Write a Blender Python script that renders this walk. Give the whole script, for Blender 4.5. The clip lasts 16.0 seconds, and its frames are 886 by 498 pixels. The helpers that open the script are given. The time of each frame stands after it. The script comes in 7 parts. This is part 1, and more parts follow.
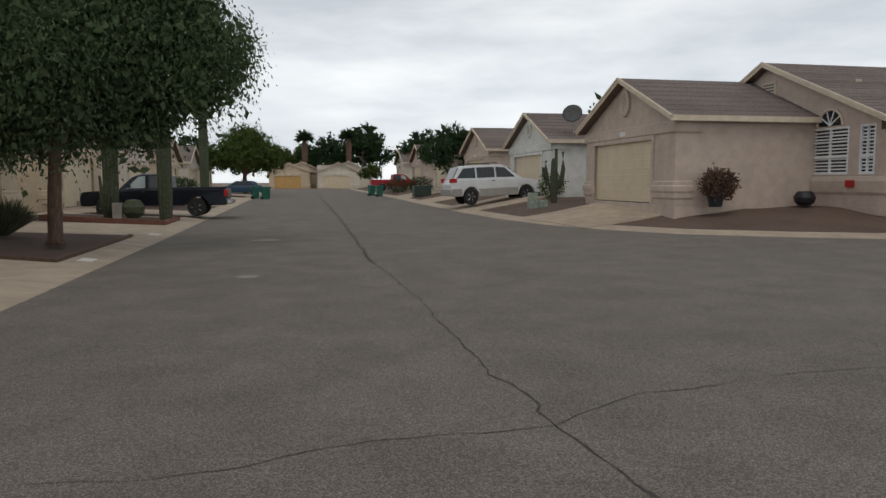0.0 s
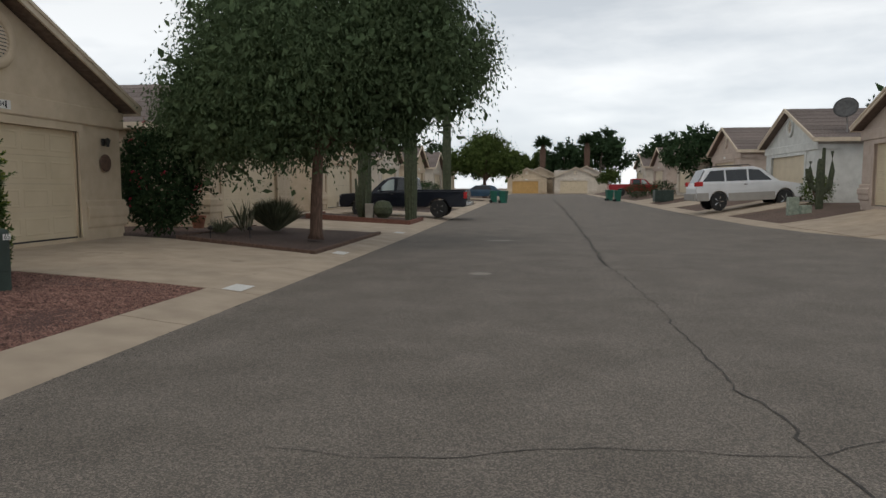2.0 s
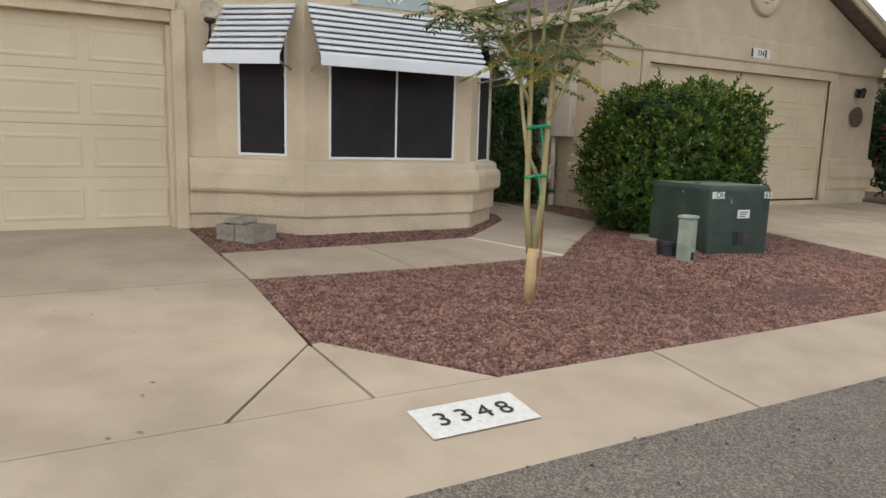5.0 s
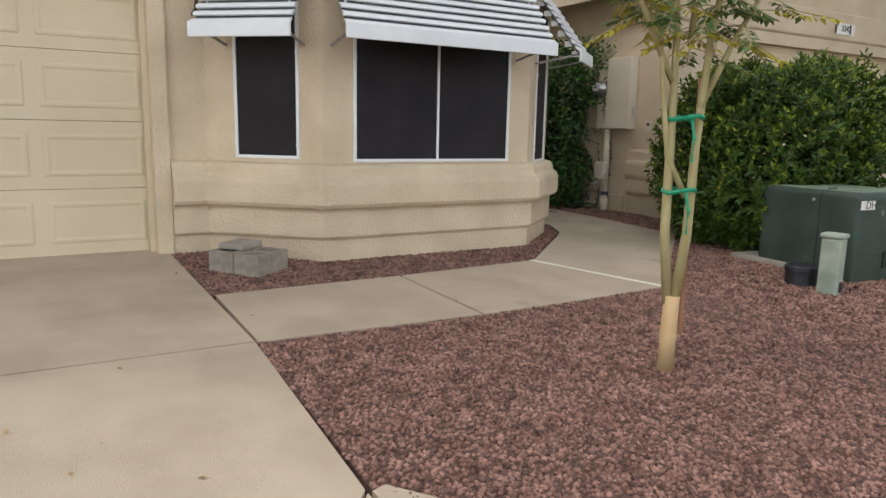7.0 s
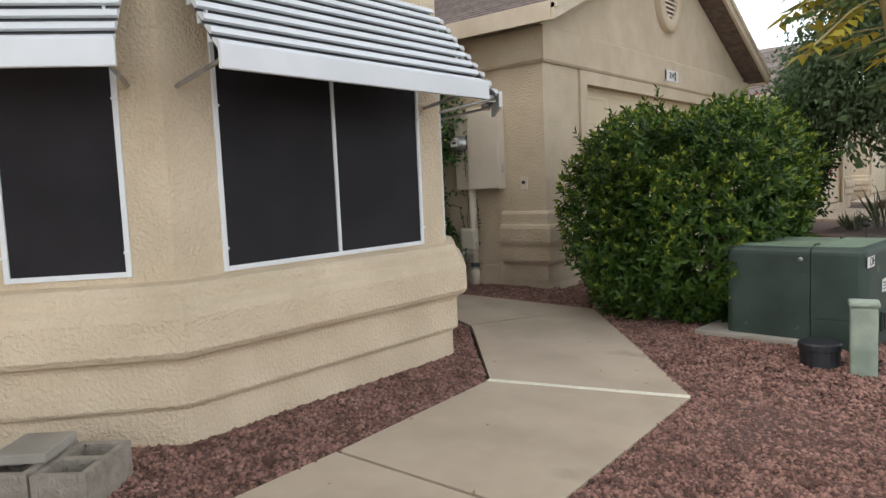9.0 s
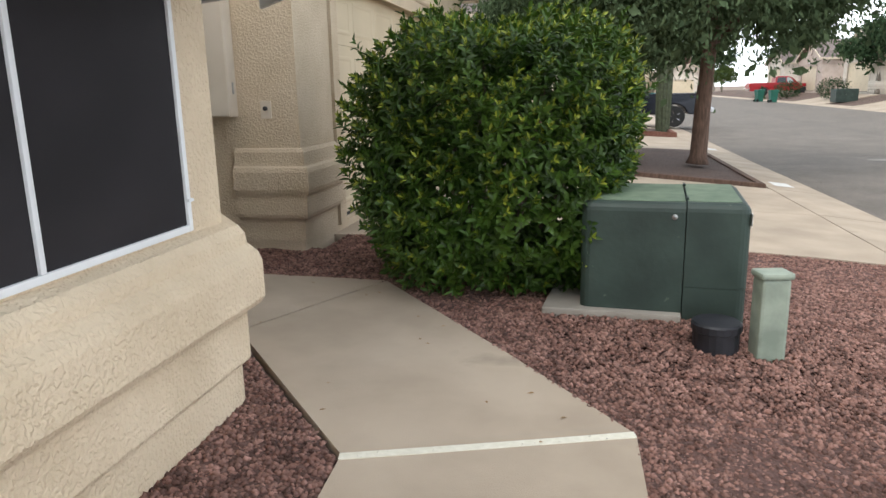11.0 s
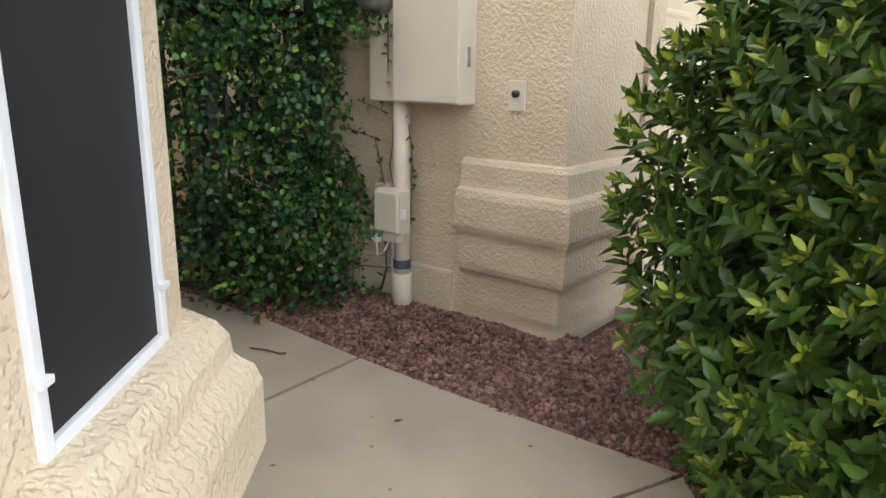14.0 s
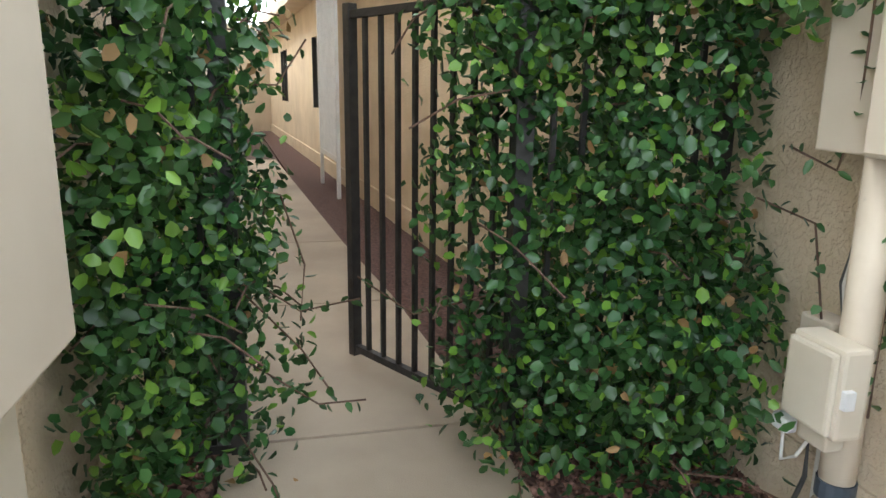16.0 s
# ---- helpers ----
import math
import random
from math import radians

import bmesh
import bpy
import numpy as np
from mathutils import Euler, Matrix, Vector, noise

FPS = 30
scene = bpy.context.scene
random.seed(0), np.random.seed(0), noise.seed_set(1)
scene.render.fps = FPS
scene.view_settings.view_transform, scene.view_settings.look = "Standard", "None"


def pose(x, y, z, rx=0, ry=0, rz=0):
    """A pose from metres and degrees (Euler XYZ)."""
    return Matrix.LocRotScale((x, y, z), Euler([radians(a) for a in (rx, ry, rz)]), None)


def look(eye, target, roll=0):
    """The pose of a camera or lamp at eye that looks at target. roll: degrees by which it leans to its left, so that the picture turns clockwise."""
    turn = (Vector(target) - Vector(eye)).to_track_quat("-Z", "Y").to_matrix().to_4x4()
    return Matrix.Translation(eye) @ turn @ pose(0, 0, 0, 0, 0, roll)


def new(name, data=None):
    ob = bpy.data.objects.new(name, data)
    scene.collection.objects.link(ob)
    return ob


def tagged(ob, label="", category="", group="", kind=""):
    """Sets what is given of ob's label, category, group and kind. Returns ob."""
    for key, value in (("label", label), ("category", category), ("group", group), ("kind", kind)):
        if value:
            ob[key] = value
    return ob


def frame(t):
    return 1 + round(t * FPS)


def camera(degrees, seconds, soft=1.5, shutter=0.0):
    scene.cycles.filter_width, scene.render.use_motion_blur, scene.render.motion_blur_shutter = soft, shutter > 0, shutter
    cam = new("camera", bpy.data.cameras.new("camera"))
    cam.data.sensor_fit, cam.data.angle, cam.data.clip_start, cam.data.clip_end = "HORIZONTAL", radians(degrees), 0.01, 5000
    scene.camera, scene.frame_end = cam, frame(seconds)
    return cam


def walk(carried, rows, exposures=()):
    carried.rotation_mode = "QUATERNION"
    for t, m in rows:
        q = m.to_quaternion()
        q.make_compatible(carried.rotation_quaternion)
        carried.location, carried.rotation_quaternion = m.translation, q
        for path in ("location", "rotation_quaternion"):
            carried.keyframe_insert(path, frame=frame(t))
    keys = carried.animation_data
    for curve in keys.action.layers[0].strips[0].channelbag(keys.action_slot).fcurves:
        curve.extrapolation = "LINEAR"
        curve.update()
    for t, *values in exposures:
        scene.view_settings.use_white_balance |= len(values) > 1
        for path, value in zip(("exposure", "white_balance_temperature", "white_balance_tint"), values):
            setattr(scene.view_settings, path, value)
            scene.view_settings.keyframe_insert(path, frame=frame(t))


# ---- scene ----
cam = camera(65.1, 16.0)
METRES, EYE, TILT, LEAN, TURN = 13.4, 1.5, 0.0, 0.0, -9.7
PATH = [
    (0, (-0.77, 0.908, 1.555), (-0.356, 2.855, 1.362), -0.2),
    (0.5, (-0.798, 0.994, 1.457), (-0.589, 2.973, 1.258), -0.7),
    (1, (-0.759, 0.934, 1.471), (-0.673, 2.924, 1.288), -0.7),
    (1.5, (-0.716, 1.075, 1.483), (-0.748, 3.069, 1.322), -0.5),
    (2, (-0.712, 1.146, 1.439), (-0.965, 3.122, 1.264), -0.1),
    (2.5, (-0.847, 1.271, 1.505), (-1.466, 3.152, 1.223), 1.2),
    (3, (-1.076, 1.389, 1.478), (-2.005, 3.139, 1.211), -0.0),
    (3.5, (-1.292, 1.477, 1.435), (-2.466, 3.076, 1.189), -0.6),
    (4, (-1.438, 1.582, 1.421), (-2.835, 2.993, 1.18), 0.9),
    (4.5, (-1.728, 1.756, 1.372), (-3.327, 2.932, 1.123), 4.5),
    (5, (-2.079, 1.893, 1.379), (-3.796, 2.868, 1.062), 1.7),
    (7.5, (-4.448, 2.323, 1.413), (-6.141, 3.329, 1.063), 0.9),
    (8, (-5.067, 2.365, 1.438), (-6.606, 3.627, 1.233), 0.2),
    (10.5, (-7.479, 3.282, 1.589), (-8.227, 5.103, 1.234), -2.2),
    (11, (-7.831, 3.726, 1.613), (-8.229, 5.635, 1.171), -1.2),
    (11.5, (-8.016, 4.126, 1.623), (-8.376, 6.045, 1.189), 0.4),
    (12, (-8.189, 4.542, 1.647), (-8.572, 6.471, 1.284), 0.4),
    (12.5, (-8.228, 4.922, 1.634), (-8.674, 6.827, 1.221), -0.5),
    (13, (-8.307, 5.348, 1.638), (-8.955, 7.191, 1.206), 0.8),
    (13.5, (-8.386, 5.831, 1.699), (-9.279, 7.556, 1.224), 2.1),
    (14, (-8.554, 6.233, 1.614), (-9.767, 7.743, 1.114), 0.8),
    (14.5, (-8.823, 6.597, 1.572), (-10.323, 7.813, 1.053), 1.5),
    (15, (-9.081, 6.857, 1.495), (-10.679, 7.99, 1.089), 2.3),
    (15.5, (-9.319, 7.47, 1.61), (-11.153, 8.09, 1.107), 2.0),
    (16, (-9.644, 7.607, 1.599), (-11.55, 8.01, 1.145), 0.7),
]
walk(cam, [(t, look(eye, target, roll)) for t, eye, target, roll in PATH],
     [(0, -0.65, 6600, 10), (2.0, -0.6, 6600, 10), (2.6, -0.25, 6700, 10), (3.5, 0.45, 6600, 10), (5.0, 0.48, 6600, 10), (8.0, 0.65, 6500, 10), (10.5, 0.85, 6350, 10), (12.5, 1.45, 6300, 10), (13.5, 1.75, 6250, 10), (14.5, 1.8, 6400, 10), (15.2, 2.05, 6300, 9), (16.0, 2.45, 6200, 7)])
# ---- world and light ----
SUN_EL, SUN_ROT = radians(58), radians(200)
world = bpy.data.worlds.new("overcast_sky")
scene.world = world
world.use_nodes = True
wn, wl = world.node_tree.nodes, world.node_tree.links
wn.clear()
w_out = wn.new("ShaderNodeOutputWorld")
w_bg = wn.new("ShaderNodeBackground")
w_bg.inputs["Strength"].default_value = 0.12
w_sky = wn.new("ShaderNodeTexSky")
w_sky.sky_type = "NISHITA"
w_sky.sun_disc = False
w_sky.sun_elevation, w_sky.sun_rotation = SUN_EL, SUN_ROT
w_co = wn.new("ShaderNodeTexCoord")
w_map = wn.new("ShaderNodeMapping")
w_map.inputs["Scale"].default_value = (1.2, 1.2, 5.0)
w_n1 = wn.new("ShaderNodeTexNoise")
w_n1.inputs["Scale"].default_value = 2.2
w_n1.inputs["Detail"].default_value = 7.0
w_n1.inputs["Roughness"].default_value = 0.55
w_r1 = wn.new("ShaderNodeValToRGB")
w_r1.color_ramp.elements[0].position, w_r1.color_ramp.elements[0].color = 0.36, (6.3, 6.8, 7.3, 1)
w_r1.color_ramp.elements[1].position, w_r1.color_ramp.elements[1].color = 0.62, (9.4, 9.7, 9.9, 1)
w_mix = wn.new("ShaderNodeMixRGB")
w_mix.inputs["Fac"].default_value = 0.9
wl.new(w_co.outputs["Generated"], w_map.inputs["Vector"])
wl.new(w_map.outputs["Vector"], w_n1.inputs["Vector"])
wl.new(w_n1.outputs["Fac"], w_r1.inputs["Fac"])
wl.new(w_sky.outputs["Color"], w_mix.inputs["Color1"])
wl.new(w_r1.outputs["Color"], w_mix.inputs["Color2"])
w_sep = wn.new("ShaderNodeSeparateXYZ")
w_grad = wn.new("ShaderNodeMapRange")
w_grad.inputs["From Min"].default_value, w_grad.inputs["From Max"].default_value = 0.0, 0.75
w_grad.inputs["To Min"].default_value, w_grad.inputs["To Max"].default_value = 0.19, 0.075
wl.new(w_co.outputs["Generated"], w_sep.inputs["Vector"])
wl.new(w_sep.outputs["Z"], w_grad.inputs["Value"])
wl.new(w_grad.outputs["Result"], w_bg.inputs["Strength"])
wl.new(w_mix.outputs["Color"], w_bg.inputs["Color"])
wl.new(w_bg.outputs["Background"], w_out.inputs["Surface"])
sun_data = bpy.data.lights.new("sun", "SUN")
sun_data.energy, sun_data.angle, sun_data.color = 0.8, radians(25), (1.0, 0.95, 0.87)
sun = new("sun", sun_data)
sun.matrix_world = look((0, 0, 0), (-math.sin(SUN_ROT) * math.cos(SUN_EL), -math.cos(SUN_ROT) * math.cos(SUN_EL), -math.sin(SUN_EL)))
sun.location = (0, 0, 60)


# ---- materials ----
def material(name, c1, c2, scale=6.0, rough=0.85, bump=0.0, bump_scale=60.0, metal=0.0, big=0.0, big_scale=0.6, stretch=None, spec=None, per_object=0.0, worn=None, per_island=0.0):
    """Two-tone grain, a broad second variation, fine relief; optional random shift for each object or island."""
    m = bpy.data.materials.new(name)
    m.use_nodes = True
    n, l = m.node_tree.nodes, m.node_tree.links
    b = n["Principled BSDF"]
    b.inputs["Roughness"].default_value = rough
    b.inputs["Metallic"].default_value = metal
    if spec is not None:
        b.inputs["Specular IOR Level"].default_value = spec
    co = n.new("ShaderNodeTexCoord")
    vec = co.outputs["Object"]
    if stretch:
        mp = n.new("ShaderNodeMapping")
        mp.inputs["Scale"].default_value = stretch
        l.new(vec, mp.inputs["Vector"])
        vec = mp.outputs["Vector"]
    t = n.new("ShaderNodeTexNoise")
    t.inputs["Scale"].default_value, t.inputs["Detail"].default_value = scale, 6.0
    l.new(vec, t.inputs["Vector"])
    r = n.new("ShaderNodeValToRGB")
    r.color_ramp.elements[0].position, r.color_ramp.elements[0].color = 0.35, (*c1, 1)
    r.color_ramp.elements[1].position, r.color_ramp.elements[1].color = 0.66, (*c2, 1)
    l.new(t.outputs["Fac"], r.inputs["Fac"])
    colour = r.outputs["Color"]
    if big:
        t2 = n.new("ShaderNodeTexNoise")
        t2.inputs["Scale"].default_value, t2.inputs["Detail"].default_value = big_scale, 4.0
        l.new(vec, t2.inputs["Vector"])
        r2 = n.new("ShaderNodeValToRGB")
        r2.color_ramp.elements[0].position, r2.color_ramp.elements[0].color = 0.35, (1 - big, 1 - big, 1 - big, 1)
        r2.color_ramp.elements[1].position, r2.color_ramp.elements[1].color = 0.6, (1, 1, 1, 1)
        l.new(t2.outputs["Fac"], r2.inputs["Fac"])
        mx = n.new("ShaderNodeMixRGB")
        mx.blend_type = "MULTIPLY"
        mx.inputs["Fac"].default_value = 1.0
        l.new(colour, mx.inputs["Color1"])
        l.new(r2.outputs["Color"], mx.inputs["Color2"])
        colour = mx.outputs["Color"]
    if worn:
        t3 = n.new("ShaderNodeTexNoise")
        t3.inputs["Scale"].default_value, t3.inputs["Detail"].default_value = worn[1], 8.0
        l.new(vec, t3.inputs["Vector"])
        r3 = n.new("ShaderNodeValToRGB")
        r3.color_ramp.elements[0].position, r3.color_ramp.elements[0].color = worn[2], (0, 0, 0, 1)
        r3.color_ramp.elements[1].position, r3.color_ramp.elements[1].color = worn[2] + 0.06, (1, 1, 1, 1)
        l.new(t3.outputs["Fac"], r3.inputs["Fac"])
        mw = n.new("ShaderNodeMixRGB")
        mw.inputs["Color2"].default_value = (*worn[0], 1)
        l.new(r3.outputs["Color"], mw.inputs["Fac"])
        l.new(colour, mw.inputs["Color1"])
        colour = mw.outputs["Color"]
    if per_object or per_island:
        if per_object:
            src = n.new("ShaderNodeObjectInfo").outputs["Random"]
        else:
            src = n.new("ShaderNodeNewGeometry").outputs["Random Per Island"]
        amount = per_object or per_island
        mr = n.new("ShaderNodeMapRange")
        mr.inputs["To Min"].default_value, mr.inputs["To Max"].default_value = 1 - amount, 1 + amount
        l.new(src, mr.inputs["Value"])
        hs = n.new("ShaderNodeHueSaturation")
        l.new(mr.outputs["Result"], hs.inputs["Value"])
        l.new(colour, hs.inputs["Color"])
        colour = hs.outputs["Color"]
    l.new(colour, b.inputs["Base Color"])
    if bump:
        tb = n.new("ShaderNodeTexNoise")
        tb.inputs["Scale"].default_value, tb.inputs["Detail"].default_value = bump_scale, 5.0
        l.new(vec, tb.inputs["Vector"])
        bp = n.new("ShaderNodeBump")
        bp.inputs["Strength"].default_value, bp.inputs["Distance"].default_value = bump, 0.02
        l.new(tb.outputs["Fac"], bp.inputs["Height"])
        l.new(bp.outputs["Normal"], b.inputs["Normal"])
    return m


def stucco(name, c1, c2, strength=0.8, scale=20.0):
    """Knock-down stucco: flattened islands of plaster with ragged edges."""
    m = material(name, c1, c2, scale=3.0, rough=0.93, big=0.1, big_scale=0.9)
    n, l = m.node_tree.nodes, m.node_tree.links
    co = [x for x in n if x.type == "TEX_COORD"][0]
    t = n.new("ShaderNodeTexNoise")
    t.inputs["Scale"].default_value, t.inputs["Detail"].default_value, t.inputs["Distortion"].default_value = scale, 1.6, 0.1
    l.new(co.outputs["Object"], t.inputs["Vector"])
    r = n.new("ShaderNodeValToRGB")
    r.color_ramp.elements[0].position, r.color_ramp.elements[1].position = 0.43, 0.59
    l.new(t.outputs["Fac"], r.inputs["Fac"])
    f = n.new("ShaderNodeTexNoise")
    f.inputs["Scale"].default_value, f.inputs["Detail"].default_value = 140.0, 3.0
    l.new(co.outputs["Object"], f.inputs["Vector"])
    ad = n.new("ShaderNodeMath")
    ad.operation = "MULTIPLY_ADD"
    ad.inputs[1].default_value = 0.25
    l.new(f.outputs["Fac"], ad.inputs[0])
    l.new(r.outputs["Color"], ad.inputs[2])
    bp = n.new("ShaderNodeBump")
    bp.inputs["Strength"].default_value, bp.inputs["Distance"].default_value = strength, 0.0075
    l.new(ad.outputs["Value"], bp.inputs["Height"])
    l.new(bp.outputs["Normal"], n["Principled BSDF"].inputs["Normal"])
    return m


def asphalt_material():
    """Old grey asphalt with pale and dark aggregate."""
    m = material("asphalt", (0.140, 0.124, 0.107), (0.178, 0.158, 0.138), scale=1.2, rough=0.92, big=0.08, big_scale=0.25)
    n, l = m.node_tree.nodes, m.node_tree.links
    b = n["Principled BSDF"]
    base = b.inputs["Base Color"].links[0].from_socket
    co = [x for x in n if x.type == "TEX_COORD"][0]
    v = n.new("ShaderNodeTexVoronoi")
    v.inputs["Scale"].default_value = 115.0
    l.new(co.outputs["Object"], v.inputs["Vector"])
    sep = n.new("ShaderNodeSeparateColor")
    l.new(v.outputs["Color"], sep.inputs["Color"])
    r = n.new("ShaderNodeValToRGB")
    r.color_ramp.elements[0].position, r.color_ramp.elements[0].color = 0.35, (0.72, 0.71, 0.70, 1)
    r.color_ramp.elements[1].position, r.color_ramp.elements[1].color = 0.97, (2.0, 1.92, 1.82, 1)
    l.new(sep.outputs["Red"], r.inputs["Fac"])
    mx = n.new("ShaderNodeMixRGB")
    mx.blend_type = "MULTIPLY"
    mx.inputs["Fac"].default_value = 0.85
    l.new(base, mx.inputs["Color1"])
    l.new(r.outputs["Color"], mx.inputs["Color2"])
    l.new(mx.outputs["Color"], b.inputs["Base Color"])
    bp = n.new("ShaderNodeBump")
    bp.inputs["Strength"].default_value, bp.inputs["Distance"].default_value = 0.6, 0.006
    l.new(v.outputs["Distance"], bp.inputs["Height"])
    l.new(bp.outputs["Normal"], b.inputs["Normal"])
    return m


ASPHALT = asphalt_material()
TAR = material("tar_crack", (0.045, 0.040, 0.036), (0.09, 0.08, 0.07), scale=20, rough=0.9)
CONCRETE = material("concrete", (0.43, 0.345, 0.26), (0.52, 0.425, 0.325), scale=2.2, rough=0.9, bump=0.25, bump_scale=180, big=0.16, big_scale=0.5, worn=((0.33, 0.265, 0.20), 1.1, 0.68))
CONCRETE_OLD = material("old_concrete", (0.31, 0.28, 0.24), (0.41, 0.375, 0.325), scale=3, rough=0.92, bump=0.3, bump_scale=150, big=0.2, big_scale=0.7)
JOINT = material("joint_dirt", (0.025, 0.022, 0.02), (0.06, 0.05, 0.042), scale=30, rough=0.95)
DIRT = material("desert_ground", (0.20, 0.14, 0.10), (0.32, 0.24, 0.18), scale=3, rough=0.97, bump=0.5, bump_scale=40, big=0.2)
GRAVEL_BASE = material("gravel_bed", (0.08, 0.042, 0.035), (0.16, 0.088, 0.073), scale=38, rough=0.97, bump=1.0, bump_scale=45)
GRAVEL = material("red_gravel", (0.155, 0.078, 0.060), (0.28, 0.157, 0.126), scale=9, rough=0.92, per_island=0.62)
SOIL = material("planter_soil", (0.07, 0.045, 0.035), (0.15, 0.10, 0.085), scale=30, rough=0.98, bump=1.0, bump_scale=45, big=0.2, big_scale=1.2)
YARD_GRAVEL = material("tan_yard_gravel", (0.10, 0.065, 0.05), (0.20, 0.135, 0.105), scale=30, rough=0.97, bump=1.0, bump_scale=45, big=0.2)
STUCCO_A = stucco("cream_stucco", (0.64, 0.515, 0.36), (0.72, 0.59, 0.425), 0.6, 52.0)
STUCCO_B = stucco("beige_stucco", (0.57, 0.46, 0.325), (0.64, 0.525, 0.385), 0.5, 54.0)
STUCCO_C = stucco("pale_stucco", (0.60, 0.53, 0.44), (0.68, 0.61, 0.52), 0.5, 14.0)
STUCCO_W = stucco("white_stucco", (0.62, 0.62, 0.58), (0.72, 0.72, 0.68), 0.5, 14.0)
STUCCO_P = stucco("rose_beige_stucco", (0.50, 0.40, 0.33), (0.58, 0.475, 0.40), 0.5, 14.0)
DOOR_PAINT = material("cream_door_paint", (0.60, 0.50, 0.345), (0.65, 0.545, 0.385), scale=2, rough=0.55, big=0.06, big_scale=0.7)
ORANGE_DOOR = material("tan_orange_door_paint", (0.50, 0.30, 0.10), (0.56, 0.34, 0.12), scale=2, rough=0.6)
TRIM = material("cream_trim_paint", (0.60, 0.50, 0.38), (0.68, 0.58, 0.45), scale=4, rough=0.8, bump=0.2)
SHINGLE = material("brown_asphalt_shingle", (0.15, 0.12, 0.108), (0.24, 0.195, 0.175), scale=14, rough=0.95, bump=0.6, bump_scale=60, per_object=0.14, big=0.15)
ROOF_FELT = material("roof_underlay", (0.12, 0.09, 0.075), (0.2, 0.15, 0.125), scale=10, rough=0.95)
WHITE_PAINT = material("white_paint", (0.74, 0.75, 0.76), (0.82, 0.83, 0.84), scale=5, rough=0.45, big=0.06)
AWNING = material("white_aluminium_awning", (0.72, 0.74, 0.76), (0.80, 0.81, 0.83), scale=3, rough=0.4, big=0.08)
# dark grey; below the awning slats it stands in for shade
GAP_DARK = material("awning_shadow_gap", (0.10, 0.10, 0.11), (0.15, 0.15, 0.16), scale=8, rough=0.7)
SCREEN = material("dark_solar_screen", (0.016, 0.014, 0.016), (0.024, 0.021, 0.024), scale=3, rough=0.6, bump=0.3, bump_scale=900, spec=0.25)
GREEN_BOX = material("green_transformer_paint", (0.024, 0.042, 0.034), (0.036, 0.060, 0.048), scale=4, rough=0.55, bump=0.12, bump_scale=25, big=0.2, big_scale=2, worn=((0.20, 0.25, 0.17), 7.0, 0.68))
GREEN_TOP = material("faded_skylit_green_paint", (0.13, 0.185, 0.125), (0.20, 0.26, 0.175), scale=9, rough=0.6, big=0.2, big_scale=3)
GREEN_TUBE = material("pale_green_plastic", (0.25, 0.30, 0.24), (0.36, 0.41, 0.33), scale=6, rough=0.6, big=0.15, big_scale=6)
BLACK_PLASTIC = material("black_plastic", (0.008, 0.009, 0.012), (0.02, 0.02, 0.026), scale=12, rough=0.5)
BLACK_METAL = material("black_painted_iron", (0.012, 0.011, 0.011), (0.03, 0.027, 0.025), scale=20, rough=0.5, bump=0.15)
GREY_METAL = material("galvanised_steel", (0.35, 0.35, 0.35), (0.5, 0.5, 0.5), scale=15, rough=0.35, metal=0.9)
BRASS = material("dull_brass", (0.30, 0.22, 0.08), (0.42, 0.32, 0.13), scale=12, rough=0.4, metal=0.8)
BEIGE_BOX = material("beige_enclosure_paint", (0.62, 0.54, 0.44), (0.69, 0.61, 0.505), scale=2, rough=0.6, big=0.08)
BEIGE_PLASTIC = material("beige_plastic", (0.60, 0.54, 0.44), (0.68, 0.615, 0.51), scale=4, rough=0.5)
PIPE_PAINT = material("painted_conduit", (0.56, 0.48, 0.38), (0.64, 0.56, 0.45), scale=7, rough=0.6, worn=((0.35, 0.3, 0.25), 9, 0.68))
CABLE = material("grey_cable", (0.05, 0.05, 0.05), (0.09, 0.09, 0.09), scale=9, rough=0.6)
WHITE_CABLE = material("white_cable", (0.6, 0.58, 0.55), (0.7, 0.68, 0.65), scale=9, rough=0.5)
TAPE = material("blue_grey_tape", (0.05, 0.07, 0.09), (0.09, 0.11, 0.14), scale=12, rough=0.5)
GREEN_TIE = material("green_tie_tape", (0.0, 0.22, 0.11), (0.01, 0.34, 0.17), scale=20, rough=0.4)
CMU = material("grey_concrete_block", (0.29, 0.25, 0.205), (0.39, 0.34, 0.285), scale=20, rough=0.95, bump=0.6, bump_scale=80, big=0.15, big_scale=3)
BARK = material("brown_bark", (0.085, 0.05, 0.036), (0.17, 0.105, 0.075), scale=9, rough=0.95, bump=0.8, bump_scale=30, stretch=(3, 3, 0.6))
BARK_GREY = material("grey_bark", (0.14, 0.115, 0.09), (0.24, 0.20, 0.16), scale=9, rough=0.95, bump=0.6, bump_scale=30, stretch=(3, 3, 0.6))
SAPLING_BARK = material("pale_green_bark", (0.30, 0.25, 0.11), (0.43, 0.37, 0.19), scale=5, rough=0.8, bump=0.2, bump_scale=40, stretch=(3, 3, 0.8))
SAPLING_BASE = material("tan_painted_bark", (0.50, 0.34, 0.17), (0.60, 0.43, 0.24), scale=6, rough=0.85)
STAKE = material("reddish_stake_wood", (0.28, 0.13, 0.07), (0.38, 0.19, 0.11), scale=6, rough=0.85, stretch=(4, 4, 0.5))


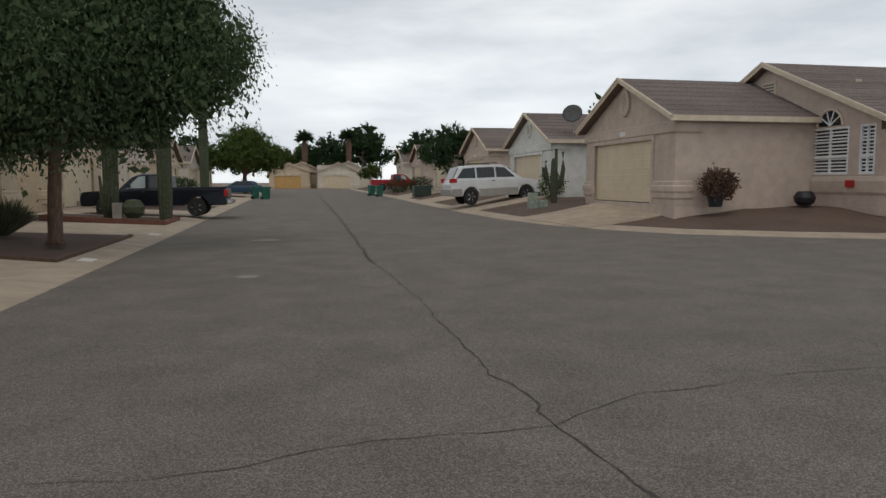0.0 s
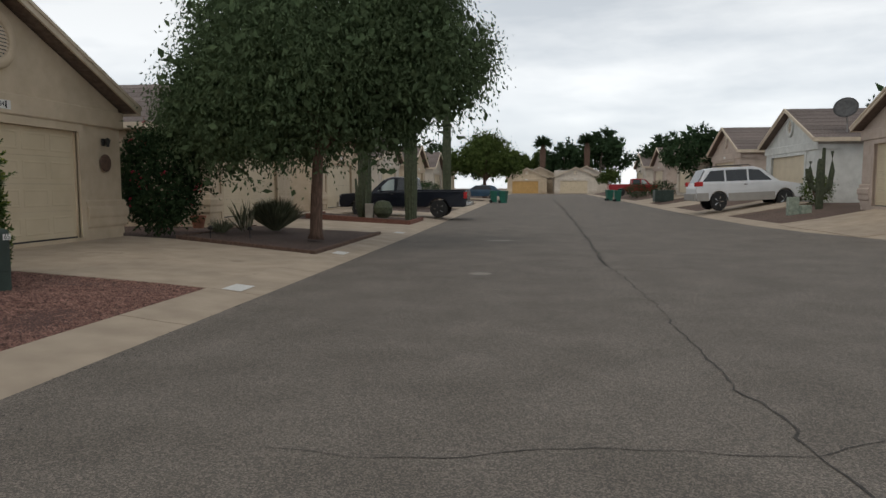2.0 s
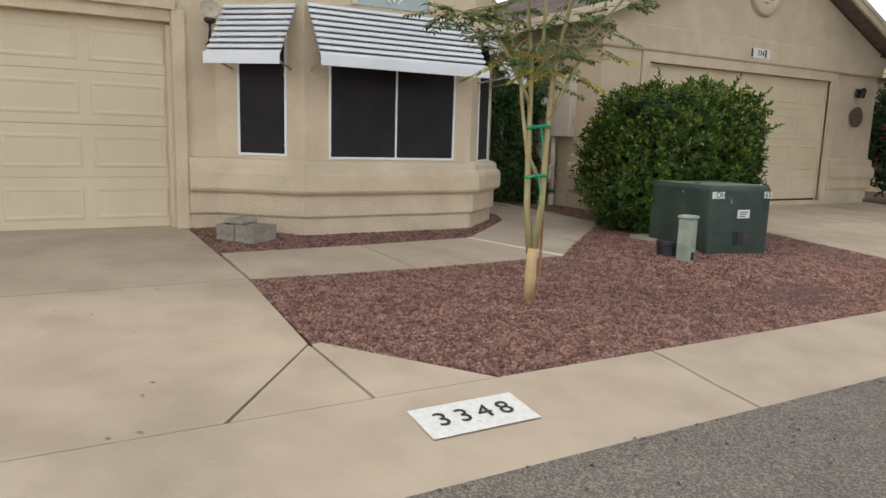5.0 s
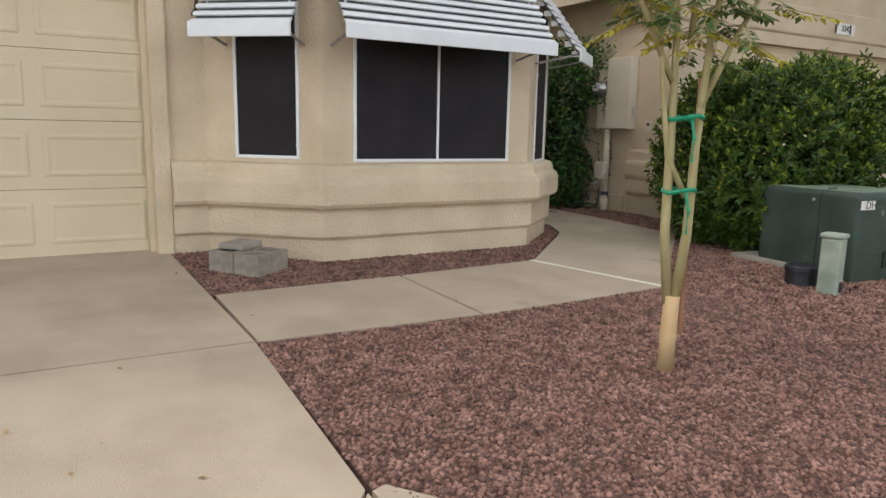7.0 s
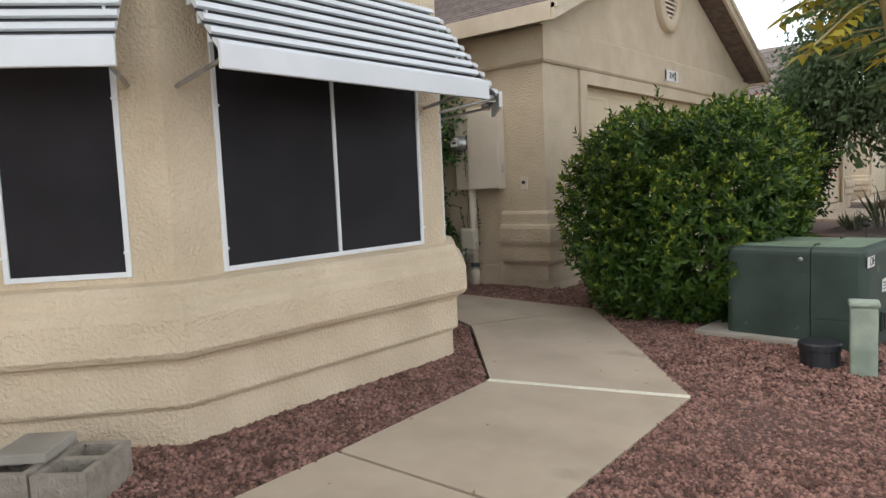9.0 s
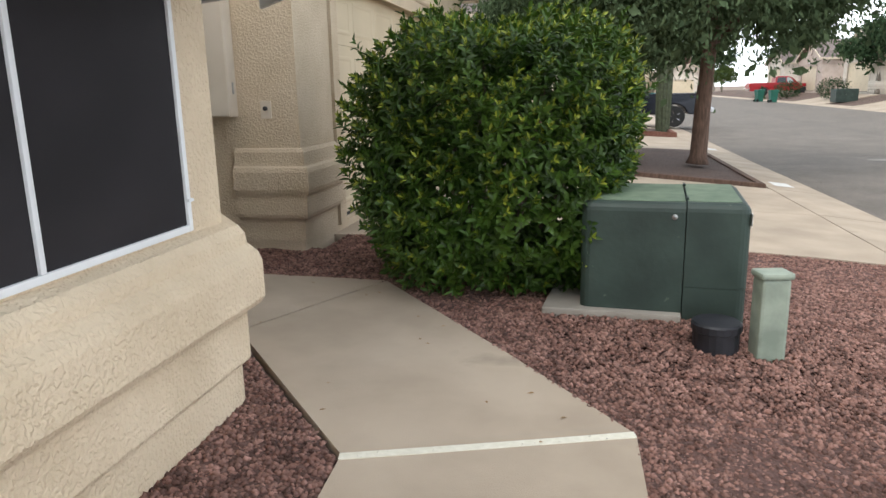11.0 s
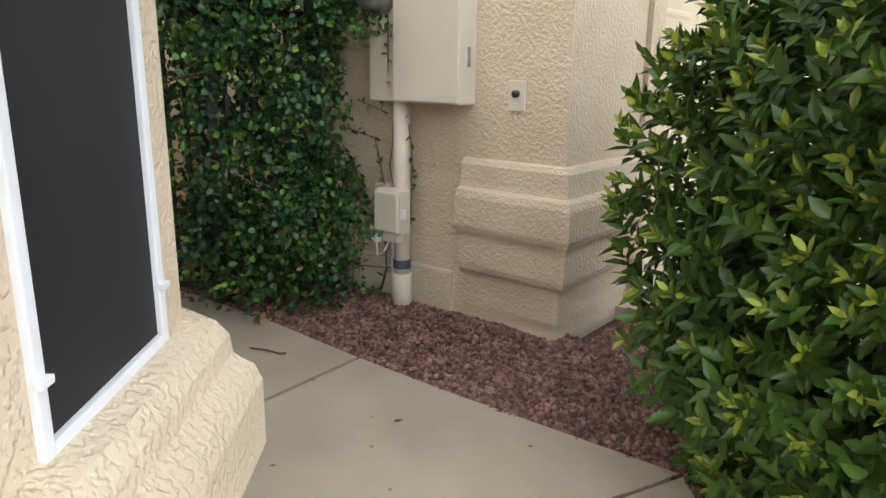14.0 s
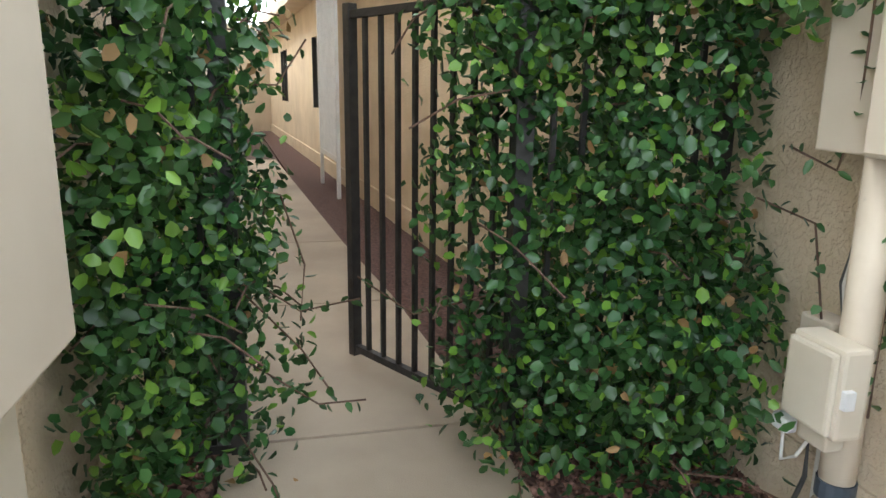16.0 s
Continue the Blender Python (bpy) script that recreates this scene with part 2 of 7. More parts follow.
def leaf_material(name, c1, c2, var=0.4, rough=0.45):
    m = material(name, c1, c2, scale=2.5, rough=rough, per_island=var, spec=0.12 if rough > 0.8 else 0.45)
    n, l = m.node_tree.nodes, m.node_tree.links
    b = n["Principled BSDF"]
    colour = b.inputs["Base Color"].links[0].from_socket
    tr = n.new("ShaderNodeBsdfTranslucent")
    l.new(colour, tr.inputs["Color"])
    mx = n.new("ShaderNodeMixShader")
    mx.inputs["Fac"].default_value = 0.22
    out = [x for x in n if x.type == "OUTPUT_MATERIAL"][0]
    l.new(b.outputs["BSDF"], mx.inputs[1])
    l.new(tr.outputs["BSDF"], mx.inputs[2])
    l.new(mx.outputs["Shader"], out.inputs["Surface"])
    return m


LEAF_BUSH = leaf_material("bush_leaf", (0.036, 0.080, 0.010), (0.075, 0.140, 0.018), 0.4, 0.42)
LEAF_TIP = leaf_material("young_bush_leaf", (0.18, 0.23, 0.02), (0.30, 0.33, 0.04), 0.3, 0.4)
LEAF_VINE = leaf_material("vine_leaf", (0.022, 0.075, 0.022), (0.055, 0.13, 0.035), 0.45, 0.35)
LEAF_VINE_NEW = leaf_material("bright_vine_leaf", (0.11, 0.24, 0.03), (0.18, 0.33, 0.05), 0.3, 0.4)
LEAF_DRY = leaf_material("dry_leaf", (0.26, 0.15, 0.06), (0.38, 0.25, 0.12), 0.3, 0.8)
LEAF_TREE = leaf_material("grey_green_tree_leaf", (0.072, 0.108, 0.054), (0.12, 0.165, 0.083), 0.25, 0.9)
LEAF_OLIVE = leaf_material("olive_tree_leaf", (0.055, 0.085, 0.022), (0.11, 0.15, 0.045), 0.3, 0.9)
LEAF_GREY = leaf_material("grey_grass_blade", (0.16, 0.175, 0.11), (0.24, 0.255, 0.165), 0.3, 0.9)
LEAF_DARK = leaf_material("dark_tree_leaf", (0.028, 0.055, 0.026), (0.055, 0.09, 0.04), 0.3, 0.9)
LEAF_SAP = leaf_material("sapling_leaf", (0.09, 0.16, 0.045), (0.15, 0.22, 0.07), 0.35, 0.5)
LEAF_YELLOW = leaf_material("yellow_leaf", (0.42, 0.35, 0.03), (0.5, 0.42, 0.06), 0.3, 0.5)
LEAF_RED = leaf_material("reddish_leaf", (0.09, 0.045, 0.03), (0.15, 0.085, 0.05), 0.3, 0.7)
FLOWER = leaf_material("red_bract", (0.45, 0.02, 0.05), (0.6, 0.04, 0.09), 0.3, 0.5)
CACTUS = material("saguaro_skin", (0.045, 0.055, 0.030), (0.085, 0.10, 0.055), scale=12, rough=0.8, bump=0.5, bump_scale=60)
TERRACOTTA = material("terracotta", (0.30, 0.12, 0.07), (0.40, 0.18, 0.11), scale=8, rough=0.85)
BRICK_EDGE = material("red_edging_brick", (0.20, 0.085, 0.06), (0.30, 0.14, 0.10), scale=18, rough=0.95, bump=0.5, per_object=0.25)
NAVY = material("navy_car_paint", (0.008, 0.010, 0.018), (0.010, 0.013, 0.022), scale=2, rough=0.25, metal=0.2)
RED_CAR = material("red_car_paint", (0.30, 0.012, 0.018), (0.34, 0.016, 0.022), scale=2, rough=0.28, metal=0.1)
SILVER = material("white_car_paint", (0.62, 0.63, 0.64), (0.68, 0.69, 0.70), scale=2, rough=0.3, metal=0.1)
TAN_CLAD = material("grey_cladding", (0.30, 0.285, 0.26), (0.34, 0.32, 0.295), scale=3, rough=0.6)
BLUE_CAR = material("dark_blue_car_paint", (0.015, 0.05, 0.09), (0.02, 0.06, 0.11), scale=2, rough=0.28)
CAR_GLASS = material("tinted_car_glass", (0.012, 0.015, 0.017), (0.02, 0.023, 0.025), scale=2, rough=0.06, spec=0.7)
PALE_GLASS = material("pale_window_glass", (0.30, 0.36, 0.36), (0.42, 0.48, 0.47), scale=3, rough=0.08, spec=0.6)
TYRE = material("tyre_rubber", (0.012, 0.012, 0.012), (0.025, 0.025, 0.025), scale=20, rough=0.9)
CHROME = material("chrome", (0.5, 0.5, 0.5), (0.6, 0.6, 0.6), scale=5, rough=0.2, metal=1.0)
RED_LAMP = material("red_tail_lamp", (0.35, 0.01, 0.01), (0.45, 0.015, 0.015), scale=5, rough=0.2)
BIN_GREEN = material("green_bin_plastic", (0.01, 0.10, 0.07), (0.015, 0.14, 0.10), scale=5, rough=0.5)
BLACK_INK = material("black_stencil", (0.02, 0.02, 0.02), (0.05, 0.05, 0.05), scale=50, rough=0.8)
PLATE_WHITE = material("worn_white_paint", (0.66, 0.65, 0.62), (0.76, 0.75, 0.72), scale=25, rough=0.8, worn=((0.5, 0.46, 0.4), 22, 0.66))
STRIP = material("cream_joint_strip", (0.72, 0.68, 0.56), (0.82, 0.78, 0.66), scale=40, rough=0.8, worn=((0.25, 0.2, 0.15), 60, 0.66))
GLASS = bpy.data.materials.new("clear_glass")
GLASS.use_nodes = True
GLASS.node_tree.nodes["Principled BSDF"].inputs["Transmission Weight"].default_value = 0.9
GLASS.node_tree.nodes["Principled BSDF"].inputs["Roughness"].default_value = 0.05


# ---- mesh helpers ----
def obj(name, bm, mat, parent=None, label="", smooth=False):
    me = bpy.data.meshes.new(name)
    bmesh.ops.recalc_face_normals(bm, faces=bm.faces)
    if smooth:
        for f in bm.faces:
            f.smooth = True
    bm.to_mesh(me)
    bm.free()
    me.materials.append(mat)
    ob = new(name, me)
    if parent is not None:
        ob.parent = parent
    if label:
        ob["label"] = label
    return ob


def part(name, bm, mat, parent, label="", smooth=False):
    return obj(name, bm, mat, parent, label, smooth)


def thing(name, label, category, group="", kind="", at=(0, 0, 0), turn=0):
    e = new(name)
    e.empty_display_size = 0.1
    e.matrix_basis = pose(*at, 0, 0, turn)
    return tagged(e, label, category, group, kind)


def box(bm, x0, x1, y0, y1, z0, z1, bevel=0.0, m=None):
    r = bmesh.ops.create_cube(bm, size=1.0)
    v = r["verts"]
    bmesh.ops.scale(bm, verts=v, vec=(x1 - x0, y1 - y0, z1 - z0))
    bmesh.ops.translate(bm, verts=v, vec=((x0 + x1) / 2, (y0 + y1) / 2, (z0 + z1) / 2))
    if bevel:
        edges = list({e for q in v for e in q.link_edges})
        rb = bmesh.ops.bevel(bm, geom=edges, offset=bevel, segments=2, affect="EDGES", profile=0.6)
        v = list({q for f in rb["faces"] for q in f.verts} | {q for q in v if q.is_valid})
    if m is not None:
        bmesh.ops.transform(bm, matrix=m, verts=[q for q in v if q.is_valid])
    return bm


def boxed(x0, x1, y0, y1, z0, z1, bevel=0.0, m=None):
    return box(bmesh.new(), x0, x1, y0, y1, z0, z1, bevel, m)


def cyl(bm, p0, p1, r0, r1=None, n=12, caps=True):
    r1 = r0 if r1 is None else r1
    p0, p1 = Vector(p0), Vector(p1)
    q = (p1 - p0).to_track_quat("Z", "Y")
    rings = []
    for p, r in ((p0, r0), (p1, r1)):
        rings.append([bm.verts.new(p + q @ Vector((r * math.cos(a), r * math.sin(a), 0))) for a in (2 * math.pi * i / n for i in range(n))])
    for i in range(n):
        bm.faces.new((rings[0][i], rings[0][(i + 1) % n], rings[1][(i + 1) % n], rings[1][i]))
    if caps:
        bm.faces.new(rings[0][::-1])
        bm.faces.new(rings[1])
    return bm


def tube(bm, pts, radii, n=8):
    pts = [Vector(p) for p in pts]
    if not isinstance(radii, (list, tuple)):
        radii = [radii] * len(pts)
    rings = []
    for i, p in enumerate(pts):
        d = (pts[min(i + 1, len(pts) - 1)] - pts[max(i - 1, 0)]).normalized()
        q = d.to_track_quat("Z", "Y")
        rings.append([bm.verts.new(p + q @ Vector((radii[i] * math.cos(a), radii[i] * math.sin(a), 0))) for a in (2 * math.pi * k / n for k in range(n))])
    for a, b in zip(rings, rings[1:]):
        for k in range(n):
            bm.faces.new((a[k], a[(k + 1) % n], b[(k + 1) % n], b[k]))
    bm.faces.new(rings[0][::-1])
    bm.faces.new(rings[-1])
    return bm


def lathe(bm, profile, centre=(0, 0, 0), n=20):
    c = Vector(centre)
    rings = [[bm.verts.new(c + Vector((r * math.cos(2 * math.pi * k / n), r * math.sin(2 * math.pi * k / n), z))) for k in range(n)] for r, z in profile]
    for a, b in zip(rings, rings[1:]):
        for k in range(n):
            bm.faces.new((a[k], a[(k + 1) % n], b[(k + 1) % n], b[k]))
    bm.faces.new(rings[0][::-1])
    bm.faces.new(rings[-1])
    return bm


def mitre(plan):
    """Left-hand mitred normals of a plan polyline."""
    p = [Vector(q) for q in plan]
    out = []
    for i in range(len(p)):
        ds = []
        if i > 0:
            ds.append((p[i] - p[i - 1]).normalized())
        if i < len(p) - 1:
            ds.append((p[i + 1] - p[i]).normalized())
        ns = [Vector((d.y, -d.x)) for d in ds]
        if len(ns) == 1:
            out.append(ns[0])
        else:
            s = ns[0] + ns[1]
            out.append(s / max(0.35, s.dot(ns[0])))
    return p, out


def sweep(bm, plan, profile, z_of=None):
    """A closed profile of (outward offset to the right of the way, z) swept along a plan with mitred corners."""
    p, nrm = mitre(plan)
    rings = []
    for q, m in zip(p, nrm):
        dz = z_of(q.x, q.y) if z_of else 0.0
        rings.append([bm.verts.new((q.x + m.x * o, q.y + m.y * o, z + dz)) for o, z in profile])
    k = len(profile)
    for a, b in zip(rings, rings[1:]):
        for i in range(k):
            bm.faces.new((a[i], a[(i + 1) % k], b[(i + 1) % k], b[i]))
    bm.faces.new(rings[0][::-1])
    bm.faces.new(rings[-1])
    return bm


def sheet(bm, poly, zf, thick=0.1, cell=1.0):
    """A slab over a plan polygon whose top follows zf(x, y)."""
    vs = [bm.verts.new((x, y, 0)) for x, y in poly]
    bm.faces.new(vs)
    xs, ys = [p[0] for p in poly], [p[1] for p in poly]
    for lo, hi, axis in ((min(xs), max(xs), 0), (min(ys), max(ys), 1)):
        n = int((hi - lo) / cell)
        for i in range(1, n + 1):
            c = lo + (hi - lo) * i / (n + 1)
            co, no = [0, 0, 0], [0, 0, 0]
            co[axis], no[axis] = c, 1
            bmesh.ops.bisect_plane(bm, geom=bm.verts[:] + bm.edges[:] + bm.faces[:], plane_co=co, plane_no=no)
    bmesh.ops.recalc_face_normals(bm, faces=bm.faces)
    if bm.faces and list(bm.faces)[0].normal.z < 0:
        bmesh.ops.reverse_faces(bm, faces=bm.faces)
    top = list(bm.faces)
    r = bmesh.ops.extrude_face_region(bm, geom=top)
    up = {g for g in r["geom"] if isinstance(g, bmesh.types.BMVert)}
    for v in bm.verts:
        v.co.z = zf(v.co.x, v.co.y) - (0 if v in up else thick)
    return bm


def wall(bm, p0, p1, z0, z1, thick, openings=()):
    """An upright wall from p0 to p1, its outer face on that line (outside to the right of the way), with openings (u0, u1, z0, z1)."""
    p0, p1 = Vector(p0), Vector(p1)
    d = (p1 - p0).normalized()
    length = (p1 - p0).length
    m = Matrix(((d.x, -d.y, 0, p0.x), (d.y, d.x, 0, p0.y), (0, 0, 1, 0), (0, 0, 0, 1)))
    us = sorted({0.0, length, *[o[0] for o in openings], *[o[1] for o in openings]})
    for a, b in zip(us, us[1:]):
        mid, z = (a + b) / 2, z0
        for o in sorted((o for o in openings if o[0] < mid < o[1]), key=lambda o: o[2]):
            if o[2] > z:
                box(bm, a, b, 0, thick, z, o[2], 0, m)
            z = o[3]
        if z < z1:
            box(bm, a, b, 0, thick, z, z1, 0, m)
    bmesh.ops.remove_doubles(bm, verts=bm.verts, dist=0.0005)
    return bm


def from_arrays(name, verts, faces_per, mat, parent=None, label="", smooth=False):
    """A mesh of many alike pieces: verts (n, k, 3), faces given for one piece."""
    n, k = verts.shape[:2]
    me = bpy.data.meshes.new(name)
    loops, starts = [], []
    base = 0
    for f in faces_per:
        starts.append(base)
        base += len(f)
        loops += f
    loops, starts = np.array(loops), np.array(starts)
    all_loops = (loops[None, :] + (np.arange(n) * k)[:, None]).ravel()
    all_starts = (starts[None, :] + (np.arange(n) * base)[:, None]).ravel()
    me.vertices.add(n * k)
    me.vertices.foreach_set("co", verts.astype(np.float32).ravel())
    me.loops.add(len(all_loops))
    me.loops.foreach_set("vertex_index", all_loops.astype(np.int32))
    me.polygons.add(len(all_starts))
    me.polygons.foreach_set("loop_start", all_starts.astype(np.int32))
    me.update(calc_edges=True)
    me.validate()
    if smooth:
        me.polygons.foreach_set("use_smooth", np.ones(len(me.polygons), bool))
    me.materials.append(mat)
    ob = new(name, me)
    if parent is not None:
        ob.parent = parent
    if label:
        ob["label"] = label
    return ob


def frames_from(dirs, ups):
    y = dirs / np.linalg.norm(dirs, axis=1, keepdims=True)
    x = np.cross(y, ups)
    x /= np.linalg.norm(x, axis=1, keepdims=True) + 1e-9
    return x, y, np.cross(x, y)


def leaves(name, pos, dirs, ups, length, width, mat, parent, fold=0.25, droop=0.15, rng=None, round_leaf=False, label="", oval=False):
    """Small folded leaf blades at the given places."""
    rng = rng or np.random.default_rng(1)
    n = len(pos)
    x, y, z = frames_from(dirs, ups)
    ln = (length * rng.uniform(0.65, 1.25, n))[:, None]
    wd = (width * rng.uniform(0.7, 1.25, n))[:, None]
    if round_leaf:
        shape = [(0, 0, 0), (-0.46, 0.32, 1), (-0.36, 0.75, 1), (0, 1, 0), (0.36, 0.75, 1), (0.46, 0.32, 1)]
        faces = [[0, 3, 2, 1], [0, 5, 4, 3]]
    elif oval:
        shape = [(0, 0, 0), (-0.40, 0.28, 1), (-0.46, 0.62, 1), (0, 1, 0), (0.46, 0.62, 1), (0.40, 0.28, 1)]
        faces = [[0, 3, 2, 1], [0, 5, 4, 3]]
    else:
        shape = [(0, 0, 0), (-0.5, 0.45, 1), (0, 1, 0), (0.5, 0.45, 1)]
        faces = [[0, 2, 1], [0, 3, 2]]
    v = np.stack([pos + x * wd * a + y * ln * b + z * (c * wd * fold - ln * droop * b * b) for a, b, c in shape], axis=1)
    return from_arrays(name, v, faces, mat, parent, label)


def unit(rng, n):
    v = rng.normal(size=(n, 3))
    return v / np.linalg.norm(v, axis=1, keepdims=True)


def polyline_distance(pts, x, y):
    best = 1e9
    for (ax, ay), (bx, by) in zip(pts, pts[1:]):
        dx, dy = bx - ax, by - ay
        t = max(0.0, min(1.0, ((x - ax) * dx + (y - ay) * dy) / (dx * dx + dy * dy)))
        best = min(best, math.hypot(x - ax - t * dx, y - ay - t * dy))
    return best


def inside(poly, x, y):
    c = False
    for (x0, y0), (x1, y1) in zip(poly, poly[1:] + poly[:1]):
        if (y0 > y) != (y1 > y) and x < (x1 - x0) * (y - y0) / (y1 - y0) + x0:
            c = not c
    return c


# ---- ground heights ----
GUT, KERB = -4.31, -5.1


def rise(y):
    return 0.004 * max(0.0, y - 20.0)


def road_z(x, y):
    return rise(y)


def left_z(x, y):
    if x > KERB:
        return rise(y) + 0.085 * (GUT - x) / (GUT - KERB)
    mound = 0.10 * math.exp(-((x + 7.15) ** 2 + (y - 8.05) ** 2) / 1.1)
    return mound + rise(y) + 0.085 + 0.05 * min(5.3, KERB - x)


RIGHT_KERB = [(60.0, 3.0), (24.0, 12.0), (17.0, 15.0), (14.6, 16.4), (12.6, 17.5), (10.3, 19.3), (8.9, 21.6), (8.0, 24.2), (7.4, 28.0), (7.2, 34.0), (7.3, 45.0), (7.6, 60.0), (7.8, 118.0)]


def right_z(x, y):
    d = polyline_distance(RIGHT_KERB, x, y)
    ramp = ((0, 0.0), (0.8, 0.10), (2.0, 0.28), (4.2, 0.70), (8.0, 0.74), (500.0, 0.74))
    for (d0, z0), (d1, z1) in zip(ramp, ramp[1:]):
        if d <= d1:
            return rise(y) * 0.6 + z0 + (z1 - z0) * (d - d0) / (d1 - d0)
    return 0.74


# ---- ground, road, kerbs ----
desert = tagged(obj("ground", boxed(-1500, 1500, -1500, 2500, -0.8, -0.2), DIRT), "bare tan desert ground around the street", "ground", kind="structure")
tagged(obj("ground", boxed(-200, 200, 117.9, 600, -0.5, 0.40), DIRT), "tan ground round the houses at the street's end", "ground", kind="structure")
road_poly = [(GUT, -40), (60, -40), (60, 3.0)] + RIGHT_KERB[1:] + [(GUT, 118)]
road = tagged(obj("road", sheet(bmesh.new(), road_poly, road_z, 0.1, 4.0), ASPHALT), "worn grey asphalt street with cracks and pale aggregate", "road", kind="structure")
rng = np.random.default_rng(5)


def crack(name, pts, width, seed, wander=0.04):
    """A thin ragged tar-dark crack lying in the asphalt."""
    r = np.random.default_rng(seed)
    line = []
    for (ax, ay), (bx, by) in zip(pts, pts[1:]):
        n = max(2, int(math.hypot(bx - ax, by - ay) / 0.12))
        for i in range(n):
            t = i / n
            line.append((ax + (bx - ax) * t, ay + (by - ay) * t))
    line.append(pts[-1])
    bm = bmesh.new()
    prev = None
    off = 0.0
    for i, (x, y) in enumerate(line):
        off = 0.75 * off + r.normal(0, wander)
        a, b = line[max(0, i - 1)], line[min(len(line) - 1, i + 1)]
        d = Vector((b[0] - a[0], b[1] - a[1])).normalized()
        w = width * r.uniform(0.25, 1.3)
        q = [bm.verts.new((x - d.y * (off + s), y + d.x * (off + s), road_z(x, y) + 0.004)) for s in (-w / 2, w / 2)]
        if prev:
            bm.faces.new((prev[0], q[0], q[1], prev[1]))
        prev = q
    return obj(name, bm, TAR, road)


crack("crack", [(0.96, 3.8), (0.91, 4.35), (0.8, 4.99), (0.84, 5.64), (0.75, 6.22), (0.75, 8.09), (0.81, 9.53), (0.78, 12.02), (0.68, 14.1), (0.79, 19.43), (1.02, 29.26), (1.32, 49.69), (1.56, 76.73)], 0.020, 1, 0.02)
crack("crack", [(0.68, 14.1), (0.79, 19.43), (1.02, 29.26), (1.32, 49.69), (1.56, 76.73)], 0.06, 2, 0.03)
crack("crack", [(-2.17, 4.71), (-1.58, 4.69), (-1.06, 4.75), (-0.75, 4.87), (-0.48, 4.92), (-0.06, 4.95), (0.46, 4.98), (0.8, 4.99), (1.63, 5.45), (2.7, 5.64), (4.13, 5.69)], 0.009, 3, 0.015)
crack("crack", [(-0.76, 12.79), (0.01, 12.81), (0.55, 12.82), (1.46, 11.18), (2.9, 10.62), (4.64, 9.77), (6.63, 8.27)], 0.009, 4, 0.015)
crack("crack", [(-2.6, 3.3), (-2.0, 3.2), (-1.2, 2.6)], 0.007, 5, 0.015)
for i, (x, y, w, l) in enumerate([(-1.56, 12.71, 0.2, 0.4), (-1.58, 20.14, 0.42, 0.5)]):
    bm = bmesh.new()
    vs = []
    for k in range(14):
        a = 2 * math.pi * k / 14
        vs.append(bm.verts.new((x + w * math.cos(a) * rng.uniform(0.7, 1.1), y + l * 0.5 * math.sin(a) * rng.uniform(0.7, 1.1), road_z(x, y) + 0.005)))
    bm.faces.new(vs)
    obj("patch", bm, CONCRETE_OLD, road, "pale worn patch in the asphalt")
bm = lathe(bmesh.new(), [(0.09, -0.02), (0.09, 0.005), (0.001, 0.006)], (-3.0, 3.76, 0.0), 18)
obj("manhole_cap", bm, TAR, road, "small round grey cap set in the asphalt")

# left kerb: rolled concrete strips with open joints
KERB_PROFILE = [(0.02, -0.12), (0.02, -0.012), (0.0, -0.002), (-0.30, 0.028), (-0.62, 0.072), (-0.79, 0.087), (-0.79, -0.12)]
kerb_left = tagged(obj("pavement", boxed(KERB - 0.0, GUT - 0.01, -14, 118, -0.3, -0.05), JOINT), "rolled pale concrete kerb with joints beside the asphalt", "kerb", kind="structure")
ys = [-14, -9, -4.5, -0.6, 5.15, 8.0, 10.06, 12.6, 14.9, 18.0, 21.4, 24.6, 28, 31, 35, 40, 46, 53, 60, 70, 82, 96, 118]
for a, b in zip(ys, ys[1:]):
    part("kerb_slab", sweep(bmesh.new(), [(GUT, a + 0.011), (GUT, (a + b) / 2), (GUT, b - 0.011)], KERB_PROFILE, lambda x, y: rise(y)), CONCRETE, kerb_left)
# painted house numbers on the kerb


def text_mesh(name, body, size, mat, parent, m, depth=0.002, label=""):
    cu = bpy.data.curves.new(name, "FONT")
    cu.body, cu.size, cu.extrude, cu.align_x, cu.align_y = body, size, depth, "CENTER", "CENTER"
    cu.space_character = 1.3 if len(body) == 4 and size > 0.16 else 1.0
    tmp = new("text_tmp", cu)
    dg = bpy.context.evaluated_depsgraph_get()
    me = bpy.data.meshes.new_from_object(tmp.evaluated_get(dg))
    bpy.data.objects.remove(tmp)
    me.materials.clear()
    me.materials.append(mat)
    ob = new(name, me)
    ob.parent = parent
    ob.matrix_basis = m
    if label:
        ob["label"] = label
    return ob


def kerb_number(y, body, length):
    tilt = math.degrees(math.atan2(0.087, 0.79))
    e = thing("kerb_number", "white painted kerb panel with black house number" if body else "plain worn white painted panel on the kerb", "painted number", at=(GUT - 0.47, y, left_z(GUT - 0.47, y)))
    bm = bmesh.new()
    vs = [bm.verts.new((sx * 0.14, sy * length / 2, 0.006)) for sx, sy in ((-1, -1), (1, -1), (1, 1), (-1, 1))]
    bm.faces.new(vs)
    ob = part("panel", bm, PLATE_WHITE, e)
    ob.matrix_basis = pose(0, 0, 0, 0, tilt, 0)
    if body:
        for i, figure in enumerate(body):
            text_mesh("digit", figure, 0.165, BLACK_INK, e, pose(0, 0, 0.010, 0, tilt, 0) @ pose(0, 0, 0, 0, 0, 90) @ pose((i - 1.5) * 0.118, 0, 0), 0.001)
    return e


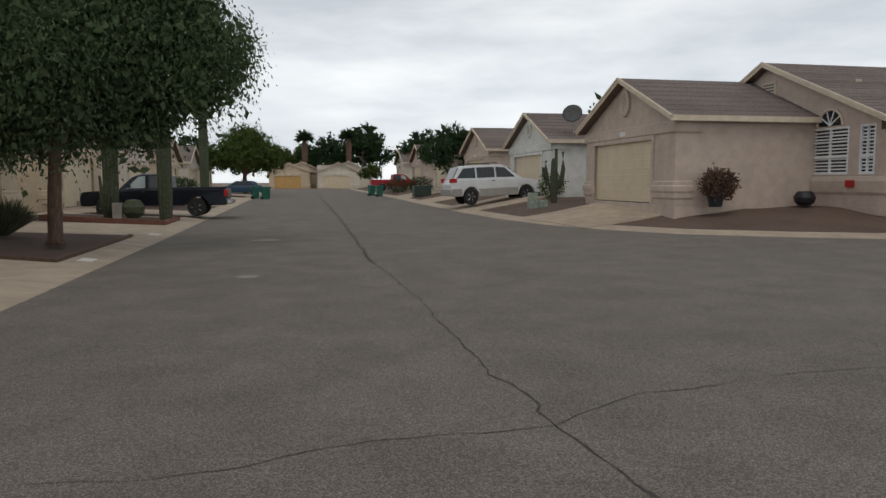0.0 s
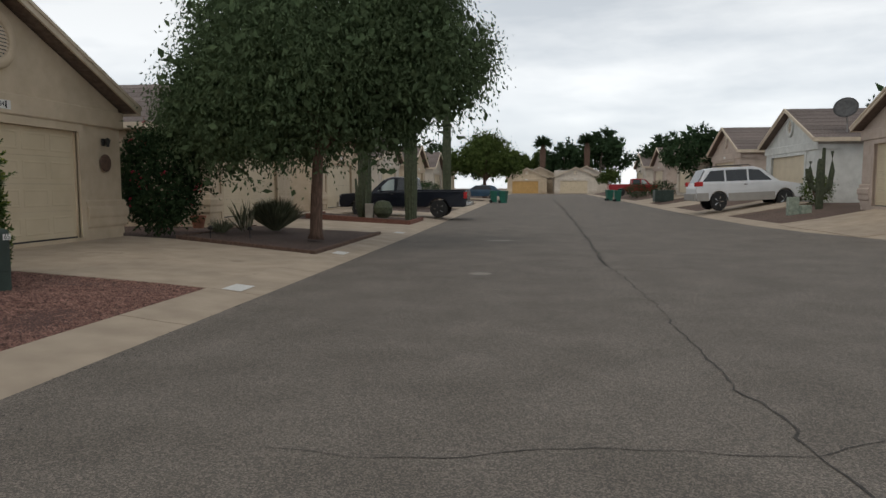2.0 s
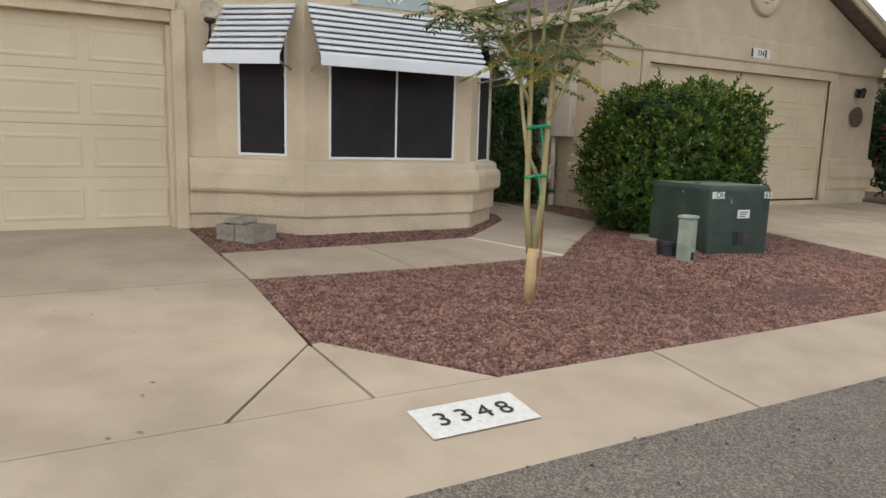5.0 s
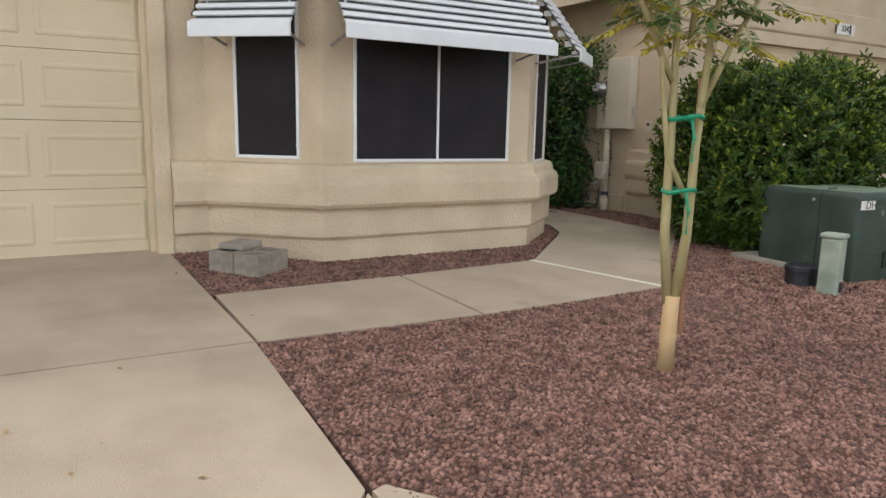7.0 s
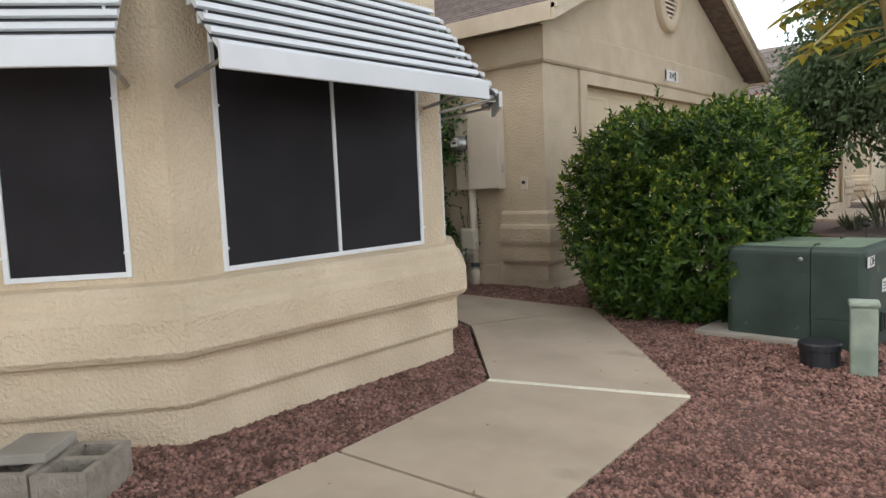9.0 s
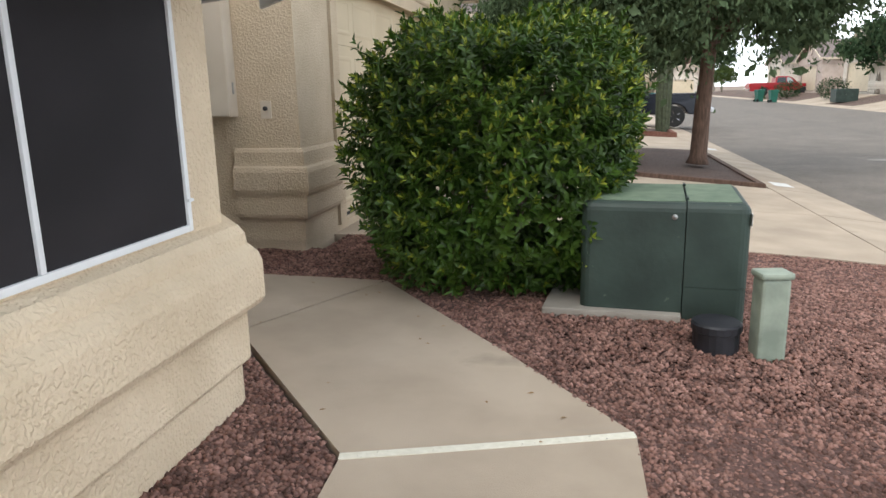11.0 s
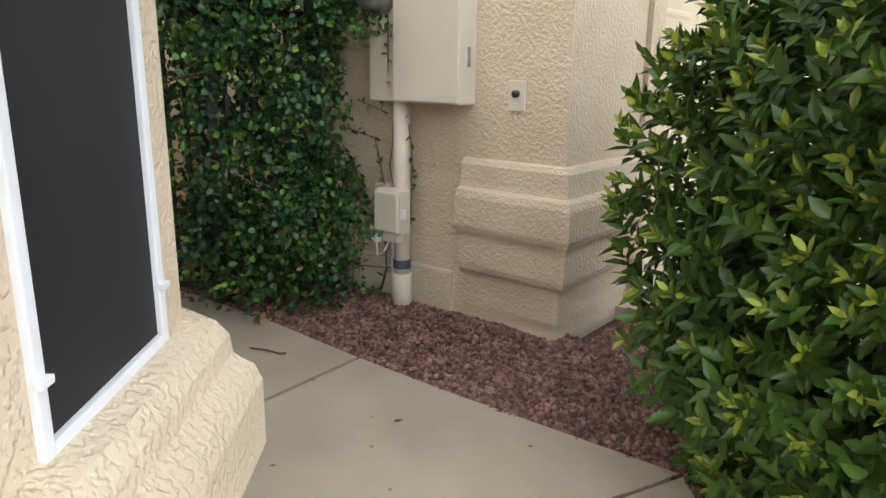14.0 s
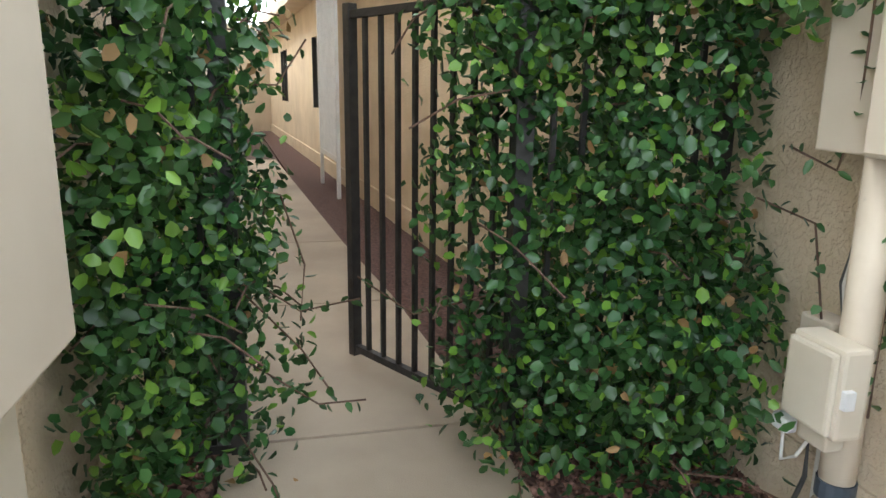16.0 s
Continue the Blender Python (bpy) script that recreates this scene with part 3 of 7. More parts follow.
kerb_number(3.63, "3348", 0.60)
kerb_number(10.35, "", 0.5)
kerb_number(15.6, "", 0.5)
kerb_number(22.3, "", 0.5)

# right kerb and yards
kerb_right = tagged(obj("pavement", sweep(bmesh.new(), RIGHT_KERB, [(-0.02, -0.1), (-0.02, -0.01), (0.3, 0.028), (0.62, 0.082), (0.82, 0.102), (0.82, -0.1)], lambda x, y: rise(y) * 0.9), CONCRETE), "rolled pale concrete kerb curving round the corner yard", "kerb", kind="structure")
right_poly = [(x + 0.0, y) for x, y in RIGHT_KERB] + [(90, 118), (90, 3)]


def inset(poly, d):
    p, n = mitre(poly)
    return [(q.x + m.x * d, q.y + m.y * d) for q, m in zip(p, n)]


yard_line = inset(RIGHT_KERB, 0.8)
bm = sheet(bmesh.new(), yard_line[1:] + [(70, 118), (70, 5)], lambda x, y: right_z(x, y) - 0.012, 0.1, 2.0)
tagged(obj("yard_ground", bm, YARD_GRAVEL), "tan and brown gravel front yards on a slope", "yard", kind="structure")


def right_slab(name, poly, lift, mat, label, category="driveway"):
    return tagged(obj(name, sheet(bmesh.new(), poly, lambda x, y: right_z(x, y) + lift, 0.08, 0.7), mat), label, category, kind="structure")


right_slab("driveway", [(8.6, 22.4), (11.5, 22.4), (11.5, 27.6), (8.1, 27.6), (8.1, 26.2)], 0.02, CONCRETE, "pale concrete driveway rising to a garage")
right_slab("driveway", [(8.05, 34.0), (12.0, 34.0), (12.0, 40.0), (8.05, 40.0)], 0.02, CONCRETE, "pale concrete driveway with a parked wagon")
right_slab("driveway", [(8.2, 46.5), (12.0, 46.5), (12.0, 52.0), (8.2, 52.0)], 0.02, CONCRETE, "pale concrete driveway further along the street")
right_slab("driveway", [(8.4, 58), (12.0, 58), (12.0, 66), (8.4, 66)], 0.02, CONCRETE, "pale concrete driveway further along the street")

# left yards, driveways, walkway
left_base = tagged(obj("yard_ground", sheet(bmesh.new(), [(-40, -14), (KERB, -14), (KERB, 118), (-40, 118)], lambda x, y: left_z(x, y) - 0.06, 0.2, 3.0), SOIL), "dark bare earth under the front yards", "yard", kind="structure")


def left_slab(name, poly, lift, mat, parent=None, cell=1.2, thick=0.09):
    return obj(name, sheet(bmesh.new(), poly, lambda x, y: left_z(x, y) + lift, thick, cell), mat, parent)


GRAVEL_POLY = [(KERB, 4.05), (-5.97, 3.22), (-7.60, 3.24), (-7.55, 4.73), (-7.61, 6.44), (-9.22, 8.36), (-10.2, 8.27), (-11.3, 8.29), (-12.3, 8.29), (-12.3, 9.2), (-10.0, 9.2), (-10.0, 9.8), (-8.2, 10.35), (-5.9, 10.2), (KERB, 10.05)]
GRAVEL_STRIP = [(-8.60, 3.215), (-10.1, 3.15), (-10.1, 3.6), (-9.3, 4.3), (-9.3, 6.35), (-9.9, 7.05), (-11.95, 7.05), (-11.95, 7.3), (-10.15, 7.3), (-9.72, 7.08), (-8.74, 6.0), (-8.63, 4.63)]
gravel_bed = tagged(left_slab("gravel_bed", GRAVEL_POLY, -0.012, GRAVEL_BASE), "bed of crushed dark red landscape gravel", "gravel bed", kind="structure")
tagged(left_slab("gravel_bed", GRAVEL_STRIP, -0.012, GRAVEL_BASE), "narrow red gravel strip under the bay window", "gravel bed", kind="structure")
tagged(left_slab("gravel_bed", [(-12.3, 8.16), (-30, 6.6), (-30, 8.2), (-12.3, 9.2)], -0.012, GRAVEL_BASE, cell=3), "red gravel along the side wall behind the gate", "gravel bed", kind="structure")

drive_a = tagged(left_slab("driveway", [(KERB, -3.2), (KERB, 4.0), (-5.9, 3.2), (-9.0, 3.15), (-10.35, 3.1), (-10.35, -3.2)], -0.055, JOINT), "wide pale concrete driveway with joints and stains", "driveway", kind="structure")
for poly in ([(KERB - 0.01, 2.51), (KERB - 0.01, -3.2), (-7.60, -3.2), (-7.60, 3.235), (-5.98, 3.19)],
             [(-7.615, -3.2), (-7.615, 3.235), (-10.06, 3.15), (-10.3, 3.10), (-10.3, -3.2)],
             [(KERB - 0.01, 2.535), (-5.955, 3.19), (KERB - 0.01, 3.235)],
             [(KERB - 0.01, 3.255), (-5.96, 3.21), (-5.98, 3.27), (KERB - 0.01, 3.98)]):
    left_slab("slab", poly, 0.0, CONCRETE, drive_a)
walk_a = tagged(left_slab("walkway", [(-7.64, 3.23), (-8.56, 3.22), (-8.62, 4.6), (-8.74, 5.98), (-9.7, 7.06), (-10.15, 7.32), (-12.2, 7.34), (-22, 6.5), (-22, 7.2), (-12.2, 8.26), (-11.2, 8.26), (-9.26, 8.34), (-7.62, 6.44), (-7.58, 4.75)], -0.06, JOINT), "tan concrete garden walkway in slabs with dark joints", "walkway", kind="structure")
for poly in ([(-7.60, 3.255), (-8.60, 3.235), (-8.64, 4.635), (-7.557, 4.712)],
             [(-7.557, 4.734), (-8.64, 4.657), (-8.72, 5.97), (-7.60, 6.42)],
             [(-7.61, 6.46), (-8.725, 6.015), (-9.65, 7.06), (-9.73, 7.13), (-9.215, 8.375), (-9.21, 8.36)],
             [(-9.75, 7.14), (-10.1, 7.30), (-10.62, 7.30), (-10.66, 8.27), (-10.2, 8.28), (-9.235, 8.38)],
             [(-10.642, 7.30), (-11.98, 7.33), (-12.0, 8.29), (-11.3, 8.30), (-10.682, 8.27)],
             [(-12.0, 7.33), (-13.6, 7.22), (-13.62, 8.16), (-12.02, 8.29)],
             [(-13.612, 7.22), (-15.3, 7.05), (-15.3, 7.95), (-13.632, 8.16)],
             [(-15.312, 7.05), (-22.0, 6.4), (-22.0, 7.25), (-15.312, 7.95)]):
    left_slab("slab", poly, 0.0, CONCRETE, walk_a)
bm = bmesh.new()
sheet(bm, [(-7.60, 6.42), (-8.72, 5.97), (-8.73, 6.014), (-7.61, 6.464)], lambda x, y: left_z(x, y) + 0.004, 0.03, 0.2)
tagged(obj("joint_strip", bm, STRIP), "cream expansion strip across the walkway", "strip", kind="structure")

drive_b = tagged(left_slab("driveway", [(KERB, 10.1), (KERB, 14.9), (-9.0, 16.3), (-10.3, 16.3), (-10.3, 9.7), (-8.2, 10.3)], -0.055, JOINT), "pale concrete driveway in front of a double garage", "driveway", kind="structure")
for poly in ([(KERB - 0.01, 10.08), (KERB - 0.01, 12.6), (-7.6, 12.6), (-7.6, 10.33), (-5.9, 10.22)], [(-7.615, 10.33), (-7.615, 12.6), (-10.25, 12.6), (-10.25, 9.7), (-8.2, 10.37)],
             [(KERB - 0.01, 12.612), (KERB - 0.01, 14.9), (-7.6, 15.8), (-7.6, 12.612)], [(-7.615, 12.612), (-7.615, 15.8), (-9.0, 16.3), (-10.25, 16.3), (-10.25, 12.612)]):
    left_slab("slab", poly, 0.0, CONCRETE, drive_b)
for y0, y1 in ((21.4, 26.0), (29.5, 36.5), (44, 50), (57, 63), (69, 75)):
    tagged(left_slab("driveway", [(KERB, y0), (KERB, y1), (-10.6, y1), (-10.6, y0)], 0.0, CONCRETE, cell=2.5), "pale concrete driveway beside the street", "driveway", kind="structure")


# ---- houses ----
def roof_gable(parent, x0, x1, yc, half, z_eave, pitch, front_over=0.35, courses=True, rows=26):
    """A gable roof with its ridge along x; shingle courses as thin overlapping strips, fascia boards and a soffit."""
    run = half
    side = 1 if x1 > x0 else -1
    z_ridge = z_eave + run * pitch
    roof = None
    for s in (-1, 1):
        bm = bmesh.new()
        vs = [(x0, yc, z_ridge), (x1, yc, z_ridge), (x1, yc + s * run, z_eave), (x0, yc + s * run, z_eave)]
        top = [bm.verts.new(v) for v in vs]
        low = [bm.verts.new((v[0], v[1], v[2] - 0.12)) for v in vs]
        bm.faces.new(top), bm.faces.new(low[::-1])
        for i in range(4):
            bm.faces.new((top[i], top[(i + 1) % 4], low[(i + 1) % 4], low[i]))
        roof = part("roof", bm, ROOF_FELT, parent, "brown shingle roof slope")
        if courses:
            for k in range(rows):
                a, b = k / rows, (k + 1) / rows
                bm = bmesh.new()
                q = [bm.verts.new((x, yc + s * run * t, z_ridge - run * pitch * t + h)) for x, t, h in ((x0 - 0.01, a, 0.006), (x1 + 0.01, a, 0.006), (x1 + 0.01, b, 0.022), (x0 - 0.01, b, 0.022))]
                q2 = [bm.verts.new((x, yc + s * run * b, z_ridge - run * pitch * b + 0.0)) for x in (x1 + 0.01, x0 - 0.01)]
                bm.faces.new(q)
                bm.faces.new((q[3], q[2], q2[0], q2[1]))
                part("shingle_course", bm, SHINGLE, roof)
    for s in (-1, 1):
        for xx, name in ((x1, "fascia"),):
            bm = bmesh.new()
            for dz, th, ex in ((-0.16, 0.16, 0.0), (-0.045, 0.075, 0.03)):
                v = [bm.verts.new((xx + dx, yc + s * t, z_ridge - pitch * t + dz + h)) for dx in (0.0, side * (0.045 + ex)) for t, h in ((0, 0), (run + 0.02, 0), (run + 0.02, th), (0, th))]
                bm.faces.new(v[:4]), bm.faces.new(v[4:][::-1])
                for i in range(4):
                    bm.faces.new((v[i], v[(i + 1) % 4], v[4 + (i + 1) % 4], v[4 + i]))
            part(name, bm, TRIM, parent, "cream raking fascia board")
        yy = yc + s * run
        part("eave_fascia", boxed(x0, x1, min(yy, yy + s * 0.03), max(yy, yy + s * 0.03), z_eave - 0.17, z_eave + 0.015), TRIM, parent)


def garage_door(parent, x, y0, y1, z0, z1, mat, detail=True):
    """A sectional door of four leaves, each with raised panels."""
    rows, cols = 4, 6
    h = (z1 - z0) / rows
    for r in range(rows):
        bm = boxed(x - 0.05, x, y0, y1, z0 + r * h + 0.0015, z0 + (r + 1) * h - 0.0015, 0.004)
        leaf = part("door_section", bm, mat, parent)
        if detail:
            w = (y1 - y0) / cols
            for c in range(cols):
                for k in range(1):
                    bm = bmesh.new()
                    a, b = y0 + c * w + 0.05, y0 + (c + 1) * w - 0.05
                    p, q = z0 + r * h + 0.10, z0 + (r + 1) * h - 0.10
                    # raised rim with a shallow field inside
                    lay = [(0, 0.001), (0.012, 0.007), (0.03, 0.008), (0.05, 0.002)]
                    rings = [[bm.verts.new((x + d, yy, zz)) for yy, zz in ((a + i, p + i), (b - i, p + i), (b - i, q - i), (a + i, q - i))] for i, d in lay]
                    for u, v in zip(rings, rings[1:]):
                        for i in range(4):
                            bm.faces.new((u[i], u[(i + 1) % 4], v[(i + 1) % 4], v[i]))
                    bm.faces.new(rings[-1])
                    part("panel", bm, mat, leaf)
    part("bottom_seal", boxed(x - 0.045, x + 0.006, y0, y1, z0 - 0.03, z0 + 0.003), BLACK_PLASTIC, parent)


def round_vent(parent, x, y, z, r, mat):
    bm = bmesh.new()
    n = 28
    for ra, rb, d in ((r, r * 0.62, 0.07),):
        ring = [[bm.verts.new((x + dd, y + rr * 0.82 * math.cos(2 * math.pi * k / n), z + rr * math.sin(2 * math.pi * k / n))) for k in range(n)] for rr, dd in ((ra, -0.02), (ra, d - 0.015), (ra - 0.015, d), (rb + 0.015, d), (rb, d - 0.015), (rb, -0.02))]
        for a, b in zip(ring, ring[1:]):
            for k in range(n):
                bm.faces.new((a[k], a[(k + 1) % n], b[(k + 1) % n], b[k]))
    vent = part("gable_vent", bm, mat, parent, "round stucco gable vent ring", True)
    # dark disc painted in for the shade behind the vent slats
    bm = bmesh.new()
    bm.faces.new([bm.verts.new((x + 0.004, y + r * 0.63 * 0.82 * math.cos(2 * math.pi * k / n), z + r * 0.63 * math.sin(2 * math.pi * k / n))) for k in range(n)])
    part("vent_back", bm, GAP_DARK, vent)
    for k in range(-4, 5):
        zz = k * r * 0.13
        half = 0.82 * math.sqrt(max(0.0, (r * 0.62) ** 2 - zz * zz))
        if half > 0.03:
            bm = bmesh.new()
            v = [bm.verts.new((x + dx, y + sy * half, z + zz + dz)) for dx, dz in ((0.01, 0.035), (0.045, -0.012), (0.045, -0.022), (0.01, 0.025)) for sy in (-1, 1)]
            for a, b in ((0, 2), (2, 4), (4, 6), (6, 0)):
                bm.faces.new((v[a], v[a + 1], v[b + 1], v[b]))
            part("vent_slat", bm, TRIM, vent)


def moulding(dz, grow=0.0):
    """The stepped, rounded stucco base of a pilaster: (outward offset, height) from the ground up."""
    return [(o * 0.72, z) for o, z in _MOULD]


_MOULD = [(-0.05, 0.0), (0.03, 0.0), (0.03, 0.15), (0.035, 0.17), (0.085, 0.20), (0.10, 0.23), (0.10, 0.37), (0.105, 0.385), (0.13, 0.41), (0.145, 0.44), (0.145, 0.58), (0.125, 0.615), (0.09, 0.63), (0.085, 0.65), (0.08, 0.74), (0.055, 0.765), (0.01, 0.78), (-0.05, 0.78)]


def house(label, mat, at, turn=0, depth=11.0, detail=True, door=DOOR_PAINT, shingles=True, rear=True, group="houses along the street", width=7.1, eave=2.85, number=""):
    """A one-storey stucco house: a double garage under a street gable, local +x to the street, y across, z from its slab."""
    h = thing("house", label, "house", group, at=at, turn=turn)
    W, dy0 = width, 0.92
    dy1 = dy0 + 4.66
    half = W / 2 + 0.3
    pitch = 0.44
    z_ridge = eave + half * pitch
    part("wall", wall(bmesh.new(), (0, 0), (0, W), -0.5, eave - 0.02, 0.25, [(dy0, dy1, -0.01, 2.2)]), mat, h)
    bm = bmesh.new()
    tri = [(-0.02, 0.0, eave - 0.02), (-0.02, W, eave - 0.02), (-0.02, W / 2, eave + W / 2 * pitch)]
    a, b = [bm.verts.new(v) for v in tri], [bm.verts.new((v[0] - 0.2, v[1], v[2])) for v in tri]
    bm.faces.new(a), bm.faces.new(b[::-1])
    for i in range(3):
        bm.faces.new((a[i], a[(i + 1) % 3], b[(i + 1) % 3], b[i]))
    part("gable_wall", bm, mat, h)
    part("wall", wall(bmesh.new(), (-depth, 0), (-0.25, 0), -0.5, eave - 0.02, 0.25), mat, h)
    part("wall", wall(bmesh.new(), (-0.25, W), (-depth, W), -0.5, eave - 0.02, 0.25), mat, h)
    part("wall", wall(bmesh.new(), (-depth, W - 0.25), (-depth, 0.25), -0.5, eave + (W / 2 - 0.3) * pitch, 0.25), mat, h)
    # frieze band over the door, wrapping the corners
    part("frieze", sweep(bmesh.new(), [(-0.9, 0), (0, 0), (0, W), (-0.9, W)], [(-0.05, 2.36), (0.05, 2.36), (0.07, 2.385), (0.07, 2.72), (0.05, 2.745), (-0.05, 2.76)]), mat, h, smooth=False)
    # jamb trim round the door
    part("door_trim", sweep(bmesh.new(), [(0.0, dy1 + 0.0), (0.0, dy1 + 0.16)], [(-0.03, -0.01), (0.05, -0.01), (0.05, 2.35), (-0.03, 2.35)]), mat, h)
    part("door_trim", sweep(bmesh.new(), [(0.0, dy0 - 0.16), (0.0, dy0)], [(-0.03, -0.01), (0.05, -0.01), (0.05, 2.35), (-0.03, 2.35)]), mat, h)
    part("door_trim", boxed(-0.03, 0.048, dy0, dy1, 2.2, 2.352), mat, h)
    part("pilaster", sweep(bmesh.new(), [(-0.55, 0), (0, 0), (0, dy0 - 0.17)], moulding(0)), mat, h, "stepped rounded stucco pilaster base")
    part("pilaster", sweep(bmesh.new(), [(0, dy1 + 0.17), (0, W), (-0.62, W)], moulding(0)), mat, h, "stepped rounded stucco pilaster base")
    gd = part("garage_door", boxed(-0.16, -0.13, dy0 - 0.05, dy1 + 0.05, -0.005, 2.25), GAP_DARK, h, "cream sectional double garage door with raised panels")
    garage_door(gd, -0.08, dy0, dy1, 0.02, 2.2, door, detail)
    round_vent(h, 0.0, W / 2 - 0.05, eave + 0.80, 0.50, mat)
    roof_gable(h, -depth - 0.3, 0.32, W / 2, half, eave + 0.02, pitch, rows=24 if shingles else 8)
    part("plinth_line", sweep(bmesh.new(), [(-depth, 0), (-0.63, 0)], [(-0.02, -0.5), (0.022, -0.5), (0.022, 0.14), (0.012, 0.15), (-0.02, 0.15)]), mat, h)
    if rear:
        # the taller rear part of the house
        roof_gable(h, -depth - 8, -depth + 3.2, W / 2 + 2.4, 4.6, eave + 0.05, 0.46, rows=20 if shingles else 8)
        part("gable_wall", wall(bmesh.new(), (-depth + 2.8, W / 2 - 1.6), (-depth + 2.8, W / 2 + 6.4), eave - 0.3, eave + 0.2, 0.2), mat, h)
        bm = bmesh.new()
        tri = [(-depth + 2.8, W / 2 - 2.0, eave + 0.05), (-depth + 2.8, W / 2 + 6.8, eave + 0.05), (-depth + 2.8, W / 2 + 2.4, eave + 0.05 + 4.4 * 0.46)]
        a, b = [bm.verts.new(v) for v in tri], [bm.verts.new((v[0] - 0.2, v[1], v[2])) for v in tri]
        bm.faces.new(a), bm.faces.new(b[::-1])
        for i in range(3):
            bm.faces.new((a[i], a[(i + 1) % 3], b[(i + 1) % 3], b[i]))
        part("gable_wall", bm, mat, h)
        part("wall", wall(bmesh.new(), (-depth + 2.8, W), (-depth + 2.8, W / 2 + 6.6), -0.5, eave, 0.2), mat, h)
        part("wall", wall(bmesh.new(), (-depth + 2.8, W / 2 + 6.6), (-depth - 7.5, W / 2 + 6.6), -0.5, eave, 0.2), mat, h)
    # house number plate over the door
    plate = part("number_plate", boxed(0.07, 0.085, W / 2 - 0.32, W / 2 + 0.12, 2.44, 2.60, 0.004), PLATE_WHITE, h, "small white house number plate")
    if number:
        text_mesh("digits", number, 0.12, BLACK_INK, plate, Matrix.Translation((0.088, W / 2 - 0.10, 2.52)) @ Euler((math.pi / 2, 0, math.pi / 2)).to_matrix().to_4x4(), 0.002)
        for yy in (-0.29, 0.09):
            part("scroll_bar", boxed(0.085, 0.09, W / 2 - 0.10 + yy * 0.55 - 0.10 + (0.03 if yy < 0 else 0.17) - 0.03, W / 2 - 0.10 + yy * 0.55 - 0.10 + (0.03 if yy < 0 else 0.17) + 0.0, 2.455, 2.585), BLACK_INK, plate)
    return h


Z_B = 0.42
house_b = house("beige stucco house with cream double garage and round gable vent", STUCCO_B, (-10.12, 9.06, Z_B), number="3342")
house("beige stucco house with cream garage behind a shade tree", STUCCO_B, (-10.3, 20.9, Z_B + 0.1), shingles=False)
for i, y in enumerate((33.0, 45.5, 58.0, 70.5, 83.0)):
    house("beige stucco house with a garage, further along the street", STUCCO_C if i % 2 else STUCCO_B, (-10.6, y, Z_B + rise(y)), detail=False, shingles=False)
# right-hand side of the street
house("rose-beige stucco corner house with a cream double garage", STUCCO_P, (11.4, 28.75, 0.78), 180, depth=7.2, rear=False, shingles=False)
house("white stucco house with a satellite dish on its roof", STUCCO_W, (12.2, 42.0, 0.80), 180, shingles=False, detail=False)
for i, y in enumerate((54.5, 67.0, 79.5, 92.0)):
    house("beige stucco house with a shingled gable, further along", STUCCO_C if i % 2 else STUCCO_P, (12.4, y, 0.85 + rise(y) * 0.6), 180, detail=False, shingles=False)
# end of the street
house("pale stucco house facing down the street from its end", STUCCO_C, (3.2, 124, 0.45), -90, detail=False, shingles=False, group="houses at the street's end")
house("cream house with a tan-orange garage door at the street's end", STUCCO_B, (-5.2, 128, 0.45), -90, detail=False, shingles=False, door=ORANGE_DOOR, group="houses at the street's end")


# ---- the near house with the bay window ----
Z_A = 0.32
A_PTS = [(-10.0, 3.08), (-10.0, 3.5), (-9.32, 4.27), (-9.32, 6.34), (-9.845, 6.965), (-13.5, 6.965)]
house_a = thing("house", "cream stucco house with a dark-screened bay window under white awnings", "house", "houses along the street")


def bay_wall(i, openings, top=4.1):
    return part("wall", wall(bmesh.new(), A_PTS[i], A_PTS[i + 1], 0.0, top, 0.22, openings), STUCCO_A, house_a)


LEN2 = math.hypot(0.68, 0.77)
LEN4 = math.hypot(0.63, 0.78)
bay_wall(0, [])
bay_wall(1, [(0.26, 0.83, 1.13, 2.55)])
bay_wall(2, [(0.27, 1.84, 1.11, 2.60)])
bay_wall(3, [(0.26, 0.71, 1.09, 2.55)])
bay_wall(4, [])
# base moulding along the bay: plinth, middle band, heavy rounded ledge
LEDGE = [(-0.06, 0.0), (0.03, 0.0), (0.03, 0.46), (0.04, 0.475), (0.06, 0.485), (0.068, 0.50), (0.068, 0.70), (0.08, 0.72), (0.125, 0.74), (0.145, 0.77), (0.145, 0.93), (0.13, 0.97), (0.105, 0.99), (0.09, 1.005), (0.085, 1.05), (0.06, 1.085), (0.0, 1.10), (-0.06, 1.10)]
bm = sweep(bmesh.new(), [(-10.0, 3.195)] + A_PTS[1:5] + [(-10.25, 6.965)], LEDGE)
part("ledge", bm, STUCCO_A, house_a, "heavy rounded cream stucco ledge under the windows")
# garage front beside the bay
part("wall", wall(bmesh.new(), (-10.0, -3.6), (-10.0, 3.08), 0.0, 4.1, 0.3, [(1.75, 6.66, 0.2, 2.48)]), STUCCO_A, house_a)
gd = part("garage_door", boxed(-10.3, -10.27, -1.9, 3.08, 0.3, 2.5), GAP_DARK, house_a, "cream sectional garage door with raised panels")
garage_door(gd, -10.14, -1.85, 3.06, 0.33, 2.48, DOOR_PAINT)
part("door_trim", boxed(-10.13, -10.06, 3.02, 3.062, 0.32, 2.45), DOOR_PAINT, house_a)
part("jamb", sweep(bmesh.new(), [(-10.0, 3.065), (-10.0, 3.19)], [(-0.03, 0.25), (0.05, 0.25), (0.05, 2.6), (-0.03, 2.6)]), STUCCO_A, house_a)
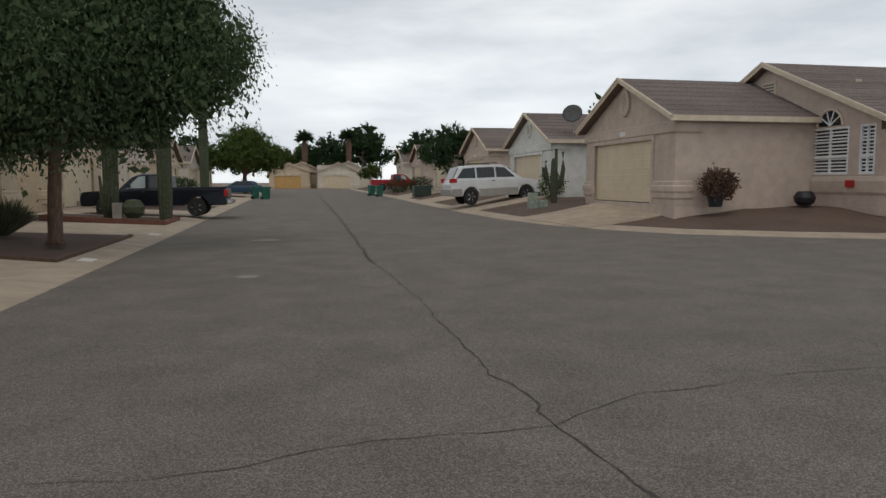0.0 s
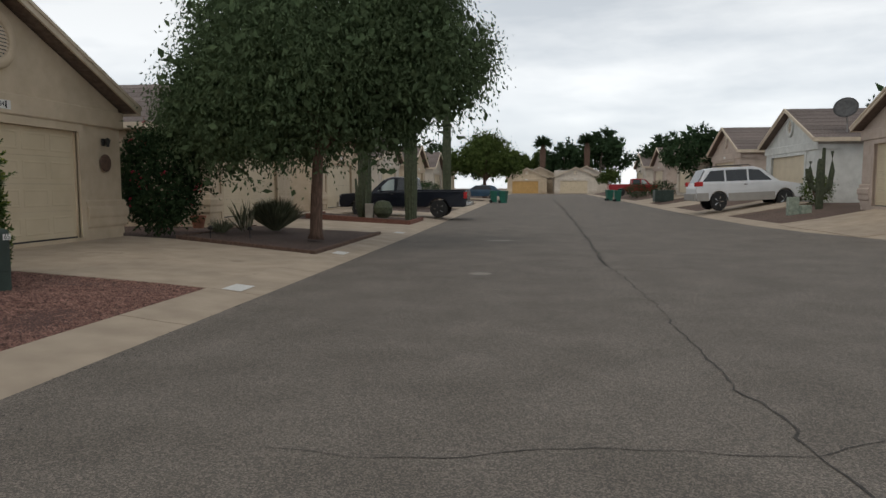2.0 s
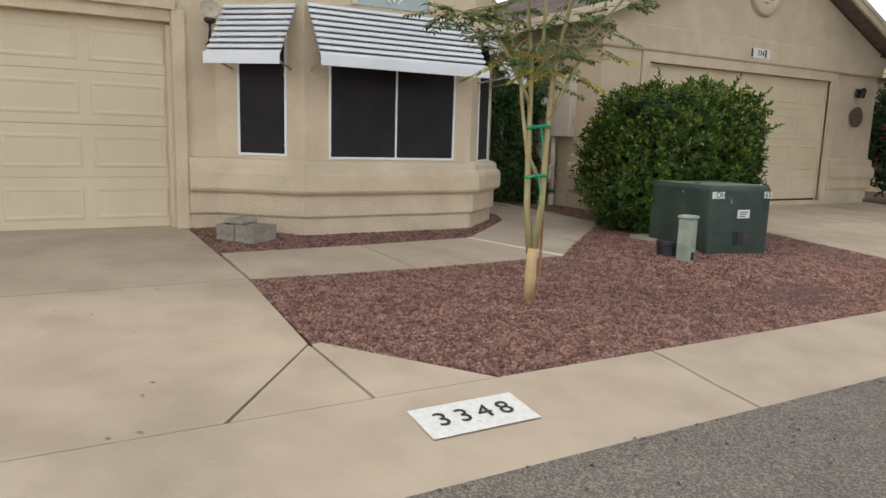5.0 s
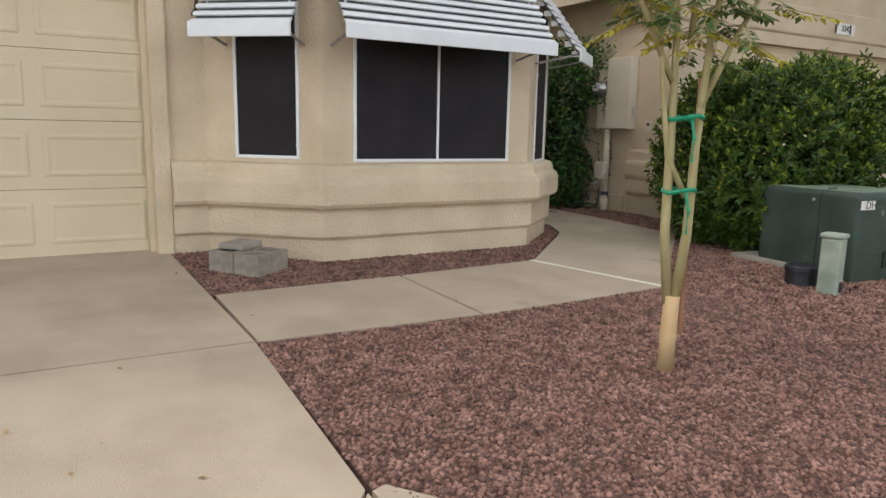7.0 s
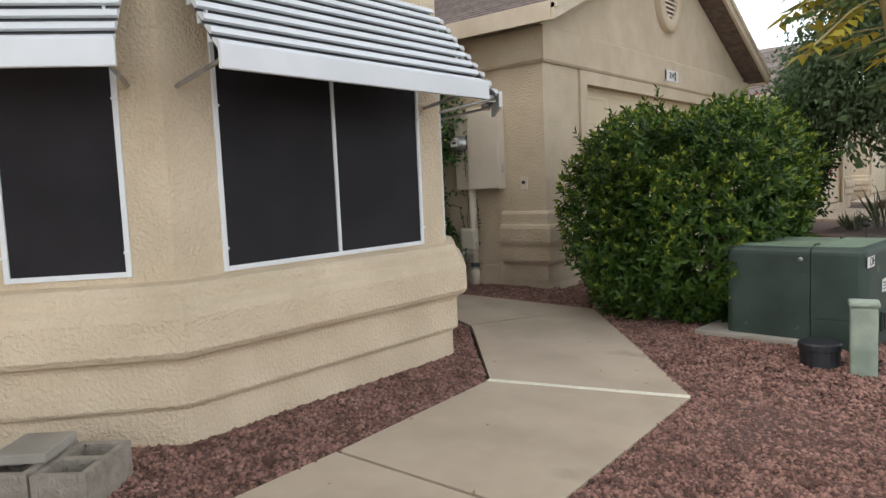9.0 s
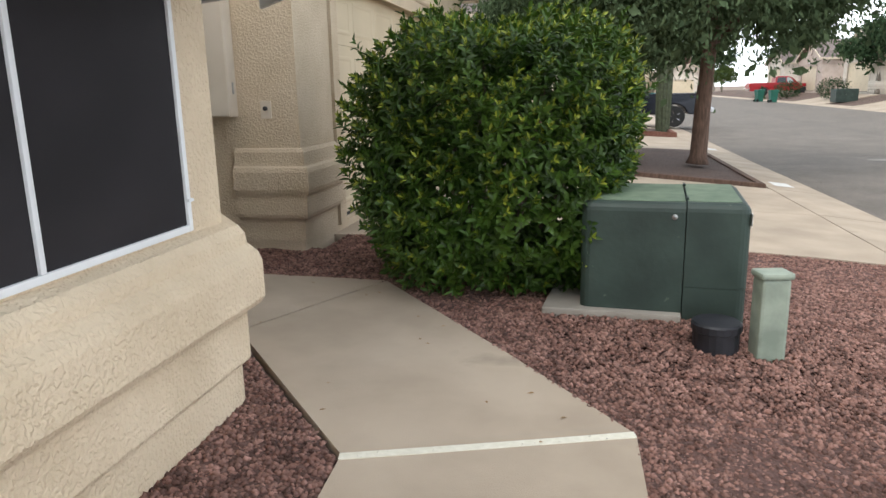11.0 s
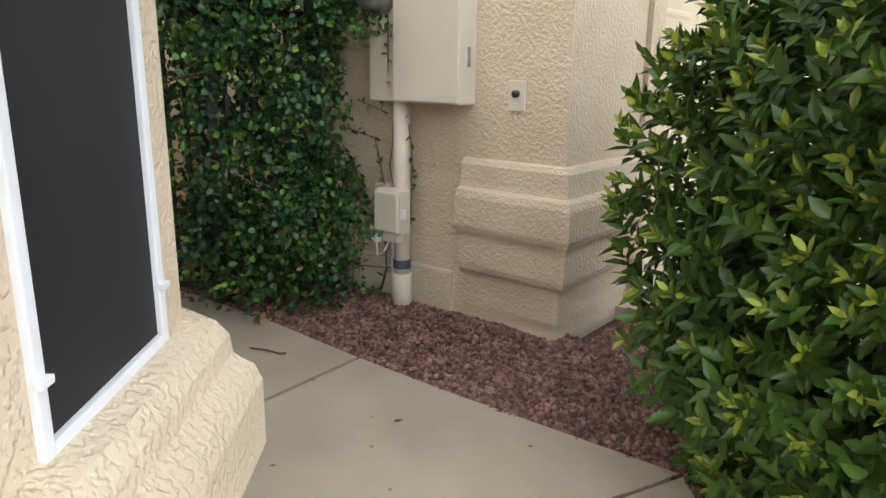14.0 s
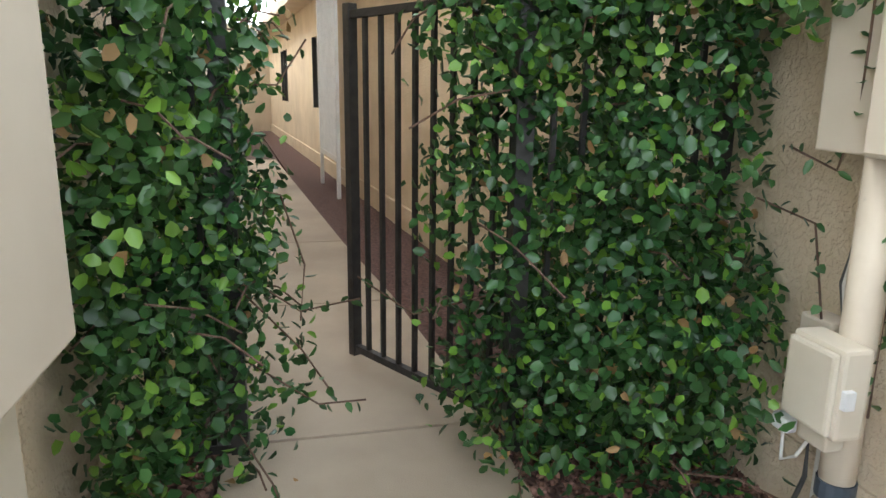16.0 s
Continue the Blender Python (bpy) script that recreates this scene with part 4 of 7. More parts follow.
part("frieze", sweep(bmesh.new(), [(-10.0, -3.6), (-10.0, 3.10)], [(-0.03, 2.6), (0.06, 2.6), (0.06, 2.95), (-0.03, 2.95)]), STUCCO_A, house_a)
part("wall", wall(bmesh.new(), (-30, -3.6), (-10.3, -3.6), 0.0, 4.1, 0.25), STUCCO_A, house_a)
# unseen run of wall, added to keep sky light off the rear wing
part("wall", wall(bmesh.new(), (-13.5, 6.965), (-30.0, 5.2), 0.0, 4.1, 0.25), STUCCO_A, house_a)
part("wall", wall(bmesh.new(), (-30, 5.2), (-30, -3.6), 0.0, 4.1, 0.25), STUCCO_A, house_a)
roof_gable(house_a, -20.4, -9.0, 1.75, 5.75, 4.1, 0.4, rows=16)
bm = bmesh.new()
tri = [(-10.05, -3.6, 4.0), (-10.05, 6.965, 4.0), (-10.05, 1.75, 6.1)]
va, vb = [bm.verts.new(v) for v in tri], [bm.verts.new((v[0] - 0.2, v[1], v[2])) for v in tri]
bm.faces.new(va), bm.faces.new(vb[::-1])
for i in range(3):
    bm.faces.new((va[i], va[(i + 1) % 3], vb[(i + 1) % 3], vb[i]))
part("gable_wall", bm, STUCCO_A, house_a)


def segment_frame(i):
    p0, p1 = Vector(A_PTS[i]), Vector(A_PTS[i + 1])
    d = (p1 - p0).normalized()
    return Matrix(((d.x, -d.y, 0, p0.x), (d.y, d.x, 0, p0.y), (0, 0, 1, 0), (0, 0, 0, 1)))


def screen_window(i, u0, u1, z0, z1, mullion):
    """A dark solar screen in a white frame, on wall segment i; local y points into the wall."""
    m = segment_frame(i)
    w = tagged(obj("window", boxed(u0 + 0.004, u1 - 0.004, 0.0, 0.014, z0 + 0.004, z1 - 0.004, 0, m), SCREEN), "dark solar-screened window in a thin white frame", "window", kind="structure")
    f = 0.026
    bars = [(u0, u0 + f, z0, z1), (u1 - f, u1, z0, z1), (u0 + f, u1 - f, z0, z0 + f), (u0 + f, u1 - f, z1 - f, z1)]
    if mullion:
        c = (u0 + u1) / 2 + 0.018
        bars.append((c - 0.011, c + 0.011, z0 + f, z1 - f))
    for a, b, c0, d0 in bars:
        part("window_frame", boxed(a, b, -0.012, 0.018, c0, d0, 0.004, m), WHITE_PAINT, w)
    for uu in (u0 + 0.012, u1 - 0.012):
        for zz in (z0 + 0.12, z0 + 0.85):
            part("clip", boxed(uu - 0.016, uu + 0.016, -0.022, -0.010, zz - 0.006, zz + 0.006, 0.002, m), WHITE_PAINT, w)
    return w


screen_window(1, 0.26, 0.83, 1.13, 2.55, False)
screen_window(2, 0.27, 1.84, 1.11, 2.60, True)
screen_window(3, 0.26, 0.71, 1.09, 2.55, False)


def awning(i, u0, u1, z_top, z_bot, out):
    """A stepped aluminium awning: overlapping slats, a deep front valance, side wings and arms."""
    m = segment_frame(i)
    e = thing("awning", "white stepped aluminium window awning with a deep front edge", "awning", "awnings over the bay windows")
    n = 9
    # dark sheet under the slats, painting the shade of the gaps between them
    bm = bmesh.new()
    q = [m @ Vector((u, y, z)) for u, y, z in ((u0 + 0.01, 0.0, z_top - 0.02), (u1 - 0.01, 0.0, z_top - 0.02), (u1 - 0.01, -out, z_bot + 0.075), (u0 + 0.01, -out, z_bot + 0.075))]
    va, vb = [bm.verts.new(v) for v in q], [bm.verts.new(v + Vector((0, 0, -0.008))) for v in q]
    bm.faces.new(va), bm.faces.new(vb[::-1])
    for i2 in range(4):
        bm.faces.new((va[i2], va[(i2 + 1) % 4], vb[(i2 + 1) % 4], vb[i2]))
    part("groove_shade", bm, GAP_DARK, e, "dark sheet standing in for shade in the grooves")
    for k in range(n):
        a, b = (k + 0.32) / n, (k + 1) / n
        bm = bmesh.new()
        pts = [(-out * a, z_top + (z_bot + 0.1 - z_top) * a), (-out * b - 0.012, z_top + (z_bot + 0.1 - z_top) * b + 0.028), (-out * b - 0.018, z_top + (z_bot + 0.1 - z_top) * b + 0.004), (-out * b, z_top + (z_bot + 0.1 - z_top) * b - 0.004), (-out * a, z_top + (z_bot + 0.1 - z_top) * a - 0.012)]
        va = [bm.verts.new(m @ Vector((u0, y, z))) for y, z in pts]
        vb = [bm.verts.new(m @ Vector((u1, y, z))) for y, z in pts]
        bm.faces.new(va), bm.faces.new(vb[::-1])
        for q in range(5):
            bm.faces.new((va[q], va[(q + 1) % 5], vb[(q + 1) % 5], vb[q]))
        part("slat", bm, AWNING, e)
    part("valance", boxed(u0 - 0.01, u1 + 0.01, -out - 0.04, -out - 0.015, z_bot, z_bot + 0.115, 0.006, m), AWNING, e, "deep plain front edge")
    for u in (u0 + 0.06, u1 - 0.07):
        bm = tube(bmesh.new(), [m @ Vector((u, 0.0, z_bot - 0.01)), m @ Vector((u, -out, z_bot + 0.07))], 0.012, 6)
        part("arm", bm, GREY_METAL, e, "grey steel arm")
        for k in range(6):
            t = k / 6
            part("side_wing", boxed(u - 0.006, u + 0.006, -out * (t + 1 / 6), -out * t, z_top + (z_bot + 0.1 - z_top) * (t + 0.17) - 0.05, z_top + (z_bot + 0.1 - z_top) * (t + 0.17) + 0.0, 0, m), AWNING, e)
    return e


awning(1, 0.14, 0.95, 2.72, 2.05, 0.42)
awning(2, 0.02, 1.98, 2.74, 2.05, 0.46)
awning(3, 0.12, 0.80, 2.72, 2.05, 0.42)

# half-round fan window over the bay
fan = tagged(obj("window", (lambda bm: (bm.faces.new([bm.verts.new((-9.306, 5.28 + 0.44 * math.cos(a), 2.76 + 0.46 * math.sin(a))) for a in [math.pi * k / 20 for k in range(21)]]), bm)[1])(bmesh.new()), PALE_GLASS), "half-round fan window with pale panes", "window", kind="structure")
bm = bmesh.new()
ring = [[bm.verts.new((-9.31 + d, 5.28 + r * math.cos(math.pi * k / 24), 2.76 + r * 1.03 * math.sin(math.pi * k / 24))) for k in range(25)] for r, d in ((0.50, 0.0), (0.50, 0.03), (0.44, 0.03), (0.44, 0.0))]
for a, b in zip(ring, ring[1:]):
    for k in range(24):
        bm.faces.new((a[k], a[k + 1], b[k + 1], b[k]))
part("window_frame", bm, TRIM, fan)
for a in (45, 90, 135):
    c, s_ = math.cos(radians(a)), math.sin(radians(a))
    part("muntin", tube(bmesh.new(), [(-9.295, 5.28 + 0.06 * c, 2.77 + 0.06 * s_), (-9.295, 5.28 + 0.44 * c, 2.76 + 0.45 * s_)], 0.011, 6), WHITE_PAINT, fan)

# wall lantern between garage and bay
lantern = thing("wall_lantern", "dark metal wall lantern with a glass globe", "lamp", at=(-9.86, 3.42, 2.50))
part("bracket", tube(bmesh.new(), [(-0.14, 0, -0.22), (0.0, 0, -0.2), (0.05, 0, -0.1), (0.05, 0, -0.02)], 0.014, 8), BLACK_METAL, lantern)
part("holder", lathe(bmesh.new(), [(0.02, -0.03), (0.06, 0.0), (0.062, 0.03), (0.05, 0.035)], (0.05, 0, 0), 14), BLACK_METAL, lantern)
part("globe", lathe(bmesh.new(), [(0.04, 0.0), (0.085, 0.05), (0.095, 0.10), (0.085, 0.15), (0.03, 0.19)], (0.05, 0, 0.03), 16), GLASS, lantern, "clear glass globe", True)

# electrical cabinet on the near house's side wall
cab = thing("meter_cabinet", "beige painted steel meter cabinet on a stucco side wall", "meter cabinet", at=(-10.68, 7.20, 1.14))
part("cabinet_body", boxed(-0.27, 0.27, -0.23, -0.02, 0.0, 1.15, 0.008), BEIGE_BOX, cab)
part("cabinet_door", boxed(-0.265, 0.20, -0.02, 0.005, 0.012, 1.14, 0.006), BEIGE_BOX, cab)
part("latch", boxed(0.20, 0.24, -0.02, 0.012, 0.45, 0.58, 0.004), GREY_METAL, cab)
part("conduit", cyl(bmesh.new(), (-0.02, -0.12, -0.9), (-0.02, -0.12, 0.0), 0.05, n=16), PIPE_PAINT, cab, "thick painted conduit", True)
part("conduit_cover", boxed(-0.24, -0.12, -0.21, -0.10, -0.45, 0.0, 0.006), BEIGE_PLASTIC, cab)
# the house's own electric meter with its glass dome, not a light source
pmeter = thing("domed_meter", "small glass-domed electric meter on the wall", "lamp", at=(-10.85, 7.19, 2.27))
part("meter_body", boxed(-0.05, 0.05, -0.18, 0.0, -0.01, 0.09, 0.01), GREY_METAL, pmeter)
part("lens", lathe(bmesh.new(), [(0.02, -0.09), (0.04, -0.07), (0.045, 0.0)], (0.0, -0.05, 0.0), 12), GLASS, pmeter)

# ---- fittings on the neighbour's side wall ----
WB = 9.06
mb = thing("meter_cabinet", "beige painted electric meter cabinet on the stucco wall", "meter cabinet", at=(-10.93, WB, 1.45))
part("meter_housing", boxed(-0.32, -0.12, -0.115, 0.0, 0.0, 0.90, 0.006), BEIGE_BOX, mb)
part("cabinet_body", boxed(-0.115, 0.31, -0.15, 0.0, 0.0, 0.92, 0.008), BEIGE_BOX, mb)
part("cabinet_door", boxed(-0.11, 0.305, -0.158, -0.15, 0.01, 0.91, 0.003), BEIGE_BOX, mb)
part("latch", boxed(0.31, 0.318, -0.09, -0.07, 0.18, 0.27, 0.002), GREY_METAL, mb)
meter = part("meter", lathe(bmesh.new(), [(0.095, 0.0), (0.095, 0.05), (0.08, 0.055), (0.08, 0.12), (0.065, 0.14), (0.001, 0.142)], (0, 0, 0), 26), GREY_METAL, mb, "round glass-domed electric meter", True)
meter.matrix_basis = pose(-0.22, -0.115, 0.53, 90, 0, 0)
face = part("meter_face", boxed(-0.05, 0.05, -0.03, 0.035, 0.141, 0.146, 0.001), PLATE_WHITE, meter)
part("display", boxed(-0.025, 0.025, 0.0, 0.022, 0.146, 0.149), BLACK_INK, meter)
conduit = thing("conduit", "painted conduit running from cabinet to gravel with blue-grey tape", "pipe", at=(-11.05, WB - 0.08, 0.0))
part("pipe", cyl(bmesh.new(), (0, 0, 0.25), (0, 0, 1.45), 0.045, n=16), PIPE_PAINT, conduit, smooth=True)
part("sleeve", cyl(bmesh.new(), (0, 0, 0.25), (0, 0, 0.52), 0.055, n=16), PIPE_PAINT, conduit, smooth=True)
part("tape", cyl(bmesh.new(), (0, 0, 0.55), (0, 0, 0.60), 0.05, n=16), TAPE, conduit, "blue-grey tape band")
part("side_pipe", cyl(bmesh.new(), (-0.075, 0.01, 0.28), (-0.075, 0.01, 0.72), 0.012, n=8), WHITE_CABLE, conduit)
jb = thing("junction_box", "beige plastic telephone junction box on the conduit", "junction box", at=(-11.05, WB - 0.14, 0.76))
part("box_body", boxed(-0.09, 0.09, -0.055, 0.03, 0.0, 0.24, 0.012), BEIGE_PLASTIC, jb)
part("box_cover", boxed(-0.082, 0.082, -0.075, -0.055, 0.012, 0.228, 0.01), BEIGE_PLASTIC, jb)
part("clasp", boxed(0.085, 0.105, -0.05, -0.02, 0.09, 0.14, 0.004), WHITE_PAINT, jb)
part("neck", boxed(-0.05, 0.05, -0.04, 0.02, -0.05, 0.002, 0.008), BEIGE_PLASTIC, jb)
part("plug", boxed(-0.14, -0.08, -0.05, -0.01, -0.065, -0.02, 0.01), WHITE_PAINT, jb)
part("cable", tube(bmesh.new(), [(-0.11, -0.03, -0.06), (-0.07, -0.06, -0.13), (-0.03, -0.05, -0.10), (-0.04, 0.0, -0.05)], 0.005, 6), WHITE_CABLE, jb)
jb2 = thing("junction_box", "older beige wall box half hidden by vine leaves", "junction box", at=(-11.2, WB, 0.74))
part("box_body", boxed(-0.06, 0.06, -0.08, 0.0, 0.0, 0.26, 0.01), BEIGE_BOX, jb2)
cb = thing("cable", "black and white cable clipped down the stucco wall", "cable", at=(-11.17, WB - 0.01, 0))
part("black_cable", tube(bmesh.new(), [(0.06, -0.03, 1.45), (0.02, -0.02, 1.32), (-0.01, -0.02, 1.1), (0.03, -0.03, 0.99)], 0.009, 6), CABLE, cb)
part("white_cable", tube(bmesh.new(), [(0.075, -0.035, 1.45), (0.035, -0.03, 1.32), (0.005, -0.03, 1.1), (0.04, -0.04, 0.99)], 0.005, 6), WHITE_CABLE, cb)
part("ground_cable", tube(bmesh.new(), [(-0.06, -0.02, 0.75), (-0.05, -0.015, 0.5), (-0.08, -0.03, 0.37), (-0.2, -0.08, 0.345)], 0.008, 6), CABLE, cb)
jk = thing("wall_socket", "small beige wall plate with a dark knob", "wall plate", at=(-10.37, WB - 0.022, 1.5))
part("plate", boxed(-0.045, 0.045, -0.012, 0.0, -0.07, 0.07, 0.004), BEIGE_BOX, jk)
part("knob", lathe(bmesh.new(), [(0.018, 0), (0.018, 0.02), (0.008, 0.028)], (0, 0, 0), 12), BLACK_PLASTIC, jk).matrix_basis = pose(0, -0.012, 0.01, 90, 0, 0)
part("corner_pilaster", sweep(bmesh.new(), [(-0.62, 0.0), (0.0, 0.0), (0.0, 0.75)], [(-0.02, 0.74), (0.022, 0.74), (0.022, 2.38), (-0.02, 2.38)]), STUCCO_B, house_b)
wl2 = thing("wall_lantern", "small black wall lantern beside the garage", "lamp", at=(-10.05, 15.45, 2.45))
part("back_plate", boxed(-0.02, 0.02, -0.05, 0.05, -0.08, 0.08, 0.005), BLACK_METAL, wl2)
part("lantern_body", lathe(bmesh.new(), [(0.03, -0.1), (0.05, 0.02), (0.07, 0.04), (0.01, 0.10)], (0.1, 0, 0), 8), BLACK_METAL, wl2)
pl = thing("wall_plaque", "round brown plaque on the garage pilaster", "plaque", at=(-10.06, 15.5, 2.0))
part("disc", lathe(bmesh.new(), [(0.19, 0), (0.19, 0.02), (0.15, 0.035), (0.02, 0.03)], (0, 0, 0), 24), BARK, pl).matrix_basis = pose(0, 0, 0, 0, 90, 0)

# rear side wall with window and lattice, seen past the gate
rear = thing("house_wing", "tan stucco rear wing with a small window", "house wing")
part("wall", wall(bmesh.new(), (-30.0, 6.95), (-13.0, 8.86), 0.0, 3.0, 0.2, [(8.6, 10.0, 1.25, 2.35), (3.4, 4.6, 1.25, 2.35)]), STUCCO_A, rear)
part("eave", wall(bmesh.new(), (-30.0, 6.6), (-13.0, 8.5), 2.9, 3.06, 0.6), TRIM, rear)
mrear = Matrix(((17 / 17.107, -1.91 / 17.107, 0, -30.0), (1.91 / 17.107, 17 / 17.107, 0, 6.95), (0, 0, 1, 0), (0, 0, 0, 1)))
for u in (8.6, 3.4):
    part("window_pane", boxed(u, u + 1.3, 0.06, 0.08, 1.25, 2.35, 0, mrear), PALE_GLASS, rear)
    for a, b in ((u, u + 0.05), (u + 0.6, u + 0.64), (u + 1.25, u + 1.3)):
        part("window_frame", boxed(a, b, -0.01, 0.06, 1.25, 2.35, 0, mrear), BLACK_METAL, rear)
part("plinth", boxed(0, 17.1, -0.025, 0.0, 0.2, 0.55, 0.005, mrear), STUCCO_A, rear)
lat = thing("lattice_trellis", "white wooden lattice trellis leaning on the wall", "trellis", at=(-18.3, 8.0, 0.30), turn=5.7)
for x in (-0.68, 0.68):
    part("leg", boxed(x - 0.035, x + 0.035, -0.02, 0.02, 0, 2.5, 0.003), WHITE_PAINT, lat)
for z in (0.45, 2.4):
    part("rail", boxed(-0.645, 0.645, -0.018, 0.018, z, z + 0.06), WHITE_PAINT, lat)
for k in range(-10, 15):
    z = 0.5 + k * 0.13
    for s_ in (-1, 1):
        t0, t1 = max(0.0, (0.5 - z) / 1.29), min(1.0, (2.4 - z) / 1.29)
        a, b = [Vector((s_ * (1.29 * t - 0.645), 0.006 * s_, z + 1.29 * t)) for t in (t0, t1)]
        if t1 - t0 > 0.05:
            part("lath", tube(bmesh.new(), [a, b], 0.013, 4), WHITE_PAINT, lat)

# ---- iron fence and open gate ----


def railing(name, label, p0, p1, z0, z1, n, post_r=0.03):
    e = thing(name, label, "gate" if "gate" in name else "fence")
    p0, p1 = Vector(p0), Vector(p1)
    d = (p1 - p0).normalized()
    m = Matrix(((d.x, -d.y, 0, p0.x), (d.y, d.x, 0, p0.y), (0, 0, 1, 0), (0, 0, 0, 1)))
    L = (p1 - p0).length
    for u in (0.0, L):
        part("post", boxed(u - post_r, u + post_r, -post_r, post_r, z0, z1 + 0.03, 0.003, m), BLACK_METAL, e)
    for z in (z0 + 0.02, z1 - 0.03):
        part("rail", boxed(0, L, -0.016, 0.016, z, z + 0.032, 0.002, m), BLACK_METAL, e)
    for k in range(1, n):
        u = L * k / n
        part("bar", boxed(u - 0.009, u + 0.009, -0.009, 0.009, z0 + 0.03, z1 - 0.01, 0, m), BLACK_METAL, e)
    return e


railing("iron_gate", "black iron garden gate standing open, overgrown with vine", (-11.84, 8.32), (-12.66, 7.84), 0.40, 1.90, 9, 0.022)
railing("iron_fence", "black iron fence panel covered by vine", (-11.80, 8.32), (-11.80, 9.04), 0.33, 1.92, 7)
railing("iron_fence", "black iron fence panel hidden behind vine leaves", (-11.95, 7.12), (-11.95, 7.38), 0.33, 1.92, 3)

# ---- concrete blocks, transformer, pedestals in the gravel ----


def cinder_block(label, at, turn, l=0.40, w=0.2, h=0.16, tilt=0):
    e = thing("concrete_block", label, "concrete block", "concrete blocks by the bay")
    e.matrix_basis = pose(*at, tilt, 0, turn)
    bm = bmesh.new()
    t = 0.032
    for a in ((-l / 2, l / 2, -w / 2, -w / 2 + t), (-l / 2, l / 2, w / 2 - t, w / 2), (-l / 2, -l / 2 + t, -w / 2 + t, w / 2 - t), (l / 2 - t, l / 2, -w / 2 + t, w / 2 - t), (-t / 2, t / 2, -w / 2 + t, w / 2 - t)):
        box(bm, *a, 0, h, 0.004)
    part("block", bm, CMU, e)
    return e


cinder_block("grey-tan hollow concrete block on red gravel", (-9.342, 3.558, left_z(-9.3, 3.6) - 0.02), 128, 0.38, 0.225, 0.17)
cinder_block("grey-tan hollow concrete block beside another, its cells open", (-9.157, 3.703, left_z(-9.15, 3.7) - 0.02), 128, 0.38, 0.225, 0.17)
cap = thing("concrete_paver", "small flat pale paver lying on a block", "paver", "concrete blocks by the bay", at=(-9.36, 3.60, left_z(-9.3, 3.6) + 0.152), turn=132)
part("slab", boxed(-0.14, 0.13, -0.11, 0.11, 0, 0.045, 0.008), CONCRETE_OLD, cap)

def rounded_box(x0, x1, y0, y1, z0, z1, bevel, keep):
    """A box whose edges are rounded, but for those on which keep(a, b) holds."""
    bm = boxed(x0, x1, y0, y1, z0, z1)
    edges = [e for e in bm.edges if not keep(e.verts[0].co, e.verts[1].co)]
    bmesh.ops.bevel(bm, geom=edges, offset=bevel, segments=4, affect="EDGES", profile=0.5)
    return bm


tf = thing("transformer", "green padmount electrical transformer on a concrete pad", "transformer", at=(-7.333, 8.262, 0.315), turn=-5.6)
part("hood", rounded_box(0.116, 0.46, -0.43, 0.43, 0.16, 0.655, 0.055, lambda a, b: max(a.x, b.x) < 0.12 or max(a.z, b.z) < 0.17), GREEN_BOX, tf, "hinged green front hood")
part("tank", rounded_box(-0.48, 0.110, -0.43, 0.43, 0.0, 0.652, 0.055, lambda a, b: min(a.x, b.x) > 0.1 or max(a.z, b.z) < 0.01), GREEN_BOX, tf)
part("sill", rounded_box(0.116, 0.458, -0.428, 0.428, -0.08, 0.157, 0.05, lambda a, b: abs(a.z - b.z) < 0.1 or max(a.x, b.x) < 0.12), GREEN_BOX, tf)
# faded tops, their colour lifted further to carry the sky's reflection
part("top_cover", boxed(-0.43, 0.106, -0.378, 0.378, 0.648, 0.656, 0.002), GREEN_TOP, tf, "pale green top, sun-faded and with sky light painted in")
part("top_cover", boxed(0.120, 0.408, -0.378, 0.378, 0.65, 0.659, 0.002), GREEN_TOP, tf, "pale green top, sun-faded and with sky light painted in")
part("lock", boxed(0.46, 0.485, -0.06, 0.04, 0.05, 0.17, 0.005), BLACK_METAL, tf)
part("hasp", boxed(0.455, 0.475, -0.08, 0.08, 0.04, 0.18, 0.004), GREEN_BOX, tf)
for yy in (-0.3, 0.3):
    part("hinge", cyl(bmesh.new(), (0.116, yy - 0.04, 0.662), (0.116, yy + 0.04, 0.662), 0.010, n=8), GREEN_BOX, tf)
part("bolt", lathe(bmesh.new(), [(0.016, 0), (0.016, 0.008), (0.005, 0.012)], (0, 0, 0), 10), GREY_METAL, tf).matrix_basis = pose(0.05, -0.43, 0.57, 90, 0, 0)
for yy, w, zz, hh in ((-0.34, 0.17, 0.56, 0.07), (0.36, 0.11, 0.56, 0.07), (0.03, 0.17, 0.36, 0.09)):
    st = part("sticker", boxed(0.461, 0.464, yy - w / 2, yy + w / 2, zz - hh / 2, zz + hh / 2), PLATE_WHITE, tf, "white warning sticker")
rot = Euler((math.pi / 2, 0, math.pi / 2)).to_matrix().to_4x4()
text_mesh("letters", "DH", 0.085, BLACK_INK, tf, Matrix.Translation((0.465, -0.31, 0.56)) @ rot, 0.001)
text_mesh("letters", "65", 0.085, BLACK_INK, tf, Matrix.Translation((0.465, 0.36, 0.56)) @ rot, 0.001)
for k in range(3):
    part("print_bar", boxed(0.464, 0.4655, -0.03, 0.09 - 0.02 * k, 0.375 - 0.022 * k, 0.383 - 0.022 * k), BLACK_INK, tf)
pad = thing("concrete_pad", "worn concrete pad under the transformer", "pad", at=(-7.333, 8.262, 0.18), turn=-5.6)
part("pad_slab", boxed(-0.70, 0.11, -0.50, 0.50, 0, 0.135, 0.012), CONCRETE_OLD, pad)

